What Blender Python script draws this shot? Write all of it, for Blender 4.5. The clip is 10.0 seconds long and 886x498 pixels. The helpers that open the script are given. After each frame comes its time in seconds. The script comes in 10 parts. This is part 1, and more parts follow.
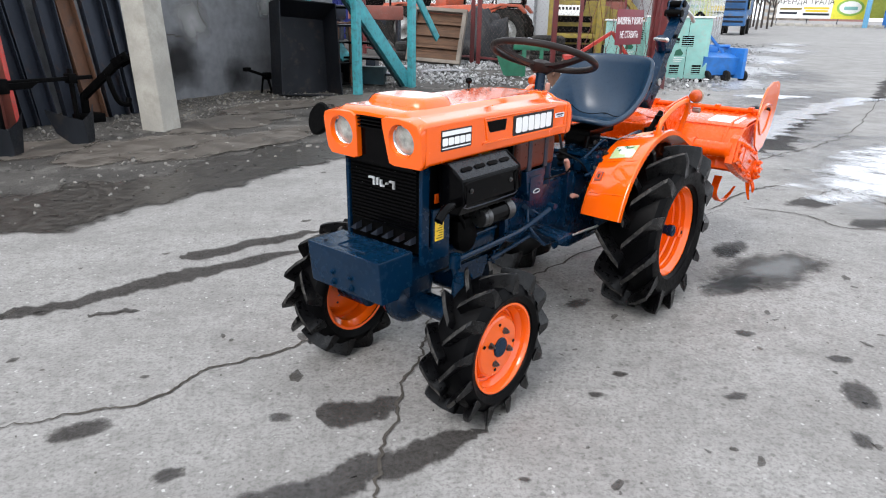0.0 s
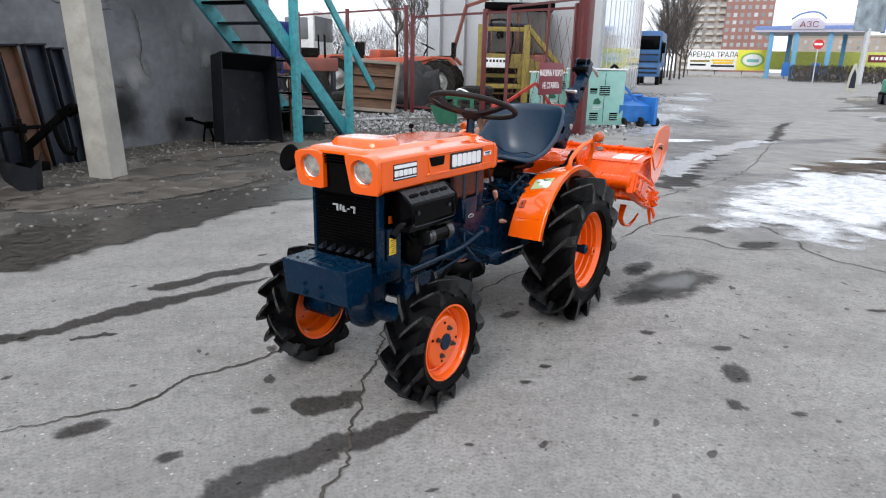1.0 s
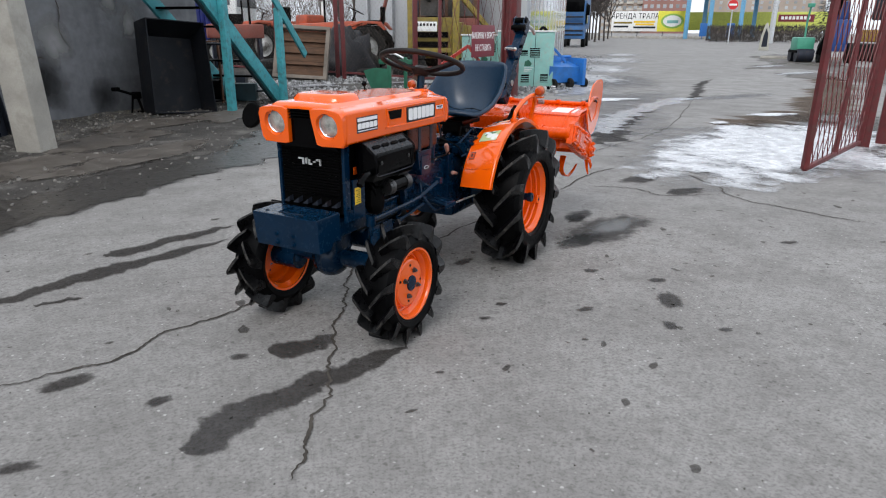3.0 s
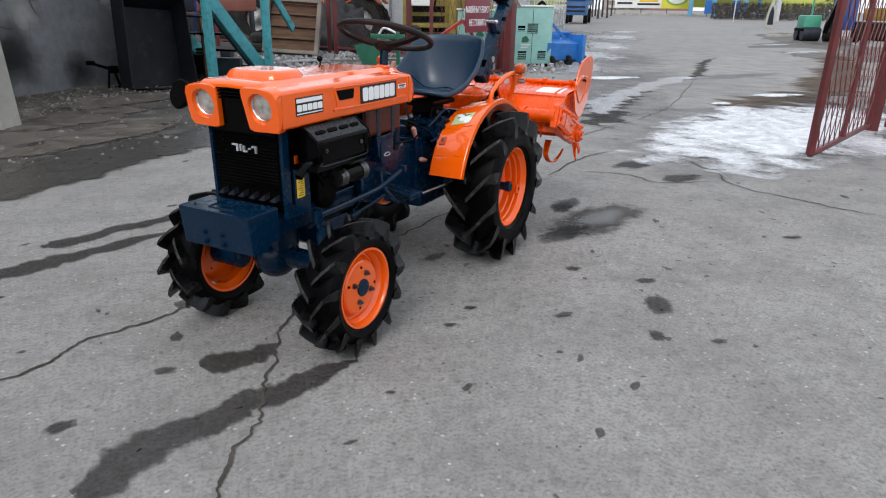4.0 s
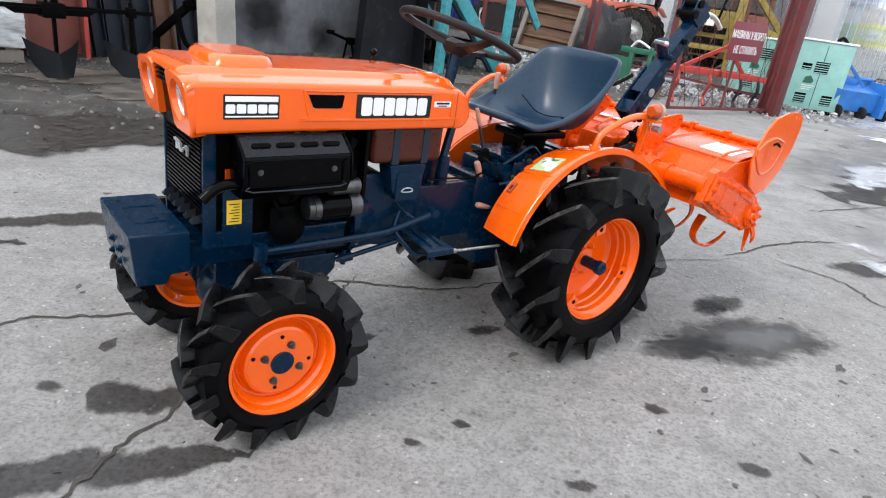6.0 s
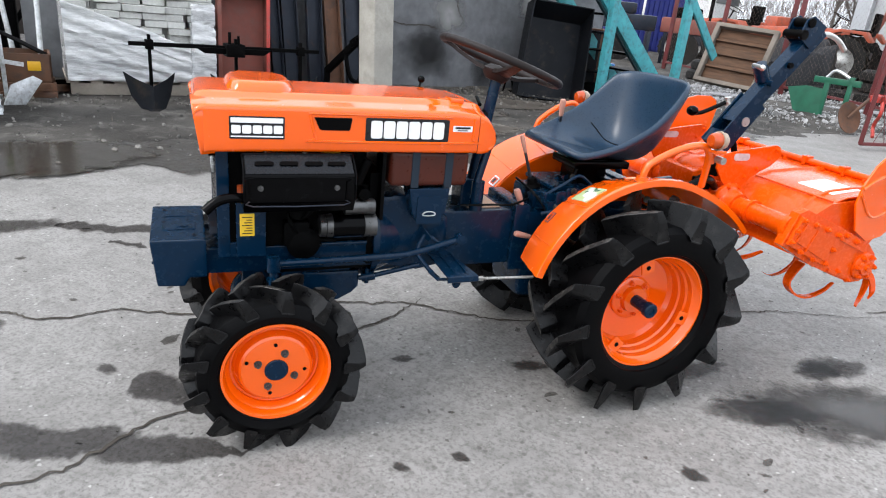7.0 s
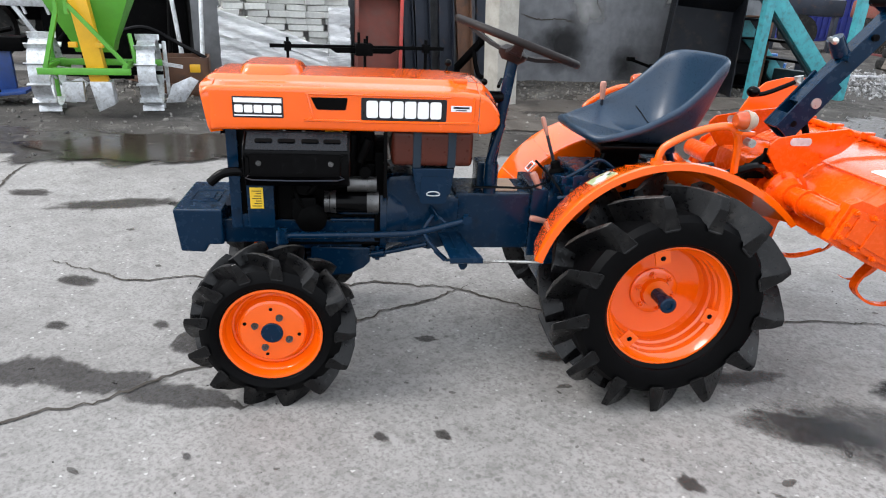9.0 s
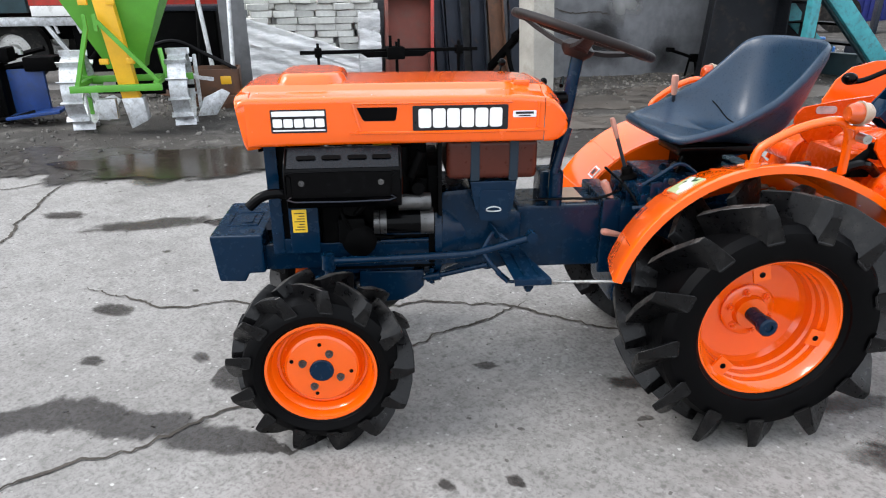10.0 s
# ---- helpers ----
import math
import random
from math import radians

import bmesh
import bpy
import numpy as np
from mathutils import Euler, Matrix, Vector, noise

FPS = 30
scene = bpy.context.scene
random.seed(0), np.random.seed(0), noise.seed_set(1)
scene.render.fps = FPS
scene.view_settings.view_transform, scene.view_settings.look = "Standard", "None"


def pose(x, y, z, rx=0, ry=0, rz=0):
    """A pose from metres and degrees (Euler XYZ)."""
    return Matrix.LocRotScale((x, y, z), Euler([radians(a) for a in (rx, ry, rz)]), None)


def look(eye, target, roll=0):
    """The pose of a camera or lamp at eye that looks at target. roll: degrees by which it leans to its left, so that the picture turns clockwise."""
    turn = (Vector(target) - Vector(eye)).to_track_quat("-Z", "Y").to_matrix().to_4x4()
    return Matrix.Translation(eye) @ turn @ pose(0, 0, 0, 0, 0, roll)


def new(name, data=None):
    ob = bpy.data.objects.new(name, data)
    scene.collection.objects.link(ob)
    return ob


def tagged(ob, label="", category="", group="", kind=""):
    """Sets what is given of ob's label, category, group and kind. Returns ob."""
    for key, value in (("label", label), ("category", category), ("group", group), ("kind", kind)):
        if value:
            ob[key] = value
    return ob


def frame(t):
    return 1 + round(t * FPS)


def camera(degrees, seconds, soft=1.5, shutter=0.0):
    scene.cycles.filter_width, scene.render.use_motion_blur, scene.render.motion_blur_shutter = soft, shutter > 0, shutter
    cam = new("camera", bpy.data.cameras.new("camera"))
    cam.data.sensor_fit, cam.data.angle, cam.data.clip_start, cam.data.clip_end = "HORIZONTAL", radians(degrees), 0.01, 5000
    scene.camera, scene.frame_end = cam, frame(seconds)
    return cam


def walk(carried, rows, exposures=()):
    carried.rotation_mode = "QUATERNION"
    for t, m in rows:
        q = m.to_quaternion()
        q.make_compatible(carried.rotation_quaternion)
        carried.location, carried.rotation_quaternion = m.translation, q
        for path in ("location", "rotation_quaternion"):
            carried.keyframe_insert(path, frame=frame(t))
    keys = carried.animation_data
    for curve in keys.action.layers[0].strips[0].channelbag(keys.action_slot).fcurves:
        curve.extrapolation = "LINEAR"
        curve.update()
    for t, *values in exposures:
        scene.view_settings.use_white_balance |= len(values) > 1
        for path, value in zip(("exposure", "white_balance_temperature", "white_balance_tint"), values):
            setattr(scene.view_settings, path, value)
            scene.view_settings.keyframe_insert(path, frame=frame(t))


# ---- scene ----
EXPOSURES = [(0, 1.2), (0.5, 0.99), (1, 0.82), (1.5, 0.52), (2, 0.5), (2.7, 0.54), (4.0, 0.56), (4.5, 0.48), (5.0, 0.9), (5.3, 1.03), (6.5, 1.28), (8, 1.3), (10, 1.33)]
cam = camera(68.8, 10.0, soft=1.1)
PATH = [
    (0, (0.161, 0.305, 1.231), (0.182, 2.184, 0.544), 1.1),
    (0.5, (0.137, 0.085, 1.249), (0.346, 2.008, 0.742), 3.1),
    (1, (0.097, -0.149, 1.26), (0.311, 1.763, 0.712), 1.2),
    (1.5, (0.012, -0.31, 1.249), (0.349, 1.591, 0.728), 0.4),
    (2, (-0.088, -0.427, 1.245), (0.314, 1.452, 0.69), 1.3),
    (2.5, (-0.088, -0.443, 1.249), (0.337, 1.434, 0.704), 1.6),
    (2.7, (-0.077, -0.415, 1.242), (0.358, 1.449, 0.663), 0.7),
    (3.8, (0.143, -0.09, 1.199), (0.491, 1.748, 0.492), 0.1),
    (4, (0.19, -0.042, 1.2), (0.59, 1.787, 0.498), 0.8),
    (4.5, (0.306, 0.132, 1.229), (0.585, 2.025, 0.645), 2.9),
    (5, (0.497, 0.323, 1.19), (0.55, 2.206, 0.518), 0.8),
    (5.2, (0.62, 0.433, 1.182), (0.581, 2.331, 0.554), 6.0),
    (6.3, (1.096, 0.809, 1.227), (0.644, 2.598, 0.456), 6.8),
    (6.5, (1.188, 0.855, 1.229), (0.577, 2.61, 0.489), 6.7),
    (7, (1.444, 0.926, 1.244), (0.602, 2.592, 0.529), 5.8),
    (7.5, (1.527, 0.979, 1.25), (0.765, 2.68, 0.524), 5.6),
    (8, (1.59, 1.093, 1.223), (0.686, 2.733, 0.52), 6.4),
    (8.5, (1.704, 1.197, 1.227), (0.629, 2.735, 0.536), 3.8),
    (9, (1.872, 1.187, 1.226), (0.63, 2.564, 0.477), 2.8),
    (9.5, (1.884, 1.198, 1.214), (0.565, 2.484, 0.433), 1.8),
    (10, (1.66, 1.285, 1.203), (0.347, 2.595, 0.453), -0.2),
]
walk(cam, [(t, look(eye, target, roll)) for t, eye, target, roll in PATH], EXPOSURES)

# ---- light: an overcast late-winter day ----
SUN_EL, SUN_AZ = 48.0, 215.0
world = bpy.data.worlds.new("world")
scene.world = world
world.use_nodes = True
wn, wl = world.node_tree.nodes, world.node_tree.links
sky = wn.new("ShaderNodeTexSky")
sky.sky_type, sky.sun_disc = "NISHITA", False
sky.sun_elevation, sky.sun_rotation = radians(SUN_EL), radians(SUN_AZ)
sky.air_density, sky.dust_density, sky.ozone_density = 1.0, 4.0, 1.0
pale = wn.new("ShaderNodeHueSaturation")
pale.inputs["Saturation"].default_value = 0.22
cloud = wn.new("ShaderNodeMix")
cloud.data_type = "RGBA"
cloud.inputs[0].default_value = 0.75
cloud.inputs[7].default_value = (9.2, 9.9, 10.9, 1)
wl.new(sky.outputs[0], pale.inputs["Color"])
wl.new(pale.outputs[0], cloud.inputs[6])
wl.new(cloud.outputs[2], wn["Background"].inputs["Color"])
wn["Background"].inputs["Strength"].default_value = 0.1
sun = new("sun", bpy.data.lights.new("sun", "SUN"))
sun.data.energy, sun.data.angle, sun.data.color = 0.9, radians(25), (1.0, 0.966, 0.95)
az, el = radians(SUN_AZ), radians(SUN_EL)
sun.matrix_world = look((0, 0, 30), Vector((0, 0, 30)) - Vector((math.sin(az) * math.cos(el), math.cos(az) * math.cos(el), math.sin(el))))


# ---- materials ----
def nodes_of(name):
    m = bpy.data.materials.new(name)
    m.use_nodes = True
    return m, m.node_tree.nodes, m.node_tree.links, m.node_tree.nodes["Principled BSDF"]


def mixer(n, l, fac, a, b, mode="MIX"):
    x = n.new("ShaderNodeMix")
    x.data_type, x.blend_type = "RGBA", mode
    for s, v in ((0, fac), (6, a), (7, b)):
        if hasattr(v, "is_output"):
            l.new(v, x.inputs[s])
        else:
            x.inputs[s].default_value = v if s == 0 else (*v[:3], 1)
    return x.outputs[2]


def ramp(n, l, src, lo, hi):
    r = n.new("ShaderNodeMapRange")
    r.inputs[1].default_value, r.inputs[2].default_value = lo, hi
    l.new(src, r.inputs[0])
    return r.outputs[0]


def noisy(n, l, co, scale, detail=4.0, rough=0.55):
    t = n.new("ShaderNodeTexNoise")
    t.inputs["Scale"].default_value, t.inputs["Detail"].default_value, t.inputs["Roughness"].default_value = scale, detail, rough
    l.new(co, t.inputs["Vector"])
    return t.outputs[0]


def mat(name, rgb, rough=0.5, metal=0.0, var=0.12, scale=6.0, fine=70.0, bump=0.0, coat=0.0, dirt=None, dirty=0.0, rand=0.0, stretch=None, spec=0.5, shift=0.0):
    """Paint, metal, rubber and so on: a base colour with broad and fine variation, dirt in patches, and fine relief."""
    m, n, l, b = nodes_of(name)
    co = n.new("ShaderNodeTexCoord").outputs["Object"]
    if stretch:
        mp = n.new("ShaderNodeMapping")
        mp.inputs["Scale"].default_value = stretch
        l.new(co, mp.inputs["Vector"])
        co = mp.outputs[0]
    if shift:  # alike pieces get stains of their own
        away = n.new("ShaderNodeVectorMath")
        away.operation = "ADD"
        l.new(co, away.inputs[0])
        l.new(mixer_val(n, l, n.new("ShaderNodeObjectInfo").outputs["Random"], shift), away.inputs[1])
        co = away.outputs[0]
    broad, small = noisy(n, l, co, scale), noisy(n, l, co, fine, 3.0)
    col = mixer(n, l, ramp(n, l, broad, 0.3, 0.7), [c * (1 - var) for c in rgb], [min(1, c * (1 + var)) for c in rgb])
    col = mixer(n, l, ramp(n, l, small, 0.25, 0.75), mixer(n, l, var * 0.8, col, (0, 0, 0)), col)
    if dirty:
        mask = ramp(n, l, noisy(n, l, co, scale * 2.3, 6.0, 0.65), 0.62 - dirty * 0.3, 0.75)
        col = mixer(n, l, mask, col, dirt or (0.16, 0.14, 0.115))
    if rand:
        info = n.new("ShaderNodeObjectInfo")
        isl = n.new("ShaderNodeNewGeometry").outputs["Random Per Island"]
        add = n.new("ShaderNodeMath")
        add.operation = "ADD"
        l.new(info.outputs["Random"], add.inputs[0])
        l.new(isl, add.inputs[1])
        fr = n.new("ShaderNodeMath")
        fr.operation = "FRACT"
        l.new(add.outputs[0], fr.inputs[0])
        col = mixer(n, l, fr.outputs[0], mixer(n, l, rand, col, (0, 0, 0)), col)
    l.new(col, b.inputs["Base Color"])
    l.new(ramp_to(n, l, small, max(0.02, rough - 0.1), min(1, rough + 0.12)), b.inputs["Roughness"])
    b.inputs["Metallic"].default_value = metal
    b.inputs["Specular IOR Level"].default_value = spec
    b.inputs["Coat Weight"].default_value = coat
    b.inputs["Coat Roughness"].default_value = 0.07
    if bump:
        bp = n.new("ShaderNodeBump")
        bp.inputs["Strength"].default_value, bp.inputs["Distance"].default_value = min(1.0, bump * 2), 0.004 * max(1, bump * 4)
        mixh = n.new("ShaderNodeMath")
        mixh.operation = "ADD"
        l.new(broad, mixh.inputs[0])
        l.new(small, mixh.inputs[1])
        l.new(mixh.outputs[0], bp.inputs["Height"])
        l.new(bp.outputs[0], b.inputs["Normal"])
    return m


def ramp_to(n, l, src, lo, hi):
    r = n.new("ShaderNodeMapRange")
    r.inputs[1].default_value, r.inputs[2].default_value, r.inputs[3].default_value, r.inputs[4].default_value = 0.3, 0.7, lo, hi
    l.new(src, r.inputs[0])
    return r.outputs[0]


def asphalt_mat():
    m, n, l, b = nodes_of("worn_asphalt")
    co = n.new("ShaderNodeTexCoord").outputs["Object"]
    big, mid, grit = noisy(n, l, co, 0.35, 5.0, 0.6), noisy(n, l, co, 2.2, 6.0, 0.65), noisy(n, l, co, 75.0, 4.0, 0.7)
    vor = n.new("ShaderNodeTexVoronoi")
    vor.inputs["Scale"].default_value = 120.0
    l.new(co, vor.inputs["Vector"])
    col = mixer(n, l, ramp(n, l, big, 0.3, 0.7), (0.212, 0.203, 0.194), (0.292, 0.281, 0.270))
    col = mixer(n, l, mixer_val(n, l, ramp(n, l, mid, 0.42, 0.75), 0.75), col, (0.145, 0.138, 0.131))
    tone = noisy(n, l, co, 19.0, 6.0, 0.7)
    col = mixer(n, l, mixer_val(n, l, ramp(n, l, tone, 0.47, 0.68), 0.6), col, (0.112, 0.106, 0.099))
    col = mixer(n, l, mixer_val(n, l, ramp(n, l, grit, 0.47, 0.64), 0.62), col, (0.092, 0.087, 0.081))
    pit = n.new("ShaderNodeTexVoronoi")
    pit.inputs["Scale"].default_value = 38.0
    l.new(co, pit.inputs["Vector"])
    few = n.new("ShaderNodeMath")
    few.operation = "MULTIPLY"
    l.new(ramp(n, l, pit.outputs["Color"], 0.80, 0.86), few.inputs[0])
    near = n.new("ShaderNodeMapRange")
    near.inputs[1].default_value, near.inputs[2].default_value, near.inputs[3].default_value, near.inputs[4].default_value = 0.2, 0.42, 1.0, 0.0
    l.new(pit.outputs["Distance"], near.inputs[0])
    l.new(near.outputs[0], few.inputs[1])
    col = mixer(n, l, mixer_val(n, l, few.outputs[0], 0.6), col, (0.07, 0.065, 0.06))
    bright = mixer(n, l, ramp(n, l, vor.outputs["Color"], 0.9, 0.97), (0, 0, 0), (0.2, 0.198, 0.19))
    col = mixer(n, l, 1.0, col, bright, "ADD")
    spots = ramp(n, l, noisy(n, l, co, 13.0, 6.0, 0.78), 0.62, 0.68)
    col = mixer(n, l, mixer_val(n, l, spots, 0.55), col, (0.085, 0.08, 0.075))
    l.new(col, b.inputs["Base Color"])
    l.new(ramp_to(n, l, mid, 0.62, 0.9), b.inputs["Roughness"])
    bp = n.new("ShaderNodeBump")
    bp.inputs["Strength"].default_value, bp.inputs["Distance"].default_value = 0.25, 0.004
    h = n.new("ShaderNodeMath")
    h.operation = "ADD"
    l.new(grit, h.inputs[0])
    l.new(mid, h.inputs[1])
    l.new(h.outputs[0], bp.inputs["Height"])
    l.new(bp.outputs[0], b.inputs["Normal"])
    return m


def mixer_val(n, l, src, k):
    x = n.new("ShaderNodeMath")
    x.operation = "MULTIPLY"
    l.new(src, x.inputs[0])
    x.inputs[1].default_value = k
    return x.outputs[0]


def patch_mat(name, rgb, rgb2, rough, lo=0.35, hi=0.5, scale=9.0, bump=0.2, weight=1.0, spread=0.3):
    """A thin film on the ground (damp, mud, ice) whose ragged rim follows the mesh's own fade value."""
    m, n, l, b = nodes_of(name)
    co = n.new("ShaderNodeTexCoord").outputs["Object"]
    at = n.new("ShaderNodeAttribute")
    at.attribute_name = "fade"
    nz = ramp(n, l, noisy(n, l, co, scale, 8.0, 0.7), 0.5 - spread, 0.5 + spread)
    s = n.new("ShaderNodeMath")
    s.operation = "ADD"
    l.new(at.outputs["Fac"], s.inputs[0])
    l.new(nz, s.inputs[1])
    cover = mixer_val(n, l, ramp(n, l, s.outputs[0], 0.5 + lo, 0.5 + hi), weight)
    fine = noisy(n, l, co, scale * 4, 5.0)
    l.new(mixer(n, l, ramp(n, l, fine, 0.35, 0.65), rgb, rgb2), b.inputs["Base Color"])
    l.new(ramp_to(n, l, fine, rough * 0.7, min(1, rough * 1.3)), b.inputs["Roughness"])
    bp = n.new("ShaderNodeBump")
    bp.inputs["Strength"].default_value, bp.inputs["Distance"].default_value = bump, 0.01
    l.new(fine, bp.inputs["Height"])
    l.new(bp.outputs[0], b.inputs["Normal"])
    tr = n.new("ShaderNodeBsdfTransparent")
    mx = n.new("ShaderNodeMixShader")
    l.new(cover, mx.inputs[0])
    l.new(tr.outputs[0], mx.inputs[1])
    l.new(b.outputs[0], mx.inputs[2])
    l.new(mx.outputs[0], n["Material Output"].inputs["Surface"])
    return m


def film_mat(name, tint, lo, hi, scale, spread, gloss, faded=True):
    """Water soaked into the ground: it deepens what lies below, with a ragged soft rim and a faint gloss."""
    m, n, l, b = nodes_of(name)
    co = n.new("ShaderNodeTexCoord").outputs["Object"]
    soak = n.new("ShaderNodeBsdfTransparent")
    l.new(mixer(n, l, ramp(n, l, noisy(n, l, co, scale * 5, 6.0, 0.7), 0.38, 0.72), tint, [min(1, c * 1.2) for c in tint]), soak.inputs[0])
    shine = n.new("ShaderNodeBsdfGlossy")
    shine.inputs["Roughness"].default_value = 0.3
    shine.inputs["Color"].default_value = (0.8, 0.82, 0.86, 1)
    wet = n.new("ShaderNodeMixShader")
    wet.inputs[0].default_value = gloss
    l.new(soak.outputs[0], wet.inputs[1])
    l.new(shine.outputs[0], wet.inputs[2])
    out = wet.outputs[0]
    if faded:
        at = n.new("ShaderNodeAttribute")
        at.attribute_name = "fade"
        ad = n.new("ShaderNodeMath")
        ad.operation = "ADD"
        l.new(at.outputs["Fac"], ad.inputs[0])
        l.new(ramp(n, l, noisy(n, l, co, scale, 10.0, 0.72), 0.5 - spread / 2, 0.5 + spread / 2), ad.inputs[1])
        dry = n.new("ShaderNodeBsdfTransparent")
        mx = n.new("ShaderNodeMixShader")
        l.new(ramp(n, l, ad.outputs[0], 0.5 + lo, 0.5 + hi), mx.inputs[0])
        l.new(dry.outputs[0], mx.inputs[1])
        l.new(out, mx.inputs[2])
        out = mx.outputs[0]
    l.new(out, n["Material Output"].inputs["Surface"])
    return m


ORANGE = mat("orange_paint", (0.82, 0.104, 0.001), 0.16, var=0.03, scale=3, fine=30, coat=0.85, spec=0.3)
ORANGE_OLD = mat("worn_orange_paint", (0.72, 0.074, 0.001), 0.24, var=0.1, scale=5, fine=60, bump=0.01, coat=0.3, spec=0.2)
NAVY = mat("navy_paint", (0.0009, 0.0138, 0.036), 0.22, var=0.1, scale=6, fine=40, dirt=(0.0012, 0.009, 0.024), dirty=0.12, spec=0.22)
BLACK = mat("black_paint", (0.001, 0.001, 0.0013), 0.16, var=0.2, spec=0.08)
# Paler copy of the black paint: the sky's reflection put into the colour.
SKYLIT_BLACK = mat("dark_grey_enamel", (0.0045, 0.0052, 0.0075), 0.24, var=0.15, spec=0.22)
BLACK_MATT = mat("matt_black_metal", (0.0009, 0.0009, 0.001), 0.6, var=0.3, bump=0.06, dirt=(0.005, 0.0047, 0.0044), dirty=0.2, spec=0.05)
RUBBER = mat("tyre_rubber", (0.0013, 0.0013, 0.0016), 0.42, var=0.25, scale=14, bump=0.03, spec=0.07)
LUG = mat("dusty_tread_rubber", (0.0019, 0.0019, 0.0023), 0.32, var=0.25, scale=9, bump=0.06, dirt=(0.016, 0.015, 0.014), dirty=0.25, spec=0.26, shift=9.0)
LUG_TOP = mat("worn_lug_top", (0.016, 0.0155, 0.015), 0.55, var=0.5, scale=16, fine=120, bump=0.12, dirt=(0.075, 0.07, 0.064), dirty=0.55, spec=0.15, shift=7.0)
RUBBER_OLD = mat("old_rubber", (0.012, 0.0118, 0.0115), 0.8, var=0.25, bump=0.1, dirt=(0.05, 0.044, 0.038), dirty=0.35, spec=0.15)
VINYL = mat("navy_vinyl", (0.005, 0.023, 0.05), 0.33, var=0.1, scale=12, fine=220, bump=0.012, spec=0.45)
PLASTIC = mat("dark_brown_plastic", (0.014, 0.0105, 0.010), 0.5, var=0.2, bump=0.03, spec=0.2)
DULL = mat("dull_bare_steel", (0.15, 0.15, 0.15), 0.36, 0.85, var=0.35, bump=0.05, dirt=(0.03, 0.03, 0.03), dirty=0.4)
STEEL = mat("bare_steel", (0.52, 0.52, 0.5), 0.35, 0.9, var=0.2, bump=0.05, dirt=(0.12, 0.1, 0.08), dirty=0.3)
GALV = mat("galvanised_steel", (0.62, 0.64, 0.66), 0.38, 0.55, var=0.25, scale=14, bump=0.05, dirt=(0.28, 0.27, 0.25), dirty=0.4)
CHROME = mat("chrome", (0.8, 0.8, 0.8), 0.12, 1.0, var=0.03)
TANK = mat("brown_plastic_tank", (0.062, 0.012, 0.006), 0.34, var=0.2, scale=7, bump=0.01, spec=0.3)
STRAP = mat("dark_blue_strap", (0.008, 0.018, 0.03), 0.5, var=0.15, spec=0.3)
AMBER = mat("amber_plastic", (0.42, 0.055, 0.002), 0.16, var=0.15, scale=30, coat=0.4)
AMBER.node_tree.nodes["Principled BSDF"].inputs["Subsurface Weight"].default_value = 0.2
WOODKNOB = mat("worn_pink_knob", (0.5, 0.24, 0.18), 0.5, var=0.2, bump=0.04)
WHITE = mat("white_paint", (0.78, 0.78, 0.76), 0.45, var=0.06, dirt=(0.5, 0.49, 0.46), dirty=0.2)
LABEL_BLACK = mat("black_decal", (0.01, 0.01, 0.012), 0.35, var=0.1, spec=0.3)
LABEL_WHITE = mat("white_decal", (0.78, 0.78, 0.78), 0.4, var=0.05)
YELLOW = mat("yellow_decal", (0.78, 0.5, 0.02), 0.45, var=0.1)
LENS = mat("lamp_lens", (0.42, 0.43, 0.4), 0.1, 0.3, var=0.35, scale=40, fine=200, bump=0.1, coat=0.9)
RED = mat("maroon_paint", (0.115, 0.014, 0.015), 0.5, var=0.25, bump=0.08, dirt=(0.07, 0.03, 0.025), dirty=0.4)
RED_BRIGHT = mat("red_paint", (0.42, 0.03, 0.02), 0.45, var=0.2, bump=0.05, dirt=(0.15, 0.06, 0.04), dirty=0.35)
TEAL = mat("teal_paint", (0.055, 0.33, 0.37), 0.55, var=0.15, bump=0.1, dirt=(0.05, 0.11, 0.12), dirty=0.45)
TEAL_DARK = mat("sooty_teal_steel", (0.02, 0.05, 0.06), 0.6, var=0.3, bump=0.1)
PLASTER = mat("sooty_grey_render", (0.21, 0.215, 0.226), 0.9, var=0.35, scale=0.8, fine=10, bump=0.15, dirt=(0.1, 0.101, 0.106), dirty=0.4, spec=0.1)
CONCRETE = mat("pale_concrete", (0.38, 0.36, 0.32), 0.85, var=0.2, scale=2.5, bump=0.2, dirt=(0.25, 0.235, 0.2), dirty=0.45)
PAVER = mat("grey_concrete_paver", (0.62, 0.62, 0.59), 0.9, var=0.14, scale=9, bump=0.25, rand=0.4)
FILM = mat("clear_stretch_film", (0.82, 0.83, 0.85), 0.26, var=0.25, scale=3, fine=14, bump=0.7, stretch=(1, 1, 5), coat=0.3)
DARKSTEEL = mat("dark_steel", (0.026, 0.031, 0.043), 0.45, 0.4, var=0.3, scale=3, bump=0.08, dirt=(0.07, 0.04, 0.028), dirty=0.22, spec=0.25)
BRONZE = mat("rusty_steel", (0.13, 0.06, 0.032), 0.7, 0.1, var=0.35, scale=4, bump=0.12, dirt=(0.05, 0.035, 0.03), dirty=0.4)
RUST_RED = mat("faded_red_steel", (0.22, 0.062, 0.045), 0.7, var=0.25, scale=3, bump=0.1, dirt=(0.15, 0.07, 0.055), dirty=0.5)
GREEN = mat("leaf_green_paint", (0.09, 0.34, 0.03), 0.4, var=0.1, coat=0.15, bump=0.03)
GREEN_DARK = mat("dark_green_paint", (0.01, 0.11, 0.06), 0.45, var=0.2, bump=0.04)
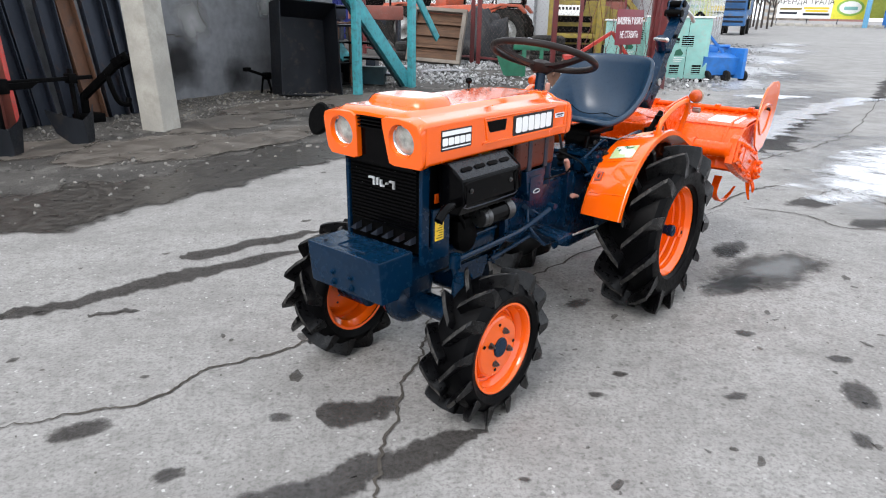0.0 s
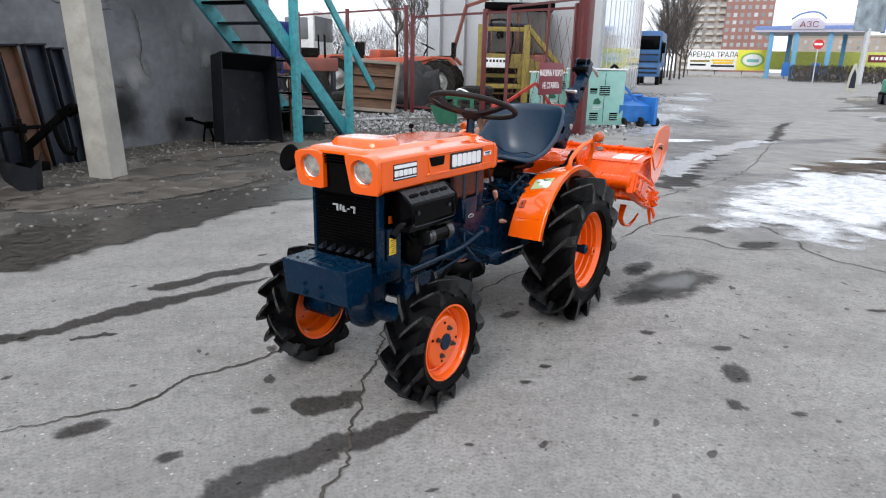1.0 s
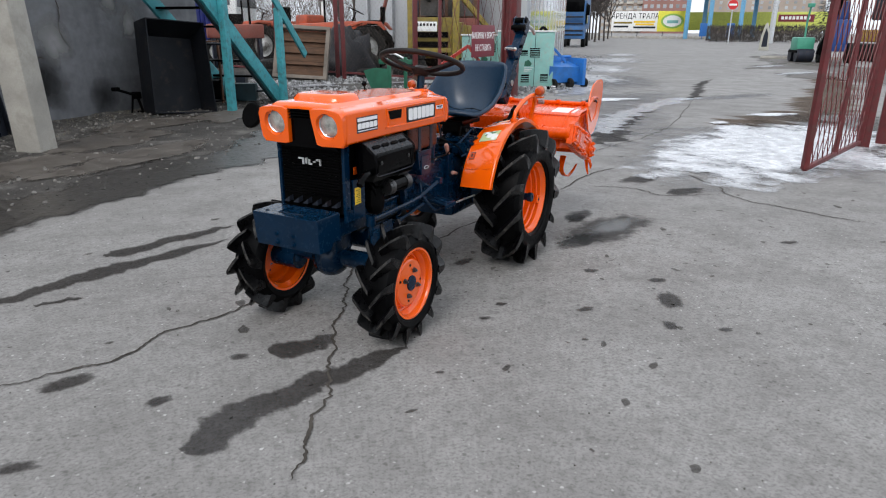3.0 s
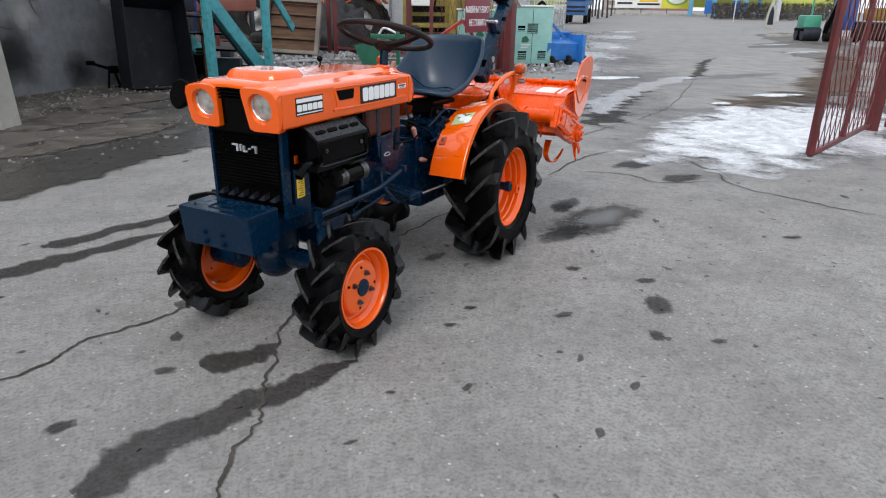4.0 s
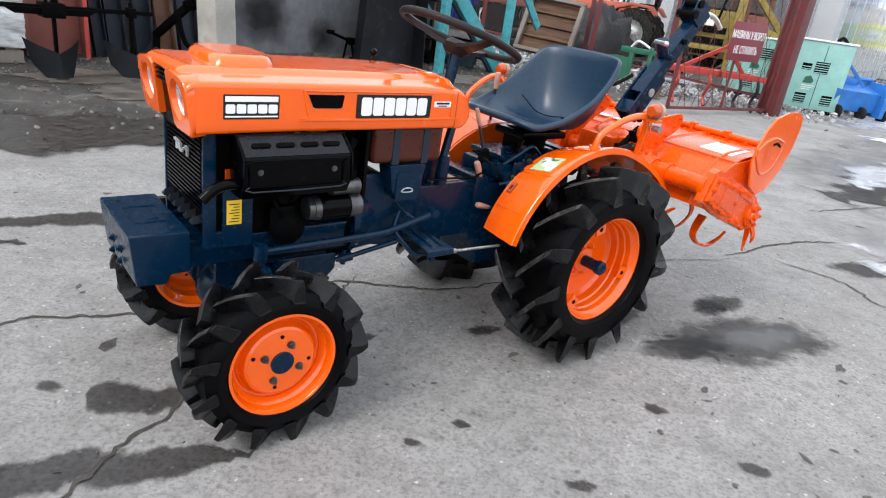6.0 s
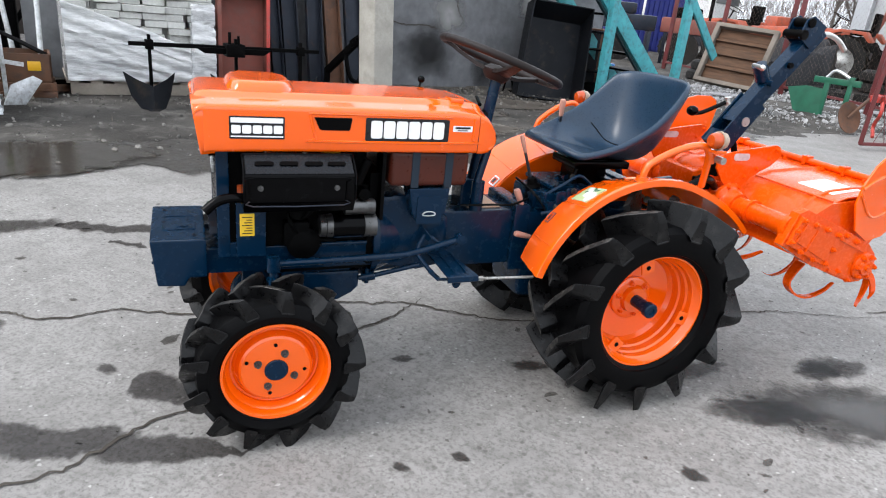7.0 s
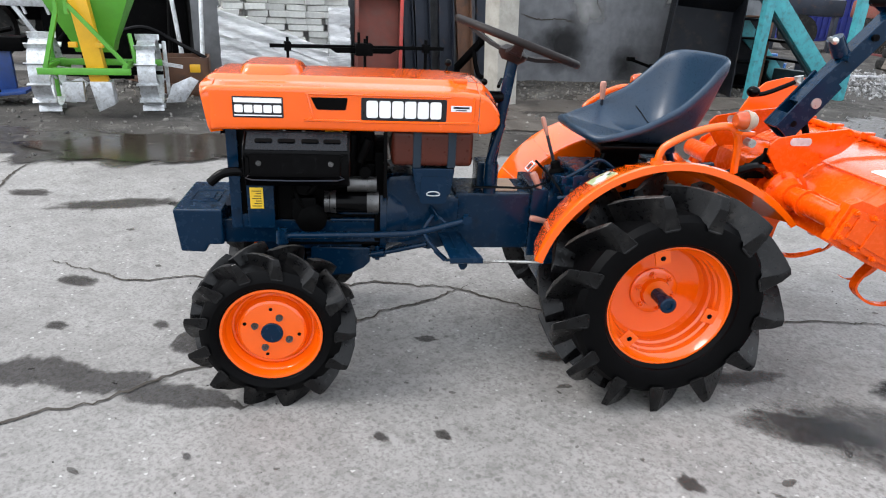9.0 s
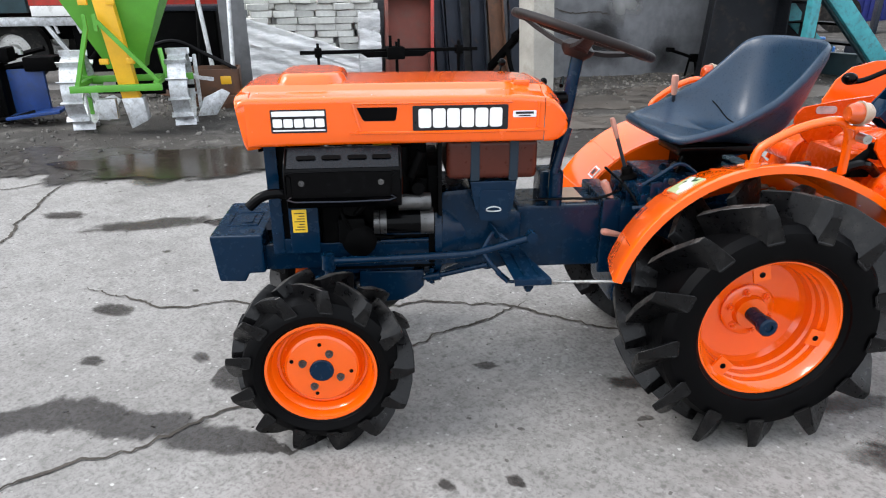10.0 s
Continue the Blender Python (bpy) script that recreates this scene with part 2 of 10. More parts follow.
MINT = mat("mint_green_paint", (0.24, 0.47, 0.42), 0.45, var=0.1, bump=0.03, dirt=(0.3, 0.36, 0.32), dirty=0.35)
DEEP_BLUE = mat("deep_blue_enamel", (0.008, 0.045, 0.2), 0.45, var=0.25, bump=0.04, dirt=(0.02, 0.04, 0.09), dirty=0.3)
BLUE = mat("bright_blue_paint", (0.02, 0.15, 0.47), 0.42, var=0.2, bump=0.04, dirt=(0.05, 0.12, 0.25), dirty=0.3)
OLIVE = mat("mustard_paint", (0.25, 0.185, 0.025), 0.6, var=0.2, bump=0.06, dirt=(0.1, 0.08, 0.035), dirty=0.5)
YELLOW_PAINT = mat("yellow_paint", (0.78, 0.42, 0.01), 0.4, var=0.08, coat=0.2)
WOOD = mat("weathered_wood", (0.095, 0.046, 0.022), 0.8, var=0.4, scale=3, fine=40, bump=0.2, stretch=(1, 1, 8))
WOOD_GREY = mat("grey_weathered_wood", (0.3, 0.26, 0.22), 0.85, var=0.25, scale=3, fine=40, bump=0.2)
WOOD_FRAME = mat("weathered_brown_timber", (0.17, 0.145, 0.12), 0.85, var=0.3, scale=3, fine=40, bump=0.2)
TILE = mat("beige_cladding", (0.5, 0.47, 0.42), 0.7, var=0.1)
ASPHALT = asphalt_mat()
DIRT = mat("damp_gritty_dirt", (0.066, 0.061, 0.056), 0.9, var=0.5, scale=1.3, fine=34, bump=0.9, dirt=(0.15, 0.142, 0.13), dirty=0.34, spec=0.2)
STONE = mat("grit", (0.21, 0.198, 0.18), 0.85, var=0.3, scale=20, bump=0.2, rand=0.75)
WET = film_mat("damp_asphalt", (0.44, 0.43, 0.425), 0.14, 0.52, 9.0, 0.6, 0.03)
WET_SOFT = film_mat("faint_damp", (0.66, 0.66, 0.665), 0.15, 0.8, 3.0, 0.45, 0.1)
WET_SHEEN = patch_mat("standing_damp", (0.03, 0.027, 0.024), (0.05, 0.046, 0.042), 0.2, 0.3, 0.75, 9.0, bump=0.35, weight=0.75)
WATER = patch_mat("puddle_water", (0.024, 0.019, 0.014), (0.036, 0.029, 0.022), 0.16, 0.1, 0.3, 4.0, bump=0.08, weight=0.92)
WATER.node_tree.nodes["Principled BSDF"].inputs["Specular IOR Level"].default_value = 0.14
MUD = patch_mat("wet_mud", (0.024, 0.021, 0.0185), (0.055, 0.049, 0.043), 0.36, 0.2, 0.5, 4.5, bump=0.6, spread=0.55)
ICE = patch_mat("melting_ice", (0.80, 0.81, 0.84), (0.34, 0.345, 0.36), 0.28, 0.06, 0.5, 2.6, bump=0.8, weight=0.95, spread=0.2)
THIN_ICE = patch_mat("thin_grey_ice", (0.40, 0.41, 0.44), (0.22, 0.225, 0.24), 0.22, 0.05, 0.6, 2.4, bump=0.5, weight=0.8, spread=0.24)
BROWN_WET = film_mat("damp_brown_ground", (0.56, 0.50, 0.45), 0.12, 0.55, 1.6, 0.5, 0.03)
OLD_ICE = patch_mat("old_dirty_ice", (0.55, 0.56, 0.585), (0.22, 0.22, 0.23), 0.3, 0.2, 0.75, 2.4, bump=0.6, weight=0.8, spread=0.22)
SOIL = patch_mat("damp_soil_film", (0.06, 0.05, 0.041), (0.115, 0.1, 0.085), 0.6, 0.02, 0.3, 1.5, bump=0.5, weight=0.85)
CRACK = mat("crack_filling", (0.07, 0.062, 0.054), 0.95, var=0.3, bump=0.3, spec=0.1)


# ---- building blocks ----
def finish(ob, angle=38):
    me = ob.data
    me.polygons.foreach_set("use_smooth", [True] * len(me.polygons))
    me.set_sharp_from_angle(angle=radians(angle))
    me.update()
    return ob


CRISP = False


def crisp(ob):
    """Keeps flat faces flat in their shading, with the turn of light held in the bevels."""
    w = ob.modifiers.new("crisp", "WEIGHTED_NORMAL")
    w.keep_sharp, w.mode, w.weight = True, "FACE_AREA", 80


def part(name, bm, material, parent=None, label="", angle=38):
    """Links a bmesh as one mesh object, under a thing or under a part."""
    bmesh.ops.recalc_face_normals(bm, faces=bm.faces[:])
    me = bpy.data.meshes.new(name)
    bm.to_mesh(me)
    bm.free()
    me.materials.append(material)
    ob = new(name, me)
    finish(ob, angle)
    if CRISP and angle < 80:
        crisp(ob)
    if parent:
        ob.parent = parent
    if label:
        tagged(ob, label)
    return ob


def again(ob, m, parent=None):
    """Another object on the same mesh: a repeated part."""
    o = bpy.data.objects.new(ob.name, ob.data)
    scene.collection.objects.link(o)
    o.parent = parent or ob.parent
    o.matrix_basis = m
    return o


def thing(name, m, label, category, group="", kind=""):
    e = new(name)
    e.empty_display_size = 0.1
    e.matrix_basis = m
    return tagged(e, label, category, group, kind)


def B():
    return bmesh.new()


def box(bm, x0, x1, y0, y1, z0, z1, bevel=0.0, m=None, seg=2):
    k = B() if (bevel or m) else bm
    v = [k.verts.new((x, y, z)) for x in (x0, x1) for y in (y0, y1) for z in (z0, z1)]
    for f in ((0, 1, 3, 2), (4, 6, 7, 5), (0, 4, 5, 1), (2, 3, 7, 6), (0, 2, 6, 4), (1, 5, 7, 3)):
        k.faces.new([v[i] for i in f])
    if bevel:
        bmesh.ops.bevel(k, geom=k.edges[:], offset=bevel, segments=seg, profile=0.6, affect="EDGES", clamp_overlap=True)
    if k is not bm:
        merge(bm, k, m)
    return bm


def merge(bm, k, m=None):
    if m is not None:
        k.transform(m)
    me = bpy.data.meshes.new("tmp")
    k.to_mesh(me)
    k.free()
    bm.from_mesh(me)
    bpy.data.meshes.remove(me)
    return bm


def rod(bm, p, q, r, r2=None, seg=12, caps=True):
    p, q = Vector(p), Vector(q)
    d = q - p
    rot = d.to_track_quat("Z", "Y").to_matrix().to_4x4()
    bmesh.ops.create_cone(bm, cap_ends=caps, segments=seg, radius1=r, radius2=r if r2 is None else r2, depth=d.length,
                          matrix=Matrix.Translation((p + q) / 2) @ rot)
    return bm


def ball(bm, c, r, sc=(1, 1, 1), u=12, v=8):
    bmesh.ops.create_uvsphere(bm, u_segments=u, v_segments=v, radius=r, matrix=Matrix.Translation(c) @ Matrix.Diagonal((*sc, 1)))
    return bm


def beam(bm, p, q, w, h, up=(0, 0, 1), bevel=0.0):
    """A bar of w x h along p-q."""
    p, q = Vector(p), Vector(q)
    d = (q - p).normalized()
    side = d.cross(Vector(up)).normalized()
    top = side.cross(d)
    m = Matrix((side, d, top)).transposed().to_4x4()
    m.translation = p
    return box(bm, -w / 2, w / 2, 0, (q - p).length, -h / 2, h / 2, bevel, m)


def smooth_path(pts, n=6):
    pts = [Vector(p) for p in pts]
    out = []
    ext = [pts[0] * 2 - pts[1]] + pts + [pts[-1] * 2 - pts[-2]]
    for i in range(1, len(ext) - 2):
        a, b, c, d = ext[i - 1:i + 3]
        for k in range(n):
            t = k / n
            out.append(0.5 * (2 * b + (c - a) * t + (2 * a - 5 * b + 4 * c - d) * t * t + (3 * b - a - 3 * c + d) * t ** 3))
    return out + [pts[-1]]


def tube(bm, pts, r, seg=8, n=5, closed=False):
    pts = smooth_path(pts, n) if n > 1 else [Vector(p) for p in pts]
    d = (pts[1] - pts[0]).normalized()
    a = d.orthogonal().normalized()
    rings = []
    for i, p in enumerate(pts):
        d2 = (pts[min(i + 1, len(pts) - 1)] - pts[max(i - 1, 0)]).normalized()
        a = (a - d2 * a.dot(d2)).normalized()
        b = d2.cross(a)
        rr = r(i / (len(pts) - 1)) if callable(r) else r
        rings.append([bm.verts.new(p + (a * math.cos(k * math.tau / seg) + b * math.sin(k * math.tau / seg)) * rr) for k in range(seg)])
    for q, w in zip(rings, rings[1:]):
        for k in range(seg):
            bm.faces.new((q[k], q[(k + 1) % seg], w[(k + 1) % seg], w[k]))
    bm.faces.new(rings[0][::-1])
    bm.faces.new(rings[-1])
    return bm


def lathe(bm, prof, seg=32, m=None, close=False):
    """A profile of (radius, height) turned round the z axis."""
    m = m or Matrix()
    rings = []
    for r, h in prof:
        if r < 1e-5:
            rings.append([bm.verts.new(m @ Vector((0, 0, h)))])
        else:
            rings.append([bm.verts.new(m @ Vector((r * math.cos(k * math.tau / seg), r * math.sin(k * math.tau / seg), h))) for k in range(seg)])
    pairs = list(zip(rings, rings[1:])) + ([(rings[-1], rings[0])] if close else [])
    for a, b in pairs:
        for k in range(seg):
            k2 = (k + 1) % seg
            if len(a) == 1 and len(b) == 1:
                continue
            if len(a) == 1:
                bm.faces.new((a[0], b[k], b[k2]))
            elif len(b) == 1:
                bm.faces.new((a[k], b[0], a[k2]))
            else:
                bm.faces.new((a[k], a[k2], b[k2], b[k]))
    return bm


SIDE = Matrix.Rotation(radians(-90), 4, "X")  # turns z into +y


def prism(bm, pts, a, b, axis="y", bevel=0.0, m=None):
    """A polygon, given in the plane across the axis, drawn out from a to b."""
    k = B()
    def at(p, h):
        return {"y": (p[0], h, p[1]), "x": (h, p[0], p[1]), "z": (p[0], p[1], h)}[axis]
    v0, v1 = [k.verts.new(at(p, a)) for p in pts], [k.verts.new(at(p, b)) for p in pts]
    k.faces.new(v0)
    k.faces.new(v1[::-1])
    for i in range(len(pts)):
        j = (i + 1) % len(pts)
        k.faces.new((v0[i], v1[i], v1[j], v0[j]))
    if bevel:
        bmesh.ops.recalc_face_normals(k, faces=k.faces[:])
        bmesh.ops.bevel(k, geom=k.edges[:], offset=bevel, segments=2, profile=0.6, affect="EDGES", clamp_overlap=True)
    return merge(bm, k, m)


def loft(bm, rings, closed=True, caps=True):
    vs = [[bm.verts.new(p) for p in r] for r in rings]
    for a, b in zip(vs, vs[1:]):
        k = len(a)
        for i in range(k if closed else k - 1):
            bm.faces.new((a[i], a[(i + 1) % k], b[(i + 1) % k], b[i]))
    if caps and closed:
        bm.faces.new(vs[0][::-1])
        bm.faces.new(vs[-1])
    return bm


def rounded(w, h, r, n=4, cx=0.0, cy=0.0):
    """The outline of a rounded rectangle."""
    out = []
    for sx, sy, a0 in ((1, 1, 0), (-1, 1, 90), (-1, -1, 180), (1, -1, 270)):
        for i in range(n + 1):
            a = radians(a0 + 90 * i / n)
            out.append((cx + sx * (w / 2 - r) + r * math.cos(a), cy + sy * (h / 2 - r) + r * math.sin(a)))
    return out


def solid(ob, thick, offset=-1):
    had = ob.modifiers.get("crisp")
    if had:
        ob.modifiers.remove(had)
    s = ob.modifiers.new("thickness", "SOLIDIFY")
    s.thickness, s.offset = thick, offset
    if had:
        crisp(ob)
    return ob


# The wall's own plan: s along it, o out from it towards the yard, in units of WK metres.
WK = 1.09
W0, WD, WN = Vector((-2.95, 9.79, 0)), Vector((0.506, 0.8625, 0)), Vector((0.8625, -0.506, 0))
WALL_DEG = math.degrees(math.atan2(0.8625, 0.506))


def at_wall(s, o, z=0.0, turn=0.0):
    """A pose whose x runs along the wall and whose -y faces the yard."""
    p = W0 + (WD * s + WN * o) * WK
    return pose(p.x, p.y, z * WK, 0, 0, WALL_DEG + turn) @ Matrix.Scale(WK, 4)


def w2(s, o, z=0.0):
    return W0 + (WD * s + WN * o + Vector((0, 0, z))) * WK


def on_wall(p):
    """The plan's s and o of a place."""
    q = (Vector((p[0], p[1], 0)) - W0) / WK
    return q.dot(WD), q.dot(WN)


# The machinery yard's plan: rough paces from the tractor, set out to true distance.
def yard_point(x, y, z=0.0):
    dx, dy = x + 0.06, y + 0.36
    d, az = math.hypot(dx, dy), math.degrees(math.atan2(dx, dy))
    k = 1 + max(0.0, 0.0138 * d - 0.03) * (1 - max(0.0, min(1.0, (az - 10) / 25)))
    a = radians(az + 0.2 + 0.035 * max(0.0, az))
    return Vector((-0.088 + d * k * math.sin(a), -0.427 + d * k * math.cos(a), z)), k


def at_yard(x, y, z=0.0, turn=0.0):
    p, k = yard_point(x, y, z)
    return Matrix.Translation(p) @ pose(0, 0, 0, 0, 0, turn) @ Matrix.Scale(k, 4)


# The street's plan: x across the view through the gate, y away; the ground climbs gently towards it.
FAR = Matrix.Translation((-0.088, -0.427, 0)) @ pose(0, 0, 0, 0, 0, -31.55) @ Matrix.Scale(1.15, 4)


def climb_to(dep):
    return 0.0062 * max(0.0, min(dep, 130.0) - 25.0)


def far_at(lat, dep, z=0.0, turn=0.0):
    return Matrix.Translation((0, 0, climb_to(dep * 1.15))) @ FAR @ pose(lat * dep, dep, z, 0, 0, turn)


class Heap:
    """Many thin sticks or small stones gathered into one mesh quickly."""

    def __init__(self):
        self.v, self.f = [], []

    def stick(self, p, q, r, r2=None):
        p, q = Vector(p), Vector(q)
        a = (q - p).orthogonal().normalized()
        b = (q - p).normalized().cross(a)
        k = len(self.v)
        for c, rad in ((p, r), (q, r if r2 is None else r2)):
            for i in range(3):
                t = i * math.tau / 3
                self.v.append(c + (a * math.cos(t) + b * math.sin(t)) * rad)
        self.f += [(k, k + 1, k + 4, k + 3), (k + 1, k + 2, k + 5, k + 4), (k + 2, k, k + 3, k + 5)]

    def stone(self, c, r, m):
        k = len(self.v)
        self.v += [Vector(c) + m @ (v * r) for v in ICO_V]
        self.f += [tuple(i + k for i in f) for f in ICO_F]

    def leaf(self, *pts):
        k = len(self.v)
        self.v += [Vector(p) for p in pts]
        self.f.append(tuple(range(k, k + len(pts))))

    def part(self, name, material, parent=None, label="", angle=30):
        me = bpy.data.meshes.new(name)
        me.from_pydata([tuple(v) for v in self.v], [], self.f)
        me.materials.append(material)
        ob = new(name, me)
        finish(ob, angle)
        ob.parent = parent
        return tagged(ob, label)


_b = bmesh.new()
bmesh.ops.create_icosphere(_b, subdivisions=1, radius=1)
ICO_V, ICO_F = [v.co.copy() for v in _b.verts], [tuple(v.index for v in f.verts) for f in _b.faces]
_b.free()


def tumble(flat=0.6, rr=random):
    return Euler((rr.random() * 6, rr.random() * 6, 0)).to_matrix() @ Matrix.Diagonal((1, rr.uniform(0.6, 1.2), flat * rr.uniform(0.7, 1.2)))


# ---- ground ----
bm = B()
lines = [-420, -200, -90, -40, -20, -10] + [-5 + 0.2 * i for i in range(61)] + [9, 12, 15, 18, 21, 24, 28, 33, 40, 50, 62, 76, 92, 110, 140, 200, 420]


def dip(x, y):
    """The height of the asphalt: a shallow dip under the tractor, and the climb to the street."""
    return -0.012 * math.exp(-((x - 0.7) ** 2 + (y - 3.4) ** 2) / 0.98) + climb_to(0.523 * (x + 0.088) + 0.852 * (y + 0.427))


sheet = [[bm.verts.new((x, y, dip(x, y))) for y in lines] for x in lines]
for a, b in zip(sheet, sheet[1:]):
    for k in range(len(lines) - 1):
        bm.faces.new((a[k], b[k], b[k + 1], a[k + 1]))
road = part("road", bm, ASPHALT)
tagged(road, "worn pale grey asphalt yard with cracks and damp stains", "road", kind="structure")


def dirt_height(s, o):
    p = Vector((s * 0.9, o * 0.9, 0))
    lump = noise.fractal(p * 1.7, 0.8, 2.1, 4) * 0.02 + abs(noise.noise(p * 7)) * 0.012
    edge = 3.4 + 0.28 * noise.noise(Vector((s * 0.8, 3.1, 0))) + 0.1 * noise.noise(Vector((s * 3.5, 9, 0)))
    k = max(0.0, min(1.0, (edge - o) / 0.9))
    far_in = max(0.0, min(1, (1.9 - o) / 1.9))
    return -0.006 + k * (0.013 + max(0.0, lump) * (0.35 + far_in) + 0.06 * far_in)


bm = B()
NS, NO = 240, 70
grid = []
for i in range(NS + 1):
    s = -14 + 20 * i / NS
    grid.append([])
    for j in range(NO + 1):
        o = -0.6 + 4.8 * j / NO
        p = w2(s, o)
        grid[-1].append(bm.verts.new((p.x, p.y, dirt_height(s, o))))
for i in range(NS):
    for j in range(NO):
        bm.faces.new((grid[i][j], grid[i + 1][j], grid[i + 1][j + 1], grid[i][j + 1]))
ground = part("ground", bm, DIRT, angle=80)
tagged(ground, "trampled damp dirt and grit strip beside the wall", "ground", kind="structure")

# the yard beyond the fence: rough earth with dirty snow
bm = B()
far = []
for i in range(121):
    far.append([])
    for j in range(81):
        s, o = 3.2 + 24 * i / 120, -14 + 17.6 * j / 80
        rise = min(1, (s - 3.2) / 1.5) * min(1, max(0, (3.4 - o) / 0.8)) * min(1, max(0, 27 - s))
        h = -0.04 + rise * (0.1 + 0.07 * noise.fractal(Vector((s, o, 5)), 0.9, 2, 4) + 0.05 * abs(noise.noise(Vector((s * 4, o * 4, 2)))))
        p = w2(s, o)
        far[-1].append(bm.verts.new((p.x, p.y, h)))
for i in range(120):
    for j in range(80):
        bm.faces.new((far[i][j], far[i + 1][j], far[i + 1][j + 1], far[i][j + 1]))
yard = part("ground", bm, DIRT, angle=80)
tagged(yard, "rough earth of the machinery yard behind the fence", "ground", kind="structure")


def blob(name, cx, cy, rx, ry, turn, material, label, z=0.004, ragged=0.3, seed=0, rings=7, seg=56, kind="structure", lift=0.0, cat=""):
    """A flat ragged patch, whose fade value runs from 1 in its middle to 0 at its rim."""
    bm = B()
    lay = bm.verts.layers.float.new("fade")
    c, s = math.cos(radians(turn)), math.sin(radians(turn))
    rr = [[] for _ in range(rings)]
    mid = bm.verts.new((cx, cy, z + lift))
    mid[lay] = 1.0
    for k in range(seg):
        a = k * math.tau / seg
        n = 1 + ragged * noise.fractal(Vector((math.cos(a) * 1.6 + seed * 7.3, math.sin(a) * 1.6, seed)), 0.9, 2.2, 4)
        for i in range(rings):
            f = (i + 1) / rings
            x, y = rx * n * f * math.cos(a), ry * n * f * math.sin(a)
            v = bm.verts.new((cx + x * c - y * s, cy + x * s + y * c, z + lift * (1 - f)))
            v[lay] = max(0.0, 1 - f) ** 0.7
            rr[i].append(v)
    for k in range(seg):
        k2 = (k + 1) % seg
        bm.faces.new((mid, rr[0][k], rr[0][k2]))
        for i in range(rings - 1):
            bm.faces.new((rr[i][k], rr[i + 1][k], rr[i + 1][k2], rr[i][k2]))
    ob = part(name, bm, material)
    return tagged(ob, label, cat or name.replace("_", " "), kind=kind)


def streak(name, pts, w, material, label, z=0.0045, jag=0.03, seed=0, n=18, kind="structure", taper=True):
    """A ragged ribbon on the ground along a line: a crack or a run of damp."""
    bm = B()
    lay = bm.verts.layers.float.new("fade")
    path = smooth_path([(p[0], p[1], 0) for p in pts], n)
    rows = []
    for i, p in enumerate(path):
        d = (path[min(i + 1, len(path) - 1)] - path[max(0, i - 1)]).normalized()
        side = Vector((-d.y, d.x, 0))
        off = jag * noise.noise(Vector((p.x * 4 + seed, p.y * 4, 1))) + jag * 0.5 * noise.noise(Vector((p.x * 15 + seed, p.y * 15, 4))) + min(jag, 0.04) * 0.45 * noise.noise(Vector((p.x * 45 + seed, p.y * 45, 7)))
        f = i / (len(path) - 1)
        fq = 9 if w < 0.1 else 2.2
        ww = (w * (0.65 + 0.7 * abs(noise.noise(Vector((p.x * fq, p.y * fq + seed, 2))))) + min(w, 0.02) * 0.7 * abs(noise.noise(Vector((p.x * 40, p.y * 40 + seed, 5))))) * ((min(1, 6 * (1 - f), 6 * f + 0.3)) if taper else 1)
        row = []
        for k, fade in ((-1, 0.0), (-0.5, 0.75), (0, 1.0), (0.5, 0.75), (1, 0.0)):
            v = bm.verts.new(p + side * (off + k * ww * 0.5) + Vector((0, 0, z)))
            v[lay] = fade
            row.append(v)
        rows.append(row)
    for a, b in zip(rows, rows[1:]):
        for k in range(4):
            bm.faces.new((a[k], a[k + 1], b[k + 1], b[k]))
    return tagged(part(name, bm, material), label, name.replace("_", " "), kind=kind)


# cracks and damp marks
streak("crack", [(-1.22, 1.98), (-1.04, 2.04), (-0.8, 2.16), (-0.64, 2.35), (-0.32, 2.6), (-0.07, 2.93), (0.1, 3.1), (0.2, 3.15), (0.47, 3.25), (0.64, 3.34), (1.43, 4.06), (1.69, 4.27), (2.34, 4.68)], 0.012, CRACK, "dark mud-filled crack in the asphalt", seed=2, jag=0.035)
streak("crack", [(-0.15, 1.28), (-0.11, 1.38), (-0.05, 1.56), (0.01, 1.73), (0.03, 2.13), (0.1, 2.51), (0.13, 2.76), (0.17, 3.0), (0.2, 3.15), (0.19, 3.28)], 0.011, CRACK, "dark mud-filled crack in the asphalt", seed=3, jag=0.035)
streak("crack", [(3.37, 4.43), (3.27, 3.98), (3.45, 3.57), (3.74, 3.12)], 0.013, CRACK, "dark mud-filled crack in the asphalt", seed=6, jag=0.035)
streak("crack", [(2.01, 4.51), (2.48, 5.01), (2.93, 5.28)], 0.013, CRACK, "dark mud-filled crack in the asphalt", seed=6, jag=0.035)
streak("crack", [(2.31, 4.63), (2.62, 4.41), (2.77, 4.13), (3.24, 4.15)], 0.012, CRACK, "dark mud-filled crack in the asphalt", seed=6, jag=0.035)
streak("crack", [(-1.9, 1.71), (-2.24, 1.94), (-2.69, 2.18), (-3.1, 2.46)], 0.017, CRACK, "dark mud-filled crack in the asphalt", seed=0, jag=0.035)
streak("damp_stain", [(-0.46, 1.48), (-0.34, 1.58), (-0.2, 1.72), (-0.04, 1.84), (0.11, 1.88), (0.35, 2.04)], 0.23, WET, "dark damp stain on the asphalt", z=0.0030, jag=0.05, seed=2)
streak("damp_stain", [(-0.22, 2.09), (-0.08, 2.13), (0.05, 2.2)], 0.17, WET, "dark damp stain on the asphalt", z=0.003, jag=0.03, seed=5)
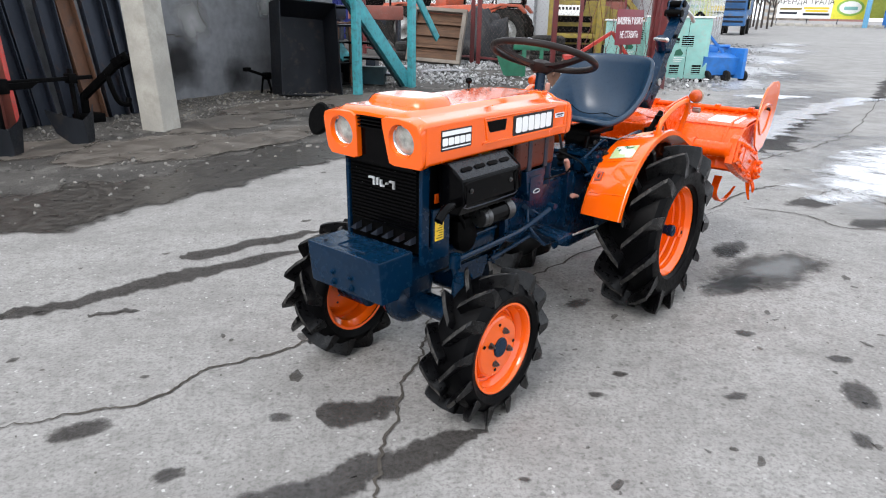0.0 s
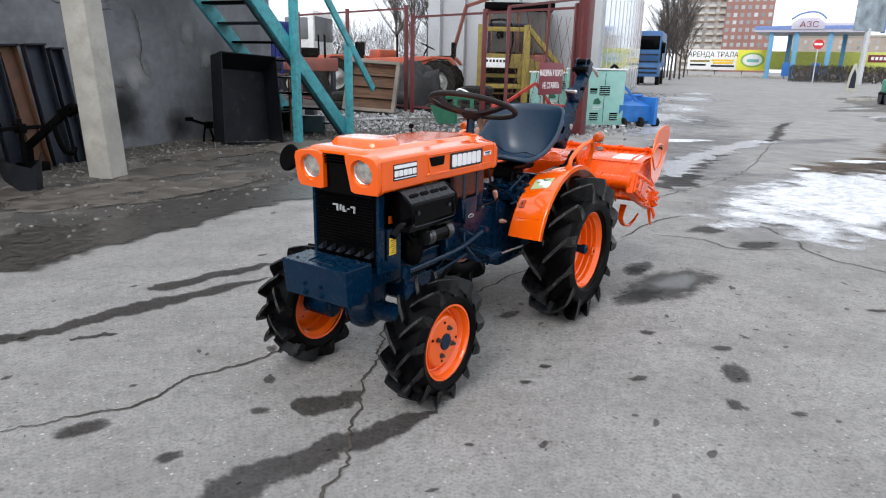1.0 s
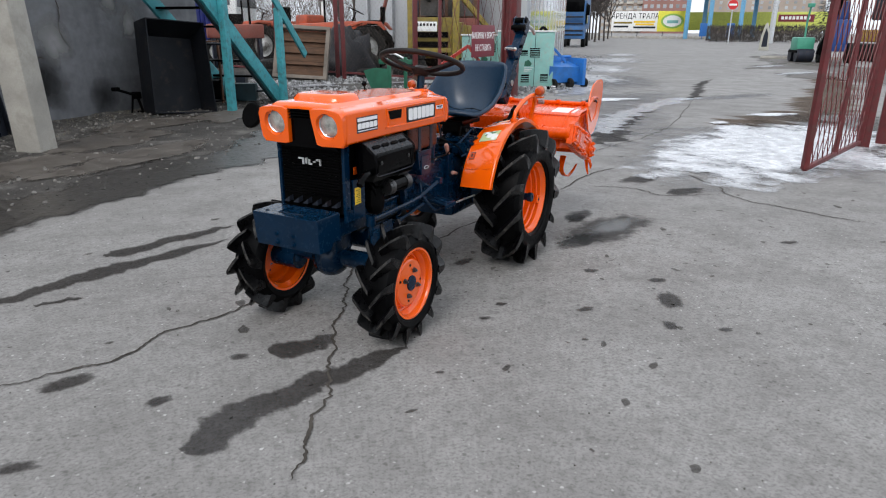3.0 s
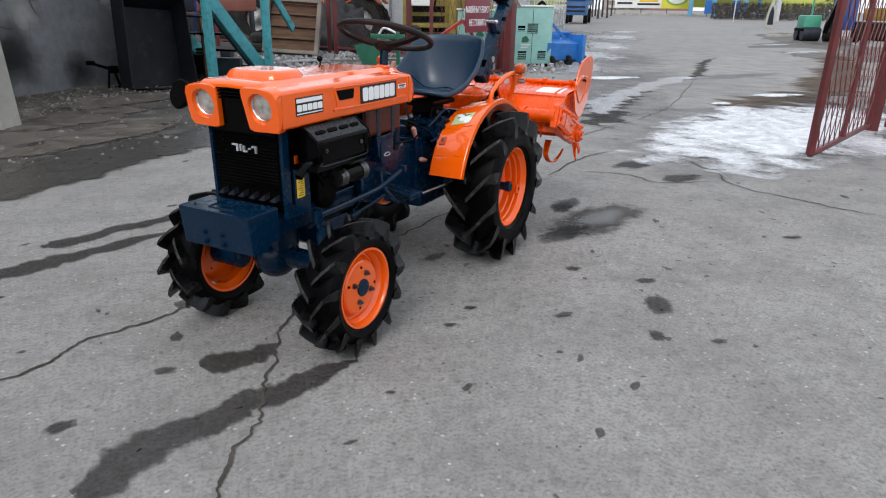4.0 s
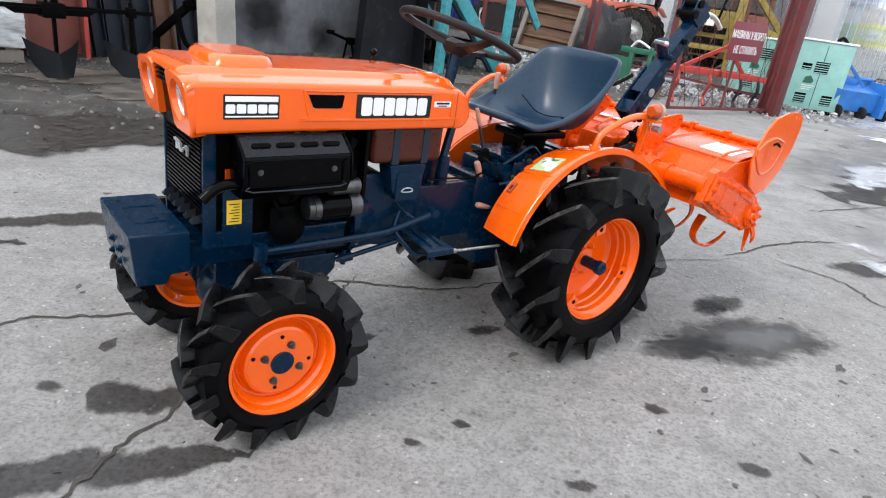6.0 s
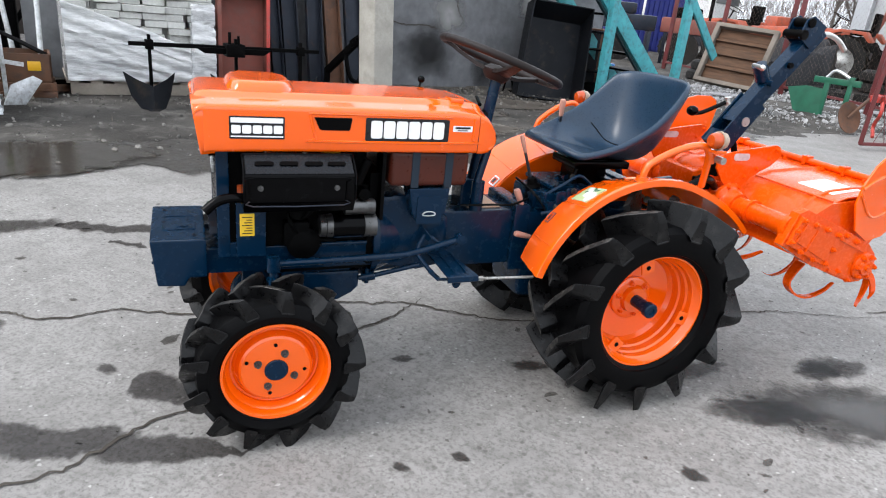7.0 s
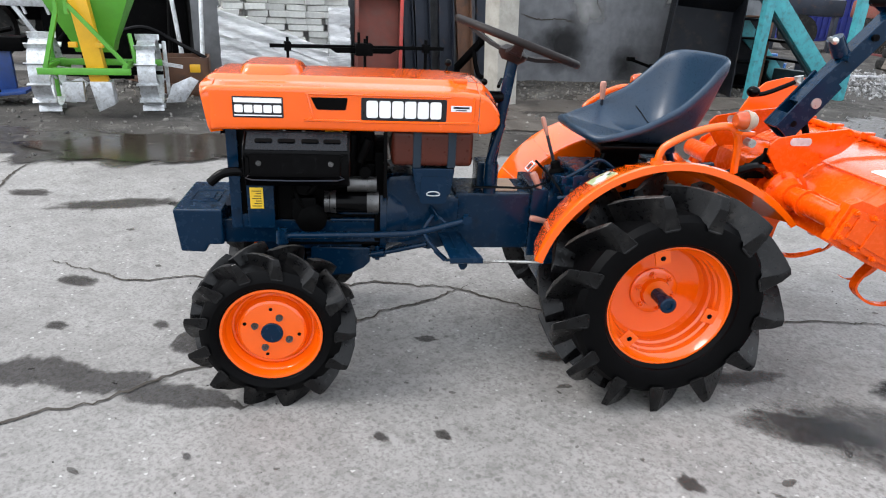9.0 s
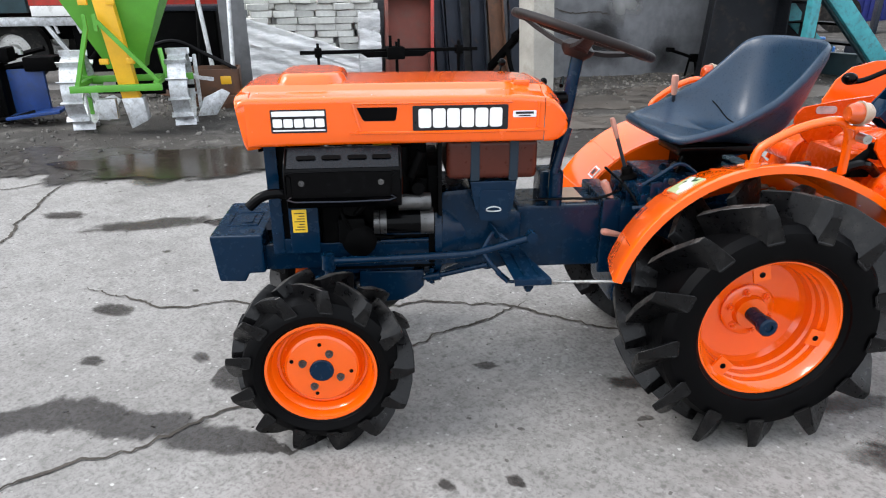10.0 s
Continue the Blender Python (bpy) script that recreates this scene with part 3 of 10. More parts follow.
streak("damp_stain", [(-1.67, 2.74), (-1.56, 2.81), (-1.37, 2.98), (-1.13, 3.17), (-0.83, 3.43), (-0.5, 3.67)], 0.2, WET, "dark damp run across the asphalt", z=0.0032, jag=0.06, seed=6)
streak("damp_stain", [(-1.16, 3.45), (-0.91, 3.68), (-0.49, 3.96)], 0.19, WET, "dark damp run across the asphalt", z=0.0032, jag=0.06, seed=3)
streak("damp_stain", [(-1.31, 2.79), (-1.19, 2.81), (-1.11, 2.84)], 0.05, WET, "dark damp run across the asphalt", z=0.0032, jag=0.06, seed=3)
blob("damp_patch", 1.89, 3.42, 0.504, 0.224, 32, WET, "small dark damp spot on the asphalt", z=0.0036, seed=11, ragged=0.16)
blob("damp_patch", 1.79, 3.69, 0.146, 0.078, 40, WET, "small dark damp spot on the asphalt", z=0.0037, seed=12, ragged=0.3)
blob("damp_patch", -0.92, 1.99, 0.101, 0.056, 20, WET, "small dark damp spot on the asphalt", z=0.0038, seed=13, ragged=0.3)
blob("damp_patch", 1.65, 2.25, 0.112, 0.067, 70, WET, "small dark damp spot on the asphalt", z=0.0039, seed=14, ragged=0.3)
blob("damp_patch", 1.5, 1.99, 0.056, 0.034, 80, WET, "small dark damp spot on the asphalt", z=0.0040, seed=15, ragged=0.3)
blob("damp_patch", 1.71, 1.9, 0.045, 0.022, 0, WET, "small dark damp spot on the asphalt", z=0.0041, seed=16, ragged=0.3)
blob("damp_patch", -0.33, 2.07, 0.045, 0.034, 0, WET, "small dark damp spot on the asphalt", z=0.0042, seed=17, ragged=0.3)
blob("damp_patch", -0.58, 1.79, 0.056, 0.034, 30, WET, "small dark damp spot on the asphalt", z=0.0034, seed=18, ragged=0.3)
blob("damp_patch", 2.86, 4.76, 0.280, 0.134, 30, WET, "small dark damp spot on the asphalt", z=0.0035, seed=19, ragged=0.3)
blob("damp_patch", 2.98, 4.26, 0.224, 0.112, 20, WET, "small dark damp spot on the asphalt", z=0.0036, seed=20, ragged=0.3)
blob("damp_patch", 2.86, 2.92, 0.078, 0.034, 0, WET, "small dark damp spot on the asphalt", z=0.0037, seed=21, ragged=0.3)
blob("damp_patch", 1.73, 2.5, 0.056, 0.034, 0, WET, "small dark damp spot on the asphalt", z=0.0038, seed=22, ragged=0.3)
blob("damp_patch", -1.84, 2.52, 0.392, 0.112, 60, WET, "small dark damp spot on the asphalt", z=0.0039, seed=23, ragged=0.16)
blob("damp_patch", -2.35, 2.23, 0.146, 0.078, 40, WET, "small dark damp spot on the asphalt", z=0.0040, seed=24, ragged=0.3)
blob("damp_patch", 0.72, 2.23, 0.034, 0.022, 0, WET, "small dark damp spot on the asphalt", z=0.0034, seed=27, ragged=0.3)
blob("damp_patch", 0.84, 2.37, 0.034, 0.022, 0, WET, "small dark damp spot on the asphalt", z=0.0035, seed=28, ragged=0.3)
blob("damp_patch", 1.45, 2.71, 0.045, 0.034, 0, WET, "small dark damp spot on the asphalt", z=0.0036, seed=29, ragged=0.3)
blob("damp_patch", 0.41, 2.74, 0.045, 0.028, 50, WET, "small dark damp spot on the asphalt", z=0.0037, seed=30, ragged=0.3)
blob("damp_patch", 1.62, 3.23, 0.246, 0.112, 30, WET, "small dark damp spot on the asphalt", z=0.0038, seed=31, ragged=0.3)
blob("damp_patch", 0.81, 3.0, 0.078, 0.045, 40, WET, "small dark damp spot on the asphalt", z=0.0039, seed=32, ragged=0.3)
blob("damp_patch", 1.84, 3.76, 0.179, 0.090, 45, WET, "small dark damp spot on the asphalt", z=0.0042, seed=35, ragged=0.3)
blob("damp_patch", 1.35, 3.37, 0.179, 0.056, 50, WET, "small dark damp spot on the asphalt", z=0.0034, seed=36, ragged=0.3)
blob("damp_patch", -0.92, 1.49, 0.067, 0.034, 0, WET, "small dark damp spot on the asphalt", z=0.0035, seed=37, ragged=0.3)
blob("damp_patch", 1.21, 2.23, 0.056, 0.028, 20, WET, "small dark damp spot on the asphalt", z=0.0036, seed=38, ragged=0.3)
blob("damp_patch", 0.42, 1.79, 0.022, 0.013, 0, WET, "small dark damp spot on the asphalt", z=0.0037, seed=39, ragged=0.3)
streak("crack", [(2.91, 6.01), (3.48, 6.48), (4.16, 7.02), (5.19, 8.12), (8.59, 12.73)], 0.014, CRACK, "dark mud-filled crack in the asphalt", seed=5, jag=0.06)
streak("crack", [(8.37, 12.49), (7.97, 13.16), (6.95, 12.66), (5.82, 11.79)], 0.014, CRACK, "dark mud-filled crack in the asphalt", seed=5, jag=0.06)
streak("crack", [(2.72, 4.79), (3.33, 5.09), (3.39, 4.46), (3.83, 4.55)], 0.014, CRACK, "dark mud-filled crack in the asphalt", seed=5, jag=0.06)
streak("crack", [(-3.2, 1.97), (-3.14, 2.22), (-3.13, 2.55)], 0.014, CRACK, "dark mud-filled crack in the asphalt", seed=5, jag=0.06)

MUDS = [w2(s, o) for s, o in ((-13, 2.9), (-9, 2.8), (-6.5, 2.7), (-5.3, 3.0), (-4.2, 3.0), (-3.3, 3.2), (-2.4, 3.15), (-1.4, 3.35), (-0.5, 3.15), (0.6, 2.95), (2.2, 2.7))]
streak("mud_strip", [(p.x, p.y) for p in MUDS], 1.35, MUD, "dark wet mud along the edge of the asphalt", z=0.0, jag=0.12, seed=4, taper=False)
def lay_on_dirt(ob, up):
    for v in ob.data.vertices:
        v.co.z = max(0.0, dirt_height(*on_wall(v.co))) + up


lay_on_dirt(bpy.data.objects["mud_strip"], 0.007)
for s, o, rx, ry, tn in ((-5.15, 3.0, 0.95, 0.48, 0), (-6.9, 2.85, 0.6, 0.2, 5)):
    p = w2(s, o)
    blob("puddle", p.x, p.y, rx, ry, WALL_DEG + tn, WATER, "still brown puddle in the mud", z=0.016, seed=int(s * 3), ragged=0.25)
blob("ice_patch", 5.3, 6.08, 2.45, 1.25, 33, ICE, "white patch of melting ice on the asphalt", z=0.005, lift=0.03, seed=3)
blob("damp_patch", 1.95, 3.46, 0.34, 0.14, 32, WET_SHEEN, "wet sheen on the damp asphalt", z=0.0047, seed=2)
blob("damp_patch", 5.15, 6.0, 2.9, 1.6, 33, WET_SOFT, "damp rim of melt water round the ice", z=0.0025, seed=6)
streak("thin_ice", [(3.75, 7.3), (4.2, 8.2), (4.88, 8.98), (5.81, 9.95), (7.0, 11.1), (7.8, 11.2)], 0.7, THIN_ICE, "thin grey ice in a run of melt water", z=0.006, jag=0.2, seed=8)
streak("damp_run", [(3.3, 6.55), (3.7, 7.1), (4.1, 7.9), (4.6, 8.6), (5.6, 9.6)], 0.7, WET, "dark melt water beside the thin ice", z=0.0045, jag=0.2, seed=9)
streak("damp_ground", [(5.6, 7.5), (7.6, 8.6), (10.0, 10.7), (12.8, 13.7), (15.8, 17.2)], 1.45, BROWN_WET, "damp brown mud spread over the asphalt", z=0.003, jag=0.5, seed=10)
streak("damp_run", [(7.2, 10.9), (8.6, 12.8), (9.5, 14.2), (11.2, 16.2)], 0.3, WET, "dark damp seam in the asphalt", z=0.0042, jag=0.15, seed=12)
for x, y, rx, ry, tn in ((5.75, 11.3, 0.75, 0.3, 5), (7.25, 8.68, 0.45, 0.2, 0), (5.8, 7.94, 0.18, 0.12, 30), (10.3, 20.6, 1.6, 0.6, 60), (13.8, 27.2, 2.0, 0.7, 62)):
    blob("ice_patch", x, y, rx, ry, tn, ICE, "small patch of white ice", z=0.007, lift=0.02, seed=int(x * 5))
for k, (x, y, rx, ry, tn) in enumerate(((5.4, 12.6, 1.6, 0.8, 64), (6.9, 15.6, 2.4, 1.2, 64),
                                        (8.8, 19.6, 3.0, 1.5, 63), (11.2, 24.2, 3.2, 1.8, 63), (14.0, 28.6, 2.4, 1.0, 62), (16.9, 22.4, 1.2, 0.4, 20), (15.0, 18.6, 1.5, 0.4, 30), (7.0, 6.4, 0.6, 0.2, 60), (2.3, 12.9, 0.9, 0.5, 20), (0.2, 12.4, 0.8, 0.4, 30), (-0.6, 12.9, 0.7, 0.3, 60))):
    (x, y, _), grow = yard_point(x, y)
    blob("ice_patch", x, y, rx * grow, ry * grow, tn, OLD_ICE, "grey-white remains of snow and ice", z=0.006 if k < 8 else 0.1, lift=0.03, seed=k + 11)
for k, (x, y, rx, ry, tn) in enumerate(((4.4, 8.6, 2.3, 1.1, 58), (6.0, 11.2, 2.6, 1.0, 45), (8.2, 15.8, 3.6, 1.3, 62), (8.5, 11.5, 1.8, 0.4, 20), (7.5, 7.8, 2.0, 0.9, 40), (6.4, 4.8, 1.3, 0.8, 50))):
    blob("damp_patch", x, y, rx, ry, tn, WET_SOFT, "broad damp patch of melt water", z=0.002, seed=k + 31)
for k, (x, y, rx, ry, tn) in enumerate(((17.5, 19.6, 5.5, 2.0, 54), (23, 27, 6, 2.0, 55), (9.8, 6.5, 3.5, 2.0, 40), (20, 15, 8, 4, 45))):
    blob("damp_soil", x, y, rx, ry, tn, SOIL, "damp brown soil spread over the asphalt", z=0.0016 + 0.0002 * k, seed=k + 51, cat="soil")

for k, (sx, o, rx, ry) in enumerate(((-2.6, 2.0, 0.9, 0.5), (-1.3, 1.6, 1.0, 0.45), (-3.2, 1.4, 0.7, 0.35), (-0.2, 1.2, 1.0, 0.4), (-1.9, 2.5, 1.2, 0.35), (1.0, 1.5, 0.9, 0.5))):
    p = w2(sx, o)
    ob = blob("damp_soil", p.x, p.y, rx, ry, WALL_DEG, SOIL, "dark damp soil before the wall", z=0, seed=k + 71, cat="soil")
    lay_on_dirt(ob, 0.009 + 0.001 * k)

# many small damp spots and drips on the asphalt
SPOT = film_mat("damp_spot", (0.52, 0.51, 0.50), 0, 1, 12.0, 0.3, 0.02, faded=False)
hp = Heap()
sp = random.Random(12)
for k in range(330):
    x, y = sp.uniform(-3.2, 5.0), sp.uniform(0.7, 7.0)
    if k % 5 == 0:
        x, y = sp.gauss(1.6, 1.1), sp.gauss(2.2, 1.0)
    if on_wall((x, y))[1] < 3.3:
        continue
    r, a0, st = sp.choice((0.005, 0.006, 0.008, 0.01, 0.013, 0.02)) * sp.uniform(0.6, 1.3), sp.random() * 6, sp.uniform(1, 2.4)
    pts = []
    for j in range(9):
        t = j * math.tau / 9
        rad = r * sp.uniform(0.6, 1.25)
        u, v = rad * st * math.cos(t), rad * math.sin(t)
        pts.append((x + u * math.cos(a0) - v * math.sin(a0), y + u * math.sin(a0) + v * math.cos(a0), 0.0028 + 0.00001 * (k % 40)))
    hp.leaf(*pts)
tagged(hp.part("damp_spots", SPOT, None, "small dark damp spots and drips on the asphalt"), "", "damp spot", kind="stuff")

hp = Heap()
for k in range(5200):
    s, o = random.uniform(-9, 3.5), random.uniform(0.1, 3.2)
    if random.random() < 0.5:
        o = random.uniform(0.05, 1.3)
    p = w2(s, o)
    r = random.choice((0.005, 0.006, 0.008, 0.01, 0.012, 0.016, 0.024)) * random.uniform(0.7, 1.3)
    hp.stone((p.x, p.y, max(0, dirt_height(s, o)) + r * 0.15), r, tumble(0.6))
tagged(hp.part("gravel", STONE, None, "loose grit, clods and rubble along the wall", 10), "", "gravel", kind="stuff")
hp = Heap()
for k in range(1600):
    x, y = random.uniform(-3, 5), random.uniform(0.6, 7.5)
    r = random.choice((0.002, 0.0025, 0.003, 0.004))
    hp.stone((x, y, r * 0.4), r, tumble(0.7))
tagged(hp.part("gravel", STONE, None, "scattered small grit on the asphalt", 10), "", "gravel", kind="stuff")
# all that lies on the asphalt follows its dip
for ob in scene.objects:
    if ob.type == "MESH" and ob.name.split(".")[0] in ("crack", "damp_stain", "damp_patch", "damp_spots", "gravel", "damp_soil", "ice_patch", "thin_ice", "damp_run", "damp_ground"):
        for v in ob.data.vertices:
            v.co.z += dip(v.co.x, v.co.y)
# rubble and dirty snow along the fence and the road's edge
RUBBLE = mat("grey_rubble_and_snow", (0.5, 0.5, 0.5), 0.8, var=0.35, scale=6, bump=0.3, rand=0.8)
hp = Heap()
for k in range(12000):
    f = random.random()
    if k % 3 == 0:
        base = Vector((-0.9, 11.6, 0)).lerp(Vector((3.6, 11.9, 0)), f)
        wid, top = 1.5, 0.12
    elif k % 3 == 1:
        base = Vector((4.3, 12.2, 0)).lerp(Vector((11.6, 27.2, 0)), f)
        wid, top = 0.75 + 0.6 * f, 0.1
    else:
        base = Vector((-1.2, 12.2, 0)).lerp(Vector((1.6, 14.5, 0)), f)
        wid, top = 1.6, 0.14
    base = yard_point(base.x, base.y)[0]
    p = base + Vector((random.gauss(0, wid * 0.45), random.gauss(0, wid * 0.4), 0))
    r = random.choice((0.01, 0.013, 0.018, 0.025, 0.036)) * random.uniform(0.6, 1.3) * (1 + f * 0.4)
    hp.stone((p.x, p.y, random.uniform(0, top * 0.8)), r, tumble(0.45))
tagged(hp.part("rubble", RUBBLE, None, "lumps of grey rubble and dirty snow", 25), "", "rubble", kind="stuff")
# dry grass and twigs at the wall's foot
STRAW = mat("dry_grass", (0.26, 0.225, 0.16), 0.9, var=0.3, rand=0.9)
hp = Heap()
for k in range(2200):
    s = random.uniform(-1.8, 2.3) if k % 3 else random.uniform(-6, 3)
    o = abs(random.gauss(0, 0.35 if k % 2 else 1.0)) + 0.12
    p = w2(s, o, dirt_height(s, o))
    a, ln = random.random() * math.tau, random.uniform(0.03, 0.12)
    dd = Vector((math.cos(a) * ln, math.sin(a) * ln, random.uniform(0.0, 0.05)))
    sdv = Vector((-dd.y, dd.x, 0)).normalized() * 0.0025
    hp.leaf(p - sdv, p + sdv, p + dd)
tagged(hp.part("dry_grass", STRAW, None, "tufts of dry grass and litter by the wall"), "", "grass", kind="stuff")

# ---- the sooty wall ----
bm = B()
box(bm, -5.05, 2.35, 0.0, 0.4, -0.1, 4.6, 0.01)
wall = part("wall_north", bm, PLASTER)
wall.matrix_basis = at_wall(0, 0)
tagged(wall, "grey rendered wall with cracks and soot stains", "wall", kind="structure")
SOOT = patch_mat("soot", (0.012, 0.012, 0.013), (0.02, 0.02, 0.022), 0.95, 0.0, 1.0, 2.2, bump=0.05, weight=0.75, spread=0.5)
PALE = patch_mat("flaked_render", (0.27, 0.27, 0.265), (0.22, 0.22, 0.22), 0.95, 0.1, 0.9, 3.0, bump=0.1, spread=0.5)


def wall_blob(s, z, rs, rz, material, label, seed, off):
    ob = blob("wall_stain", 0, 0, rs, rz, 0, material, label, z=0, seed=seed, cat="stain")
    ob.matrix_basis = at_wall(s, off, z) @ pose(0, 0, 0, 90, 0, 0)


for k, (s, z, rs, rz) in enumerate(((-0.6, 0.5, 0.45, 0.36), (0.3, 0.3, 0.25, 0.25), (1.9, 0.6, 0.4, 0.6), (-1.2, 2.4, 1.6, 0.5), (-2.9, 1.2, 0.9, 1.5), (-0.6, 0.54, 0.26, 0.22), (-0.62, 0.52, 0.16, 0.15))):
    wall_blob(s, z, rs, rz, SOOT, "black soot stain on the wall", k, 0.004 + 0.0008 * k)
for k, (s, z, rs, rz) in enumerate(((-0.75, 1.86, 0.3, 0.08), (0.6, 1.55, 0.18, 0.3), (-0.35, 1.0, 0.28, 0.33), (0.9, 1.2, 0.2, 0.25))):
    wall_blob(s, z, rs, rz, PALE, "pale patch where the render flaked", k + 9, 0.0035)
for k, pts in enumerate((((-1.25, 0.86), (-0.95, 0.80), (-0.7, 0.83), (-0.45, 0.79)), ((-0.3, 1.75), (-0.2, 1.4), (-0.24, 1.1), (-0.1, 0.9)), ((-1.4, 1.75), (-0.9, 1.68), (-0.55, 1.72)))):
    c = streak("wall_crack", pts, 0.014, CRACK, "thin dark crack in the render", z=0, jag=0.03, seed=k)
    c.matrix_basis = at_wall(0, 0.0095 + 0.001 * k) @ pose(0, 0, 0, 90, 0, 0)

# concrete post
bm = B()
loft(bm, [[(x * k, y * k, z) for x, y in rounded(0.255, 0.255, 0.02, 2)] for z, k in ((-0.1, 1.0), (0.5, 0.99), (1.5, 0.97), (4.2, 0.92))])
post = part("concrete_post", bm, CONCRETE)
post.matrix_basis = at_wall(-2.0, 1.4, 0.0, 14) @ pose(0, 0, 0, 0, -3.2, 0)
tagged(post, "pale square concrete post set in the dirt", "post")

# ---- teal stairs beside the wall ----
stairs = thing("staircase", at_wall(0, 0), "teal painted open steel staircase with dark treads", "staircase")
bm = B()
beam(bm, (2.72, -1.2, 0.02), (-1.6, -1.2, 3.85), 0.05, 0.2, bevel=0.004)
part("stringer", bm, TEAL, stairs)
bm = B()
beam(bm, (2.68, -1.15, 0.0), (-1.62, -1.15, 3.82), 0.05, 0.17, bevel=0.004)
part("stringer_back", bm, TEAL_DARK, stairs, "sooty inner face of the stringer")
bm = B()
beam(bm, (2.72, -0.3, 0.02), (-1.6, -0.3, 3.85), 0.05, 0.2, bevel=0.004)
part("stringer", bm, TEAL, stairs)
for k in range(15):
    f = (k + 0.6) / 16
    x, z = 2.72 - 4.32 * f, 0.02 + 3.83 * f
    bm = B()
    box(bm, x - 0.12, x + 0.12, -1.16, -0.32, z + 0.03, z + 0.06, 0.004)
    part("tread", bm, BLACK_MATT if k % 3 else DARKSTEEL, stairs)
for x, y, h in ((1.27, -1.27, 3.0), (2.64, -1.27, 1.45)):
    bm = B()
    box(bm, x - 0.055, x + 0.055, y - 0.045, y + 0.045, -0.05, h, 0.006)
    part("upright", bm, TEAL, stairs)
bm = B()
beam(bm, (3.36, -1.3, 0.73), (0.6, -1.3, 3.49), 0.035, 0.12, bevel=0.004)
part("handrail", bm, TEAL, stairs)

# ---- things against the wall ----
# black hopper bucket standing on end
HOPPER = mat("blackened_steel", (0.010, 0.0115, 0.015), 0.5, 0.3, var=0.3, scale=3, bump=0.08, dirt=(0.03, 0.024, 0.02), dirty=0.25, spec=0.2)
hop = thing("steel_hopper", at_wall(0.78, 0.8, 0.03, -22) @ pose(0, 0, 0, -9, 4, 0) @ Matrix.Diagonal((0.92, 1.0, 0.95, 1)), "black sheet-steel hopper leaning on end by the wall", "hopper")
bm = B()
prism(bm, [(-0.45, 0.0), (0.45, 0.0), (0.41, 1.27), (-0.41, 1.27)], 0.18, 0.2, "y")
part("back_plate", bm, HOPPER, hop)
for x0, x1 in ((-0.46, -0.445), (0.445, 0.46)):
    bm = B()
    loft(bm, [[(x0 * 1.06, -0.16, 0.0), (x1 * 1.06, -0.16, 0.0), (x1, 0.2, 0.0), (x0, 0.2, 0.0)], [(x0 * 0.96, -0.16, 1.27), (x1 * 0.96, -0.16, 1.27), (x1 * 0.92, 0.2, 1.27), (x0 * 0.92, 0.2, 1.27)]])
    part("side_plate", bm, HOPPER, hop)
bm = B()
box(bm, -0.46, 0.46, -0.16, 0.2, 0.0, 0.015)
part("end_plate", bm, HOPPER, hop)
bm = B()
loft(bm, [[(-0.44, -0.16, 1.27), (0.44, -0.16, 1.27), (0.44, -0.16, 1.255), (-0.44, -0.16, 1.255)], [(-0.42, 0.2, 1.1), (0.42, 0.2, 1.1), (0.42, 0.2, 1.085), (-0.42, 0.2, 1.085)]])
part("end_plate", bm, HOPPER, hop)
shelf = thing("steel_rack", at_wall(1.78, 0.42, 0.03, -16), "rusty brown steel rack standing by the stairs", "rack")
for x in (-0.25, 0.22):
    for y in (-0.15, 0.15):
        bm = B()
        box(bm, x, x + 0.03, y, y + 0.03, 0, 0.95, 0.002)
        part("post", bm, BRONZE, shelf)
bm = B()
box(bm, -0.22, 0.22, 0.15, 0.17, 0.05, 0.92, 0.002)
part("back_panel", bm, HOPPER, shelf)
bm = B()
box(bm, -0.25, -0.235, -0.15, 0.17, 0.05, 0.93, 0.002)
part("side_panel", bm, BRONZE, shelf)
for z in (0.05, 0.35, 0.65, 0.92):
    bm = B()
    box(bm, -0.25, 0.25, -0.15, 0.18, z, z + 0.02, 0.002)
    part("shelf", bm, BRONZE if z > 0.9 else BLACK_MATT, shelf)


def channel(s, w, d, h, lean, m, o=0.45, tilt=0.0, lab="", turn=0):
    bm = B()
    for x0, x1, y0, y1 in ((-w / 2, w / 2, 0, 0.008), (-w / 2, -w / 2 + 0.008, -d, 0), (w / 2 - 0.008, w / 2, -d, 0)):
        box(bm, x0, x1, y0, y1, 0, h, 0.002)
    ob = part("steel_channel", bm, m)
    ob.matrix_basis = at_wall(s, o, 0.05, turn) @ pose(0, 0, 0, -lean, tilt, 0)
    return tagged(ob, lab, "steel channel", "steel sections leaning on the wall")


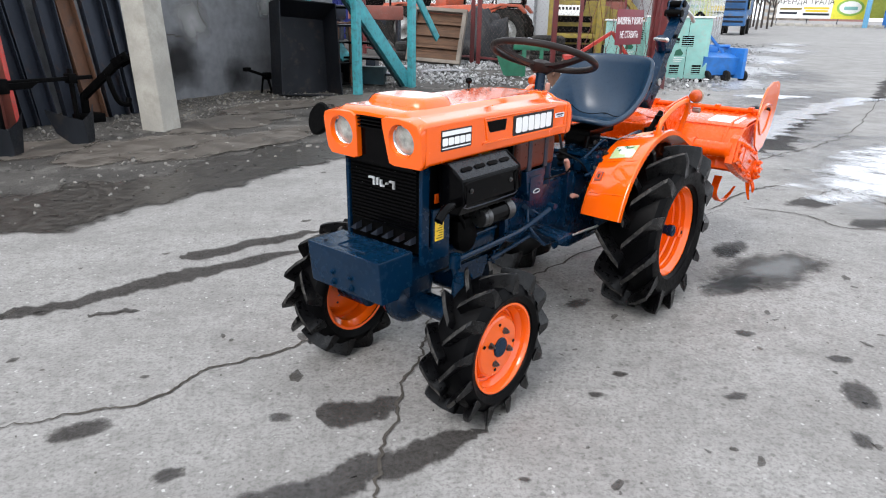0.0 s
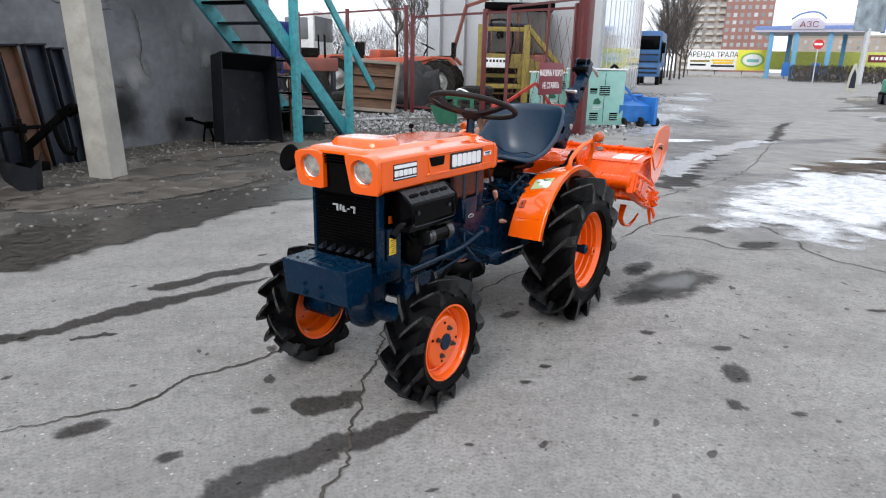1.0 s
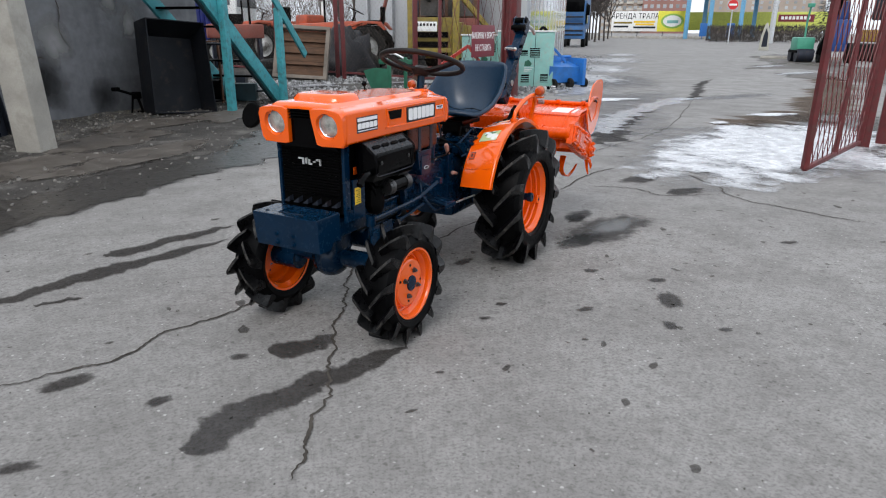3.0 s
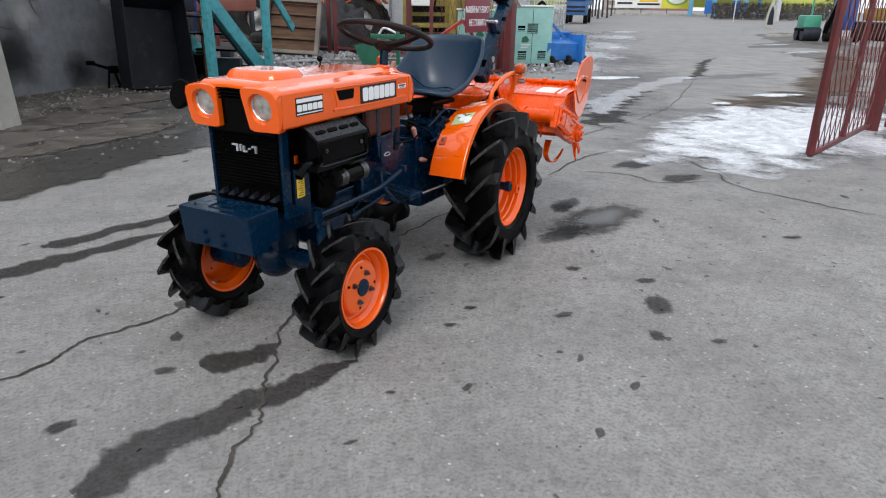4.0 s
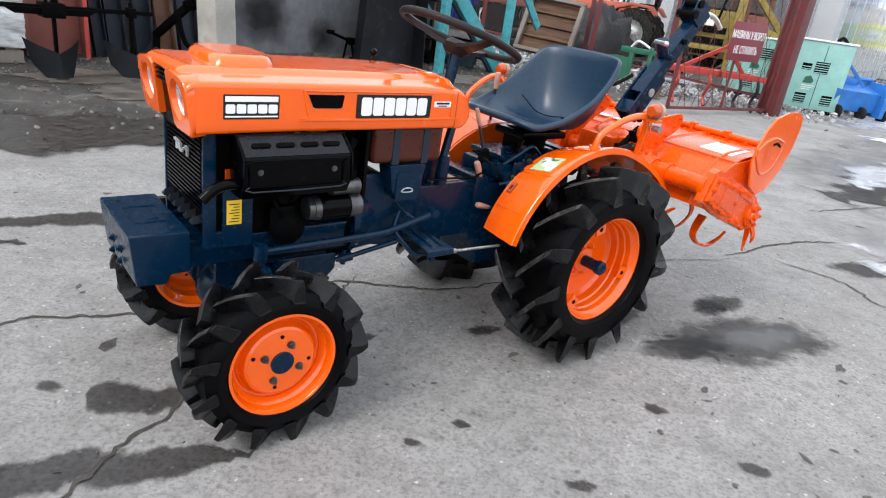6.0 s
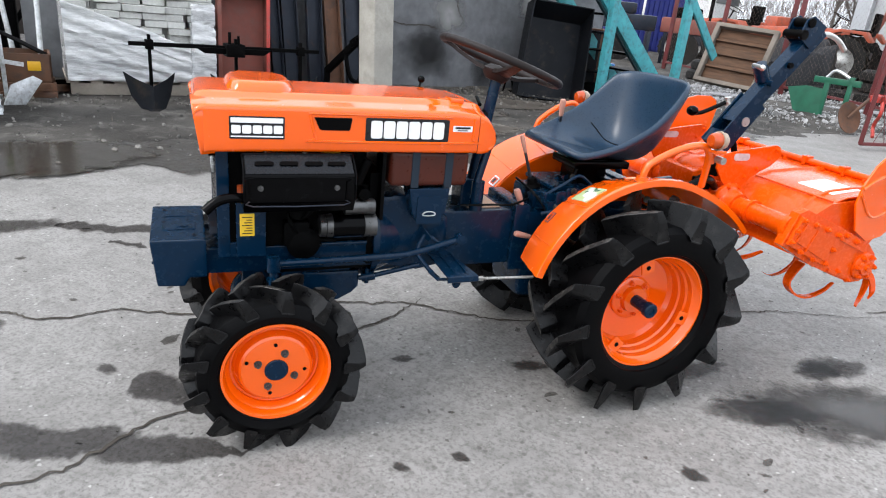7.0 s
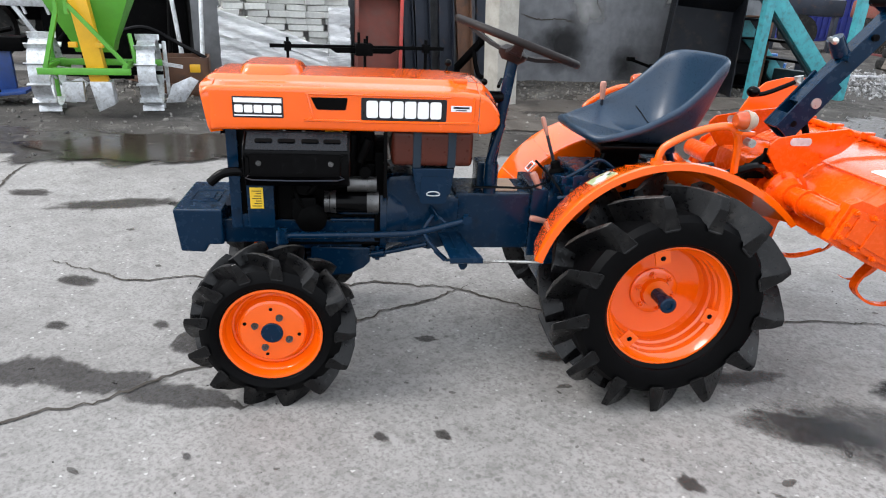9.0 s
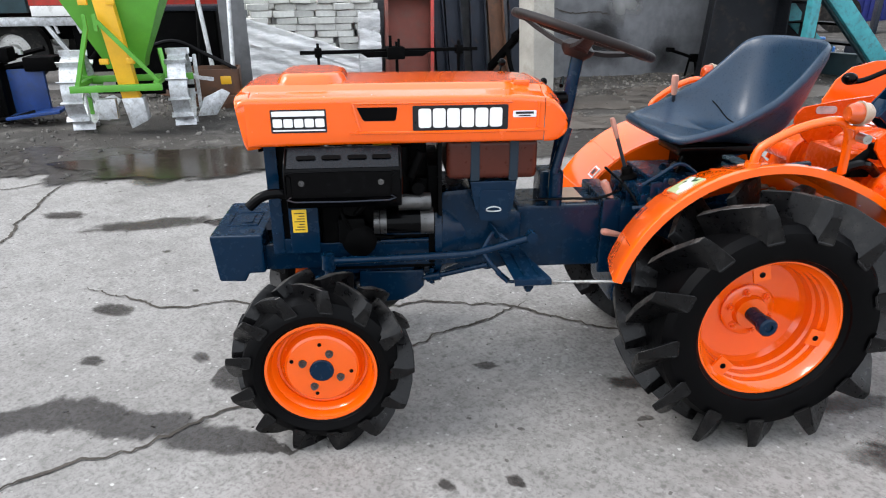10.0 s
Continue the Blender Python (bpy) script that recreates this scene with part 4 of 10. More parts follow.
trough = thing("steel_trough", at_wall(-3.13, 0.5, 0.03, -4) @ pose(0, 0, 0, -9, 2, 0), "faded red steel trough standing on end by the wall", "trough")
for nm, a in (("back_plate", (-0.24, 0.24, 0.1, 0.112, 0.0, 0.99)), ("side_plate", (-0.25, -0.238, -0.1, 0.112, 0.0, 1.0)), ("side_plate", (0.238, 0.25, -0.1, 0.112, 0.0, 1.0)), ("end_plate", (-0.238, 0.238, -0.1, 0.1, 0.99, 1.0)), ("end_plate", (-0.238, 0.238, -0.1, 0.1, 0.0, 0.01)),
              ("lip", (0.225, 0.262, -0.112, -0.1, 0.0, 1.01)), ("lip", (-0.262, -0.225, -0.112, -0.1, 0.0, 1.01)), ("lip", (-0.225, 0.225, -0.112, -0.1, 0.99, 1.01))):
    bm = B()
    box(bm, *a, 0.002)
    part(nm, bm, RED_BRIGHT if nm == "lip" and a[0] > 0 else RUST_RED, trough)
for k, (s, w, h, m) in enumerate(((-2.74, 0.12, 2.5, DARKSTEEL), (-2.58, 0.17, 2.6, DARKSTEEL), (-2.32, 0.17, 1.2, DARKSTEEL), (-2.08, 0.18, 1.21, BRONZE), (-1.84, 0.21, 1.22, DARKSTEEL), (-1.62, 0.14, 1.19, DARKSTEEL))):
    ch = channel(s, w, 0.07, h, 8 + (k % 2), m, 0.5, -3 + k % 3, ("tall " if h > 2 else "short ") + ("dark blue-grey steel channel leaning on the wall" if m is DARKSTEEL else "rusty brown steel channel leaning on the wall"))
    if h < 2:
        bm = B()
        box(bm, -w / 2 - 0.01, w / 2 + 0.01, -0.09, 0.0, h - 0.008, h + 0.012, 0.003)
        part("end_flange", bm, HOPPER, ch)

# black drawbar with a clevis in front of the channels
hitch = thing("drawbar", at_wall(-2.4, 0.98, 0.03), "black oily drawbar with a clevis end", "drawbar")
bm = B()
beam(bm, (0.18, 0.40, 0.26), (0.33, 0.0, 0.60), 0.06, 0.07, bevel=0.008)
beam(bm, (0.18, 0.40, 0.28), (0.18, 0.42, 0.0), 0.05, 0.06, up=(1, 0, 0), bevel=0.006)
part("bar", bm, BLACK_MATT, hitch)
bm = B()
for k in (-1, 1):
    beam(bm, (0.33 + 0.045 * k, 0.03, 0.58), (0.36 + 0.045 * k, -0.16, 0.67), 0.02, 0.08, bevel=0.004)
rod(bm, (0.28, -0.11, 0.65), (0.44, -0.11, 0.65), 0.018)
rod(bm, (0.28, -0.03, 0.61), (0.42, -0.03, 0.66), 0.012)
part("clevis", bm, BLACK_MATT, hitch)
bm = B()
tube(bm, [(0.27, 0.12, 0.49), (0.29, 0.10, 0.34), (0.33, 0.08, 0.22), (0.40, 0.06, 0.19), (0.43, 0.06, 0.25)], 0.026, 8)
part("hook", bm, BLACK_MATT, hitch)
bm = B()
box(bm, 0.08, 0.3, 0.28, 0.5, -0.02, 0.1, 0.02)
part("foot", bm, BLACK_MATT, hitch)
small = thing("spindle_hitch", at_wall(0.44, 0.32, 0.02) @ Matrix.Scale(0.86, 4), "small black hitch rod lying against the wall", "hitch")
bm = B()
rod(bm, (-0.3, -0.02, 0.42), (0.12, 0.02, 0.30), 0.022)
box(bm, -0.36, -0.26, -0.04, 0.04, 0.4, 0.46, 0.01)
part("rod", bm, BLACK_MATT, small)
bm = B()
rod(bm, (0.12, 0.02, 0.31), (0.16, -0.05, -0.03), 0.02)
rod(bm, (0.05, 0.03, 0.33), (0.02, 0.08, -0.03), 0.016)
box(bm, 0.06, 0.17, -0.03, 0.07, 0.25, 0.36, 0.015)
box(bm, 0.1, 0.3, -0.06, 0.04, 0.0, 0.07, 0.015)
part("base", bm, BLACK_MATT, small)

# ridging plough: a toolbar with three ridger bodies
pl = thing("ridging_plough", at_wall(-3.45, 1.43, 0.0), "black three-body ridging plough on a toolbar", "plough")
bm = B()
box(bm, -0.86, 0.8, -0.022, 0.022, 0.545, 0.578, 0.004)
part("toolbar", bm, BLACK_MATT, pl)
bm = B()
prism(bm, [(-0.26, 0.51), (0.26, 0.51), (0.34, 0.56), (-0.34, 0.56)], -0.055, -0.03, "y", 0.004)
box(bm, -0.08, 0.08, -0.1, 0.06, 0.49, 0.6, 0.008)
rod(bm, (-0.05, -0.07, 0.6), (-0.05, -0.07, 0.70), 0.014)
rod(bm, (0.03, -0.06, 0.6), (0.03, -0.06, 0.67), 0.012)
part("headstock", bm, BLACK_MATT, pl)
for x in (-0.7, 0.02, 0.62):
    bm = B()
    box(bm, x - 0.012, x + 0.012, -0.02, 0.02, 0.2, 0.64, 0.003)
    box(bm, x - 0.03, x + 0.03, -0.045, 0.045, 0.52, 0.6, 0.006)
    shank = part("shank", bm, BLACK_MATT, pl)
    bm = B()
    for sd in (-1, 1):
        loft(bm, [[(x, -0.11, 0.0), (x, -0.08, 0.22), (x, -0.07, 0.22), (x, -0.10, 0.0)], [(x + sd * 0.1, -0.04, 0.03), (x + sd * 0.12, -0.01, 0.27), (x + sd * 0.12, 0.0, 0.27), (x + sd * 0.1, -0.03, 0.03)],
                  [(x + sd * 0.16, 0.06, 0.12), (x + sd * 0.21, 0.09, 0.32), (x + sd * 0.21, 0.1, 0.32), (x + sd * 0.16, 0.07, 0.12)]])
    loft(bm, [[(x - 0.05, -0.13, -0.01), (x + 0.05, -0.13, -0.01), (x + 0.05, -0.10, 0.03), (x - 0.05, -0.10, 0.03)], [(x - 0.01, -0.2, -0.01), (x + 0.01, -0.2, -0.01), (x + 0.01, -0.2, 0.0), (x - 0.01, -0.2, 0.0)]])
    part("ridger_body", bm, HOPPER, shank, "dark steel ridger wings", angle=30)

# wrapped pallet of concrete pavers
pal = thing("paver_pallet", at_wall(-4.12, 0.36, 0.04), "pallet of grey concrete pavers wrapped in torn clear film", "pallet")
for y in (-0.45, -0.02, 0.4):
    bm = B()
    box(bm, -0.62, 0.62, y - 0.05, y + 0.05, 0.0, 0.1, 0.004)
    part("bearer", bm, WOOD_GREY, pal)
for k in range(7):
    bm = B()
    x = -0.6 + 0.19 * k
    box(bm, x - 0.05, x + 0.05, -0.5, 0.48, 0.1, 0.122, 0.003)
    part("board", bm, WOOD_GREY, pal)
bm = B()
box(bm, -0.098, 0.098, -0.049, 0.049, 0, 0.06, 0.006, seg=1)
paver0 = part("paver", bm, PAVER, pal)
paver0.matrix_basis = pose(-0.5, -0.44, 0.123)
rr = random.Random(4)
for lay in range(14):
    for i in range(6):
        for j in range(10):
            if (0 < j < 9) and (0 < i < 5) and lay < 13:
                continue
            if lay > 12 and rr.random() < 0.25:
                continue
            if i == 0 and j == 0 and lay == 0:
                continue
            again(paver0, pose(-0.5 + i * 0.2 + rr.uniform(-0.014, 0.014) * (1 + lay * 0.22), -0.44 + j * 0.1 + rr.uniform(-0.01, 0.01) * (1 + lay * 0.2), 0.123 + lay * 0.0615 + max(0, lay - 8) * rr.uniform(0, 0.0015), rr.uniform(-1, 1) * (lay > 9), rr.uniform(-1.5, 1.5) * (lay > 9), rr.uniform(-2, 2) * (1 + lay * 0.3)))
bm = B()
box(bm, -0.4, 0.4, -0.38, 0.38, 0.125, 0.85)
part("paver_core", bm, PAVER, pal)


def film_top(x):
    return 0.80 - 0.30 * max(0, min(1, (x + 0.62) / 0.9)) + (0.35 if x > 0.42 else 0)


bm = B()
cols = []
outline = [(-0.63, 0.5), (-0.64, 0.0), (-0.63, -0.5)] + [(-0.63 + 1.26 * i / 60, -0.515) for i in range(61)] + [(0.63, -0.5), (0.64, 0.0), (0.63, 0.5)]
for i, (x, y) in enumerate(outline):
    col = []
    top = film_top(x)
    for j in range(29):
        z = 0.13 + (top - 0.13) * j / 28
        q = z * 16 + x * 5
        w = 0.03 * noise.noise(Vector((x * 3, y * 6, q))) - 0.035 * abs(noise.noise(Vector((x * 4, y * 9, q * 1.7)))) + 0.03 + 0.005 * noise.noise(Vector((x * 20 + z * 9, y * 20, z * 50)))
        col.append((x * (1 + w * 0.3), y - w - 0.006, z + 0.01 * noise.noise(Vector((x * 9, y, j)))))
    cols.append(col)
loft(bm, cols, closed=False)
film = part("stretch_film", bm, FILM, pal, "crumpled clear stretch film", angle=60)
solid(film, 0.002)
fn, fl = FILM.node_tree.nodes, FILM.node_tree.links
tr = fn.new("ShaderNodeBsdfTransparent")
mx = fn.new("ShaderNodeMixShader")
mx.inputs[0].default_value = 0.66
fl.new(tr.outputs[0], mx.inputs[1])
fl.new(fn["Principled BSDF"].outputs[0], mx.inputs[2])
fl.new(mx.outputs[0], fn["Material Output"].inputs["Surface"])


# ---- compact tractor: x forward from the rear axle, y to its left ----
CRISP = True
TRACTOR = pose(0.844, 3.263, 0, 0, 0, 229.8)
tractor = thing("tractor", TRACTOR, "small orange and navy four-wheel-drive tractor parked on the asphalt", "tractor")


def lug(bm, side, a, r0, r1, hw, sweep, width):
    """One tall tread bar, from the middle of the tyre out and down over its shoulder."""
    stations = ((0.02, 0.0, r0 - 0.008, r1 - 0.005, 1.5, 0.75), (0.45, 0.42, r0 - 0.01, r1, 1.8, 0.85), (0.84, 0.82, r0 - 0.018, r1 - 0.001, 2.2, 0.85),
                (1.0, 0.97, r0 - 0.08 * r0, r1 - 0.002, 2.5, 0.68), (1.065, 1.02, r0 - 0.12 * r0, r0 + (r1 - r0) * 0.45, 2.4, 1.0), (1.05, 1.02, r0 - 0.14 * r0, r0 - 0.07 * r0, 1.9, 1.4))
    rings = []
    for fy, fa, rb, rt, kb, kt in stations:
        ring = []
        for da, r in ((-kb, rb), (-kt, rt), (kt, rt), (kb * 0.75, rb)):
            ang = a - sweep * fa + da * width / r1
            ring.append((r * math.sin(ang), side * hw * fy, r * math.cos(ang)))
        rings.append(ring)
    loft(bm, rings)


def tyre_mesh(r_tip, r_car, r_bead, hw, lugs, sweep, width):
    bm = B()
    prof = [(r_bead, -hw * 0.78), (r_bead + 0.008, -hw * 0.9), (r_bead + (r_car - r_bead) * 0.45, -hw * 1.02), (r_car - 0.022, -hw * 0.96), (r_car - 0.006, -hw * 0.78),
            (r_car, -hw * 0.35), (r_car, hw * 0.35), (r_car - 0.006, hw * 0.78), (r_car - 0.022, hw * 0.96), (r_bead + (r_car - r_bead) * 0.45, hw * 1.02),
            (r_bead + 0.012, hw * 0.92), (r_bead + 0.01, hw * 0.86), (r_bead, hw * 0.78)]
    lathe(bm, prof, 56, SIDE, close=True)
    return bm


def add_lugs(wheel, r_tip, r_car, hw, lugs, sweep, width):
    for side, shift in ((1, 0.0), (-1, 0.5)):
        bm = B()
        lug(bm, side, 0, r_car, r_tip, hw, sweep, width)
        bmesh.ops.recalc_face_normals(bm, faces=bm.faces[:])
        bmesh.ops.bevel(bm, geom=bm.edges[:], offset=0.0016, segments=1, affect="EDGES", clamp_overlap=True)
        for f in bm.faces:
            if min(math.hypot(v.co.x, v.co.z) for v in f.verts) > r_tip - 0.008 and f.calc_area() > 0.0002:
                f.material_index = 1
        first = part("tread_lug", bm, LUG, wheel, "tall black rubber tread bar" if side > 0 else "", angle=25)
        first.data.materials.append(LUG_TOP)
        first.matrix_basis = Matrix.Rotation(shift * math.tau / lugs, 4, "Y")
        for i in range(1, lugs):
            again(first, Matrix.Rotation((i + shift) * math.tau / lugs, 4, "Y"), wheel)


def hexbolt(bm, c, d, r, h):
    c, d = Vector(c), Vector(d)
    rod(bm, c, c + d * h * 0.3, r * 1.35, seg=14)
    rod(bm, c + d * h * 0.3, c + d * h, r, seg=6)
    rod(bm, c + d * h, c + d * h * 1.5, r * 0.5, seg=8)


def wheel_front(x, y, z, side):
    # side +1: the outer face looks to +y
    m = pose(x, y, z) @ Matrix.Rotation(0 if side > 0 else math.pi, 4, "Z") @ Matrix.Rotation(radians(-14 if side > 0 else 9), 4, "Y")
    bm = B()
    lathe(bm, [(0.148, -0.06), (0.158, -0.062), (0.158, -0.055), (0.146, -0.046), (0.128, -0.035), (0.128, 0.018), (0.146, 0.046), (0.156, 0.055), (0.157, 0.062), (0.149, 0.062), (0.143, 0.05),
               (0.138, 0.022), (0.132, 0.012), (0.122, 0.010), (0.114, 0.016), (0.105, 0.036), (0.098, 0.041), (0.07, 0.044), (0.04, 0.046), (0, 0.046)], 48, SIDE)
    wheel = part("front_wheel", bm, ORANGE, tractor, "glossy orange steel front wheel", angle=25)
    wheel.matrix_basis = m @ Matrix.Diagonal((0.955, 1, 0.955, 1))
    part("tyre", tyre_mesh(0.264, 0.224, 0.153, 0.072, 13, 0.36, 0.0125), RUBBER, wheel, "black lugged farm tyre", angle=30)
    add_lugs(wheel, 0.264, 0.224, 0.072, 13, 0.36, 0.0125)
    bm = B()
    lathe(bm, [(0.034, 0.044), (0.034, 0.050), (0.032, 0.052), (0.012, 0.0525), (0, 0.0525)], 28, SIDE)
    part("hub_cap", bm, NAVY, wheel, "navy hub cap")
    for k in range(4):
        a = radians(11 + 90 * k)
        bm = B()
        hexbolt(bm, (0.057 * math.cos(a), 0.045, 0.057 * math.sin(a)), (0, 1, 0), 0.0085, 0.012)
        part("bolt", bm, DULL, wheel)
    for k, rr in ((0, 0.08), (1, 0.083), (2, 0.08), (3, 0.088)):
        a = radians(75 + 90 * k + 7 * k)
        bm = B()
        rod(bm, (rr * math.cos(a), 0.0425, rr * math.sin(a)), (rr * math.cos(a), 0.0450, rr * math.sin(a)), 0.0055, seg=12)
        part("hole", bm, BLACK_MATT, wheel)


def wheel_rear(x, y, z, side):
    m = pose(x, y, z) @ Matrix.Rotation(0 if side > 0 else math.pi, 4, "Z") @ Matrix.Rotation(radians(6 if side > 0 else 17), 4, "Y")
    bm = B()
    lathe(bm, [(0.196, -0.08), (0.206, -0.083), (0.204, -0.074), (0.19, -0.062), (0.176, -0.05), (0.176, 0.03), (0.19, 0.062), (0.2, 0.074), (0.203, 0.083), (0.194, 0.082), (0.186, 0.066),
               (0.178, 0.058), (0.176, 0.04), (0.17, 0.034), (0.169, 0.012), (0.163, 0.006), (0.16, -0.02), (0.15, -0.034), (0.12, -0.042), (0.085, -0.043), (0, -0.043)], 56, SIDE)
    wheel = part("rear_wheel", bm, ORANGE, tractor, "glossy orange deep-dished rear wheel", angle=25)
    wheel.matrix_basis = m
    part("tyre", tyre_mesh(0.374, 0.306, 0.20, 0.112, 13, 0.36, 0.0165), RUBBER, wheel, "large black lugged farm tyre", angle=30)
    add_lugs(wheel, 0.374, 0.306, 0.112, 13, 0.36, 0.0165)
    bm = B()
    lathe(bm, [(0.078, -0.043), (0.078, -0.034), (0.07, -0.028), (0.05, -0.027), (0.045, -0.01), (0.0, -0.01)], 32, SIDE)
    part("hub_plate", bm, ORANGE, wheel)
    bm = B()
    lathe(bm, [(0.021, -0.01), (0.021, 0.052), (0.026, 0.054), (0.026, 0.074), (0.021, 0.078), (0.012, 0.078), (0.01, 0.073), (0, 0.073)], 20, SIDE)
    part("axle_stub", bm, NAVY, wheel, "dark navy axle end")
    for k in range(6):
        a = radians(20 + 60 * k)
        bm = B()
        hexbolt(bm, (0.06 * math.cos(a), -0.028, 0.06 * math.sin(a)), (0, 1, 0), 0.009, 0.012)
        part("bolt", bm, ORANGE, wheel)
    for deg in (82, 203, 316):
        a = radians(deg)
        mm = Matrix.Rotation(-a, 4, "Y")
        bm = B()
        box(bm, 0.136, 0.186, 0.052, 0.061, -0.024, 0.024, 0.004, mm)
        box(bm, 0.178, 0.188, 0.006, 0.056, -0.024, 0.024, 0.003, mm)
        part("bracket", bm, ORANGE, wheel)
        bm = B()
        c = mm @ Vector((0.157, 0.061, 0))
        rod(bm, c, c + Vector((0, 0.0015, 0)), 0.008, seg=14)
        part("hole", bm, BLACK_MATT, wheel)


for sd in (1, -1):
    wheel_front(1.188, sd * 0.332, 0.2445, sd)
    wheel_rear(-0.012, sd * 0.374, 0.352, sd)

# hood: rings across it from the nose to the dash
def hood_ring(x, zt, lo, w, cut=0.0):
    half = [(w, lo), (w + 0.0045, lo + 0.008), (w + 0.005, lo + 0.03), (w + 0.005, zt - 0.042), (w + 0.004, zt - 0.034), (w, zt - 0.029), (w - 0.008, zt - 0.0265), (w - 0.045, zt - 0.020),
            (w - 0.056, zt - 0.016), (w - 0.072, zt - 0.006), (w - 0.082, zt - 0.003), (0.0, zt)]
    return [(x, y, z) for y, z in half] + [(x, -y, z) for y, z in half[-2::-1]]


HOOD = [(1.350, 0.968, 0.815, 0.2), (1.335, 0.969, 0.8175, 0.2), (1.1, 0.970, 0.82, 0.2), (0.85, 0.970, 0.82, 0.2), (0.66, 0.969, 0.82, 0.2), (0.62, 0.967, 0.82, 0.2), (0.572, 0.962, 0.82, 0.2)]
REAR = [(0.570, 0.9625, 0.8185, 0.2015), (0.556, 0.960, 0.8185, 0.2015), (0.545, 0.955, 0.819, 0.2), (0.53, 0.940, 0.8215, 0.196), (0.512, 0.918, 0.832, 0.190), (0.503, 0.903, 0.843, 0.184)]
NOSE = [(1.374, 0.944, 0, 0.1925), (1.3725, 0.953, 0, 0.197), (1.368, 0.960, 0, 0.199), (1.36, 0.965, 0, 0.2), (1.350, 0.968, 0.815, 0.2)]
bm = B()
loft(bm, [hood_ring(*r) for r in HOOD], closed=False)
loft(bm, [hood_ring(*r)[3:20] for r in NOSE], closed=False)
bmesh.ops.remove_doubles(bm, verts=bm.verts[:], dist=0.0004)
hood = part("hood", bm, ORANGE, tractor, "glossy orange sheet-metal hood", angle=40)
solid(hood, 0.004)
bm = B()
loft(bm, [hood_ring(*r) for r in REAR], closed=False)
cap = part("dash_cowl", bm, ORANGE, tractor, "orange cowl closing the hood", angle=40)
solid(cap, 0.004)
bm = B()
prism(bm, [(y, z) for _, y, z in hood_ring(*REAR[-1])], 0.505, 0.512, "x")
part("dash_panel", bm, ORANGE, tractor)
# raised blister on top
bm = B()
low = [(1.272, -0.10), (1.282, -0.06), (1.282, 0.06), (1.272, 0.10), (1.252, 0.122), (1.15, 0.122), (1.125, 0.105), (1.10, 0.06), (1.10, -0.06), (1.125, -0.105), (1.15, -0.122), (1.252, -0.122)]
loft(bm, [[(1.19 + (x - 1.19) * k, y * k2, z) for x, y in low] for z, k, k2 in ((0.955, 1.06, 1.04), (0.969, 1.02, 1.01), (0.983, 0.94, 0.94), (0.990, 0.86, 0.86), (0.9925, 0.74, 0.76))])
part("hood_blister", bm, ORANGE, tractor, angle=60)
bm = B()
box(bm, 0.60, 0.645, 0.085, 0.135, 0.955, 0.971, 0.005)
box(bm, 0.645, 0.675, 0.10, 0.12, 0.955, 0.9685, 0.003)
part("latch", bm, ORANGE, tractor)

# hood side pressings, vents and decals
for sd in (1, -1):
    y = sd * 0.2055
    bm = B()
    prism(bm, [(1.066, 0.916), (0.963, 0.916), (0.961, 0.912), (0.966, 0.884), (0.970, 0.881), (1.046, 0.881), (1.052, 0.885)], y - 0.001 * sd, y + 0.0012 * sd, "y")
    part("side_vent", bm, BLACK_MATT, tractor, "black slot in the hood side")
    bm = B()
    tube(bm, [(1.078, y, 0.925), (1.062, y, 0.858), (1.052, y, 0.85), (0.60, y, 0.85), (0.59, y, 0.86), (0.588, y, 0.925)], 0.0042, 6, 3)
    tube(bm, [(1.08, y, 0.926), (0.66, y, 0.926)], 0.003, 6, 1)
    part("pressing", bm, ORANGE, tractor)
    # the long decal: a black plate with white letter-sized blocks
    bm = B()
    prism(bm, rounded(0.252, 0.065, 0.004, cx=0.796, cy=0.886), y, y + 0.0012 * sd, "y")
    plate = part("decal", bm, LABEL_BLACK, tractor, "black decal with a row of white marks")
    for k in range(6):
        bm = B()
        cx = 0.796 + sd * (0.094 - k * 0.0375)
        prism(bm, rounded(0.0335, 0.05, 0.007, cx=cx, cy=0.886), y + 0.0012 * sd, y + 0.0026 * sd, "y")
        part("decal_mark", bm, LABEL_WHITE, plate)
    bm = B()
    prism(bm, rounded(0.142, 0.06, 0.003, cx=1.216, cy=0.884), y, y + 0.0012 * sd, "y")
    plate = part("decal", bm, LABEL_BLACK, tractor, "black and white striped decal")
    bm = B()
    box(bm, 1.149, 1.283, y + 0.0012 * sd, y + 0.0022 * sd, 0.897, 0.910)
    box(bm, 1.149, 1.283, y + 0.0012 * sd, y + 0.0022 * sd, 0.859, 0.8625)
    part("decal_mark", bm, LABEL_WHITE, plate)
    for k in range(5):
        bm = B()
        prism(bm, rounded(0.0235, 0.022, 0.004, cx=1.216 + sd * (0.054 - k * 0.027), cy=0.8795), y + 0.0012 * sd, y + 0.0024 * sd, "y")
        part("decal_mark", bm, LABEL_WHITE, plate)
    bm = B()
    prism(bm, rounded(0.062, 0.017, 0.002, cx=0.626, cy=0.893), y, y + 0.0012 * sd, "y")
    plate = part("decal", bm, LABEL_WHITE, tractor, "small white and grey decal")
    bm = B()
    box(bm, 0.602, 0.65, y + 0.0012 * sd, y + 0.002 * sd, 0.893, 0.899)
    box(bm, 0.61, 0.642, y + 0.0012 * sd, y + 0.002 * sd, 0.887, 0.890)
    part("decal_mark", bm, LABEL_BLACK, plate)

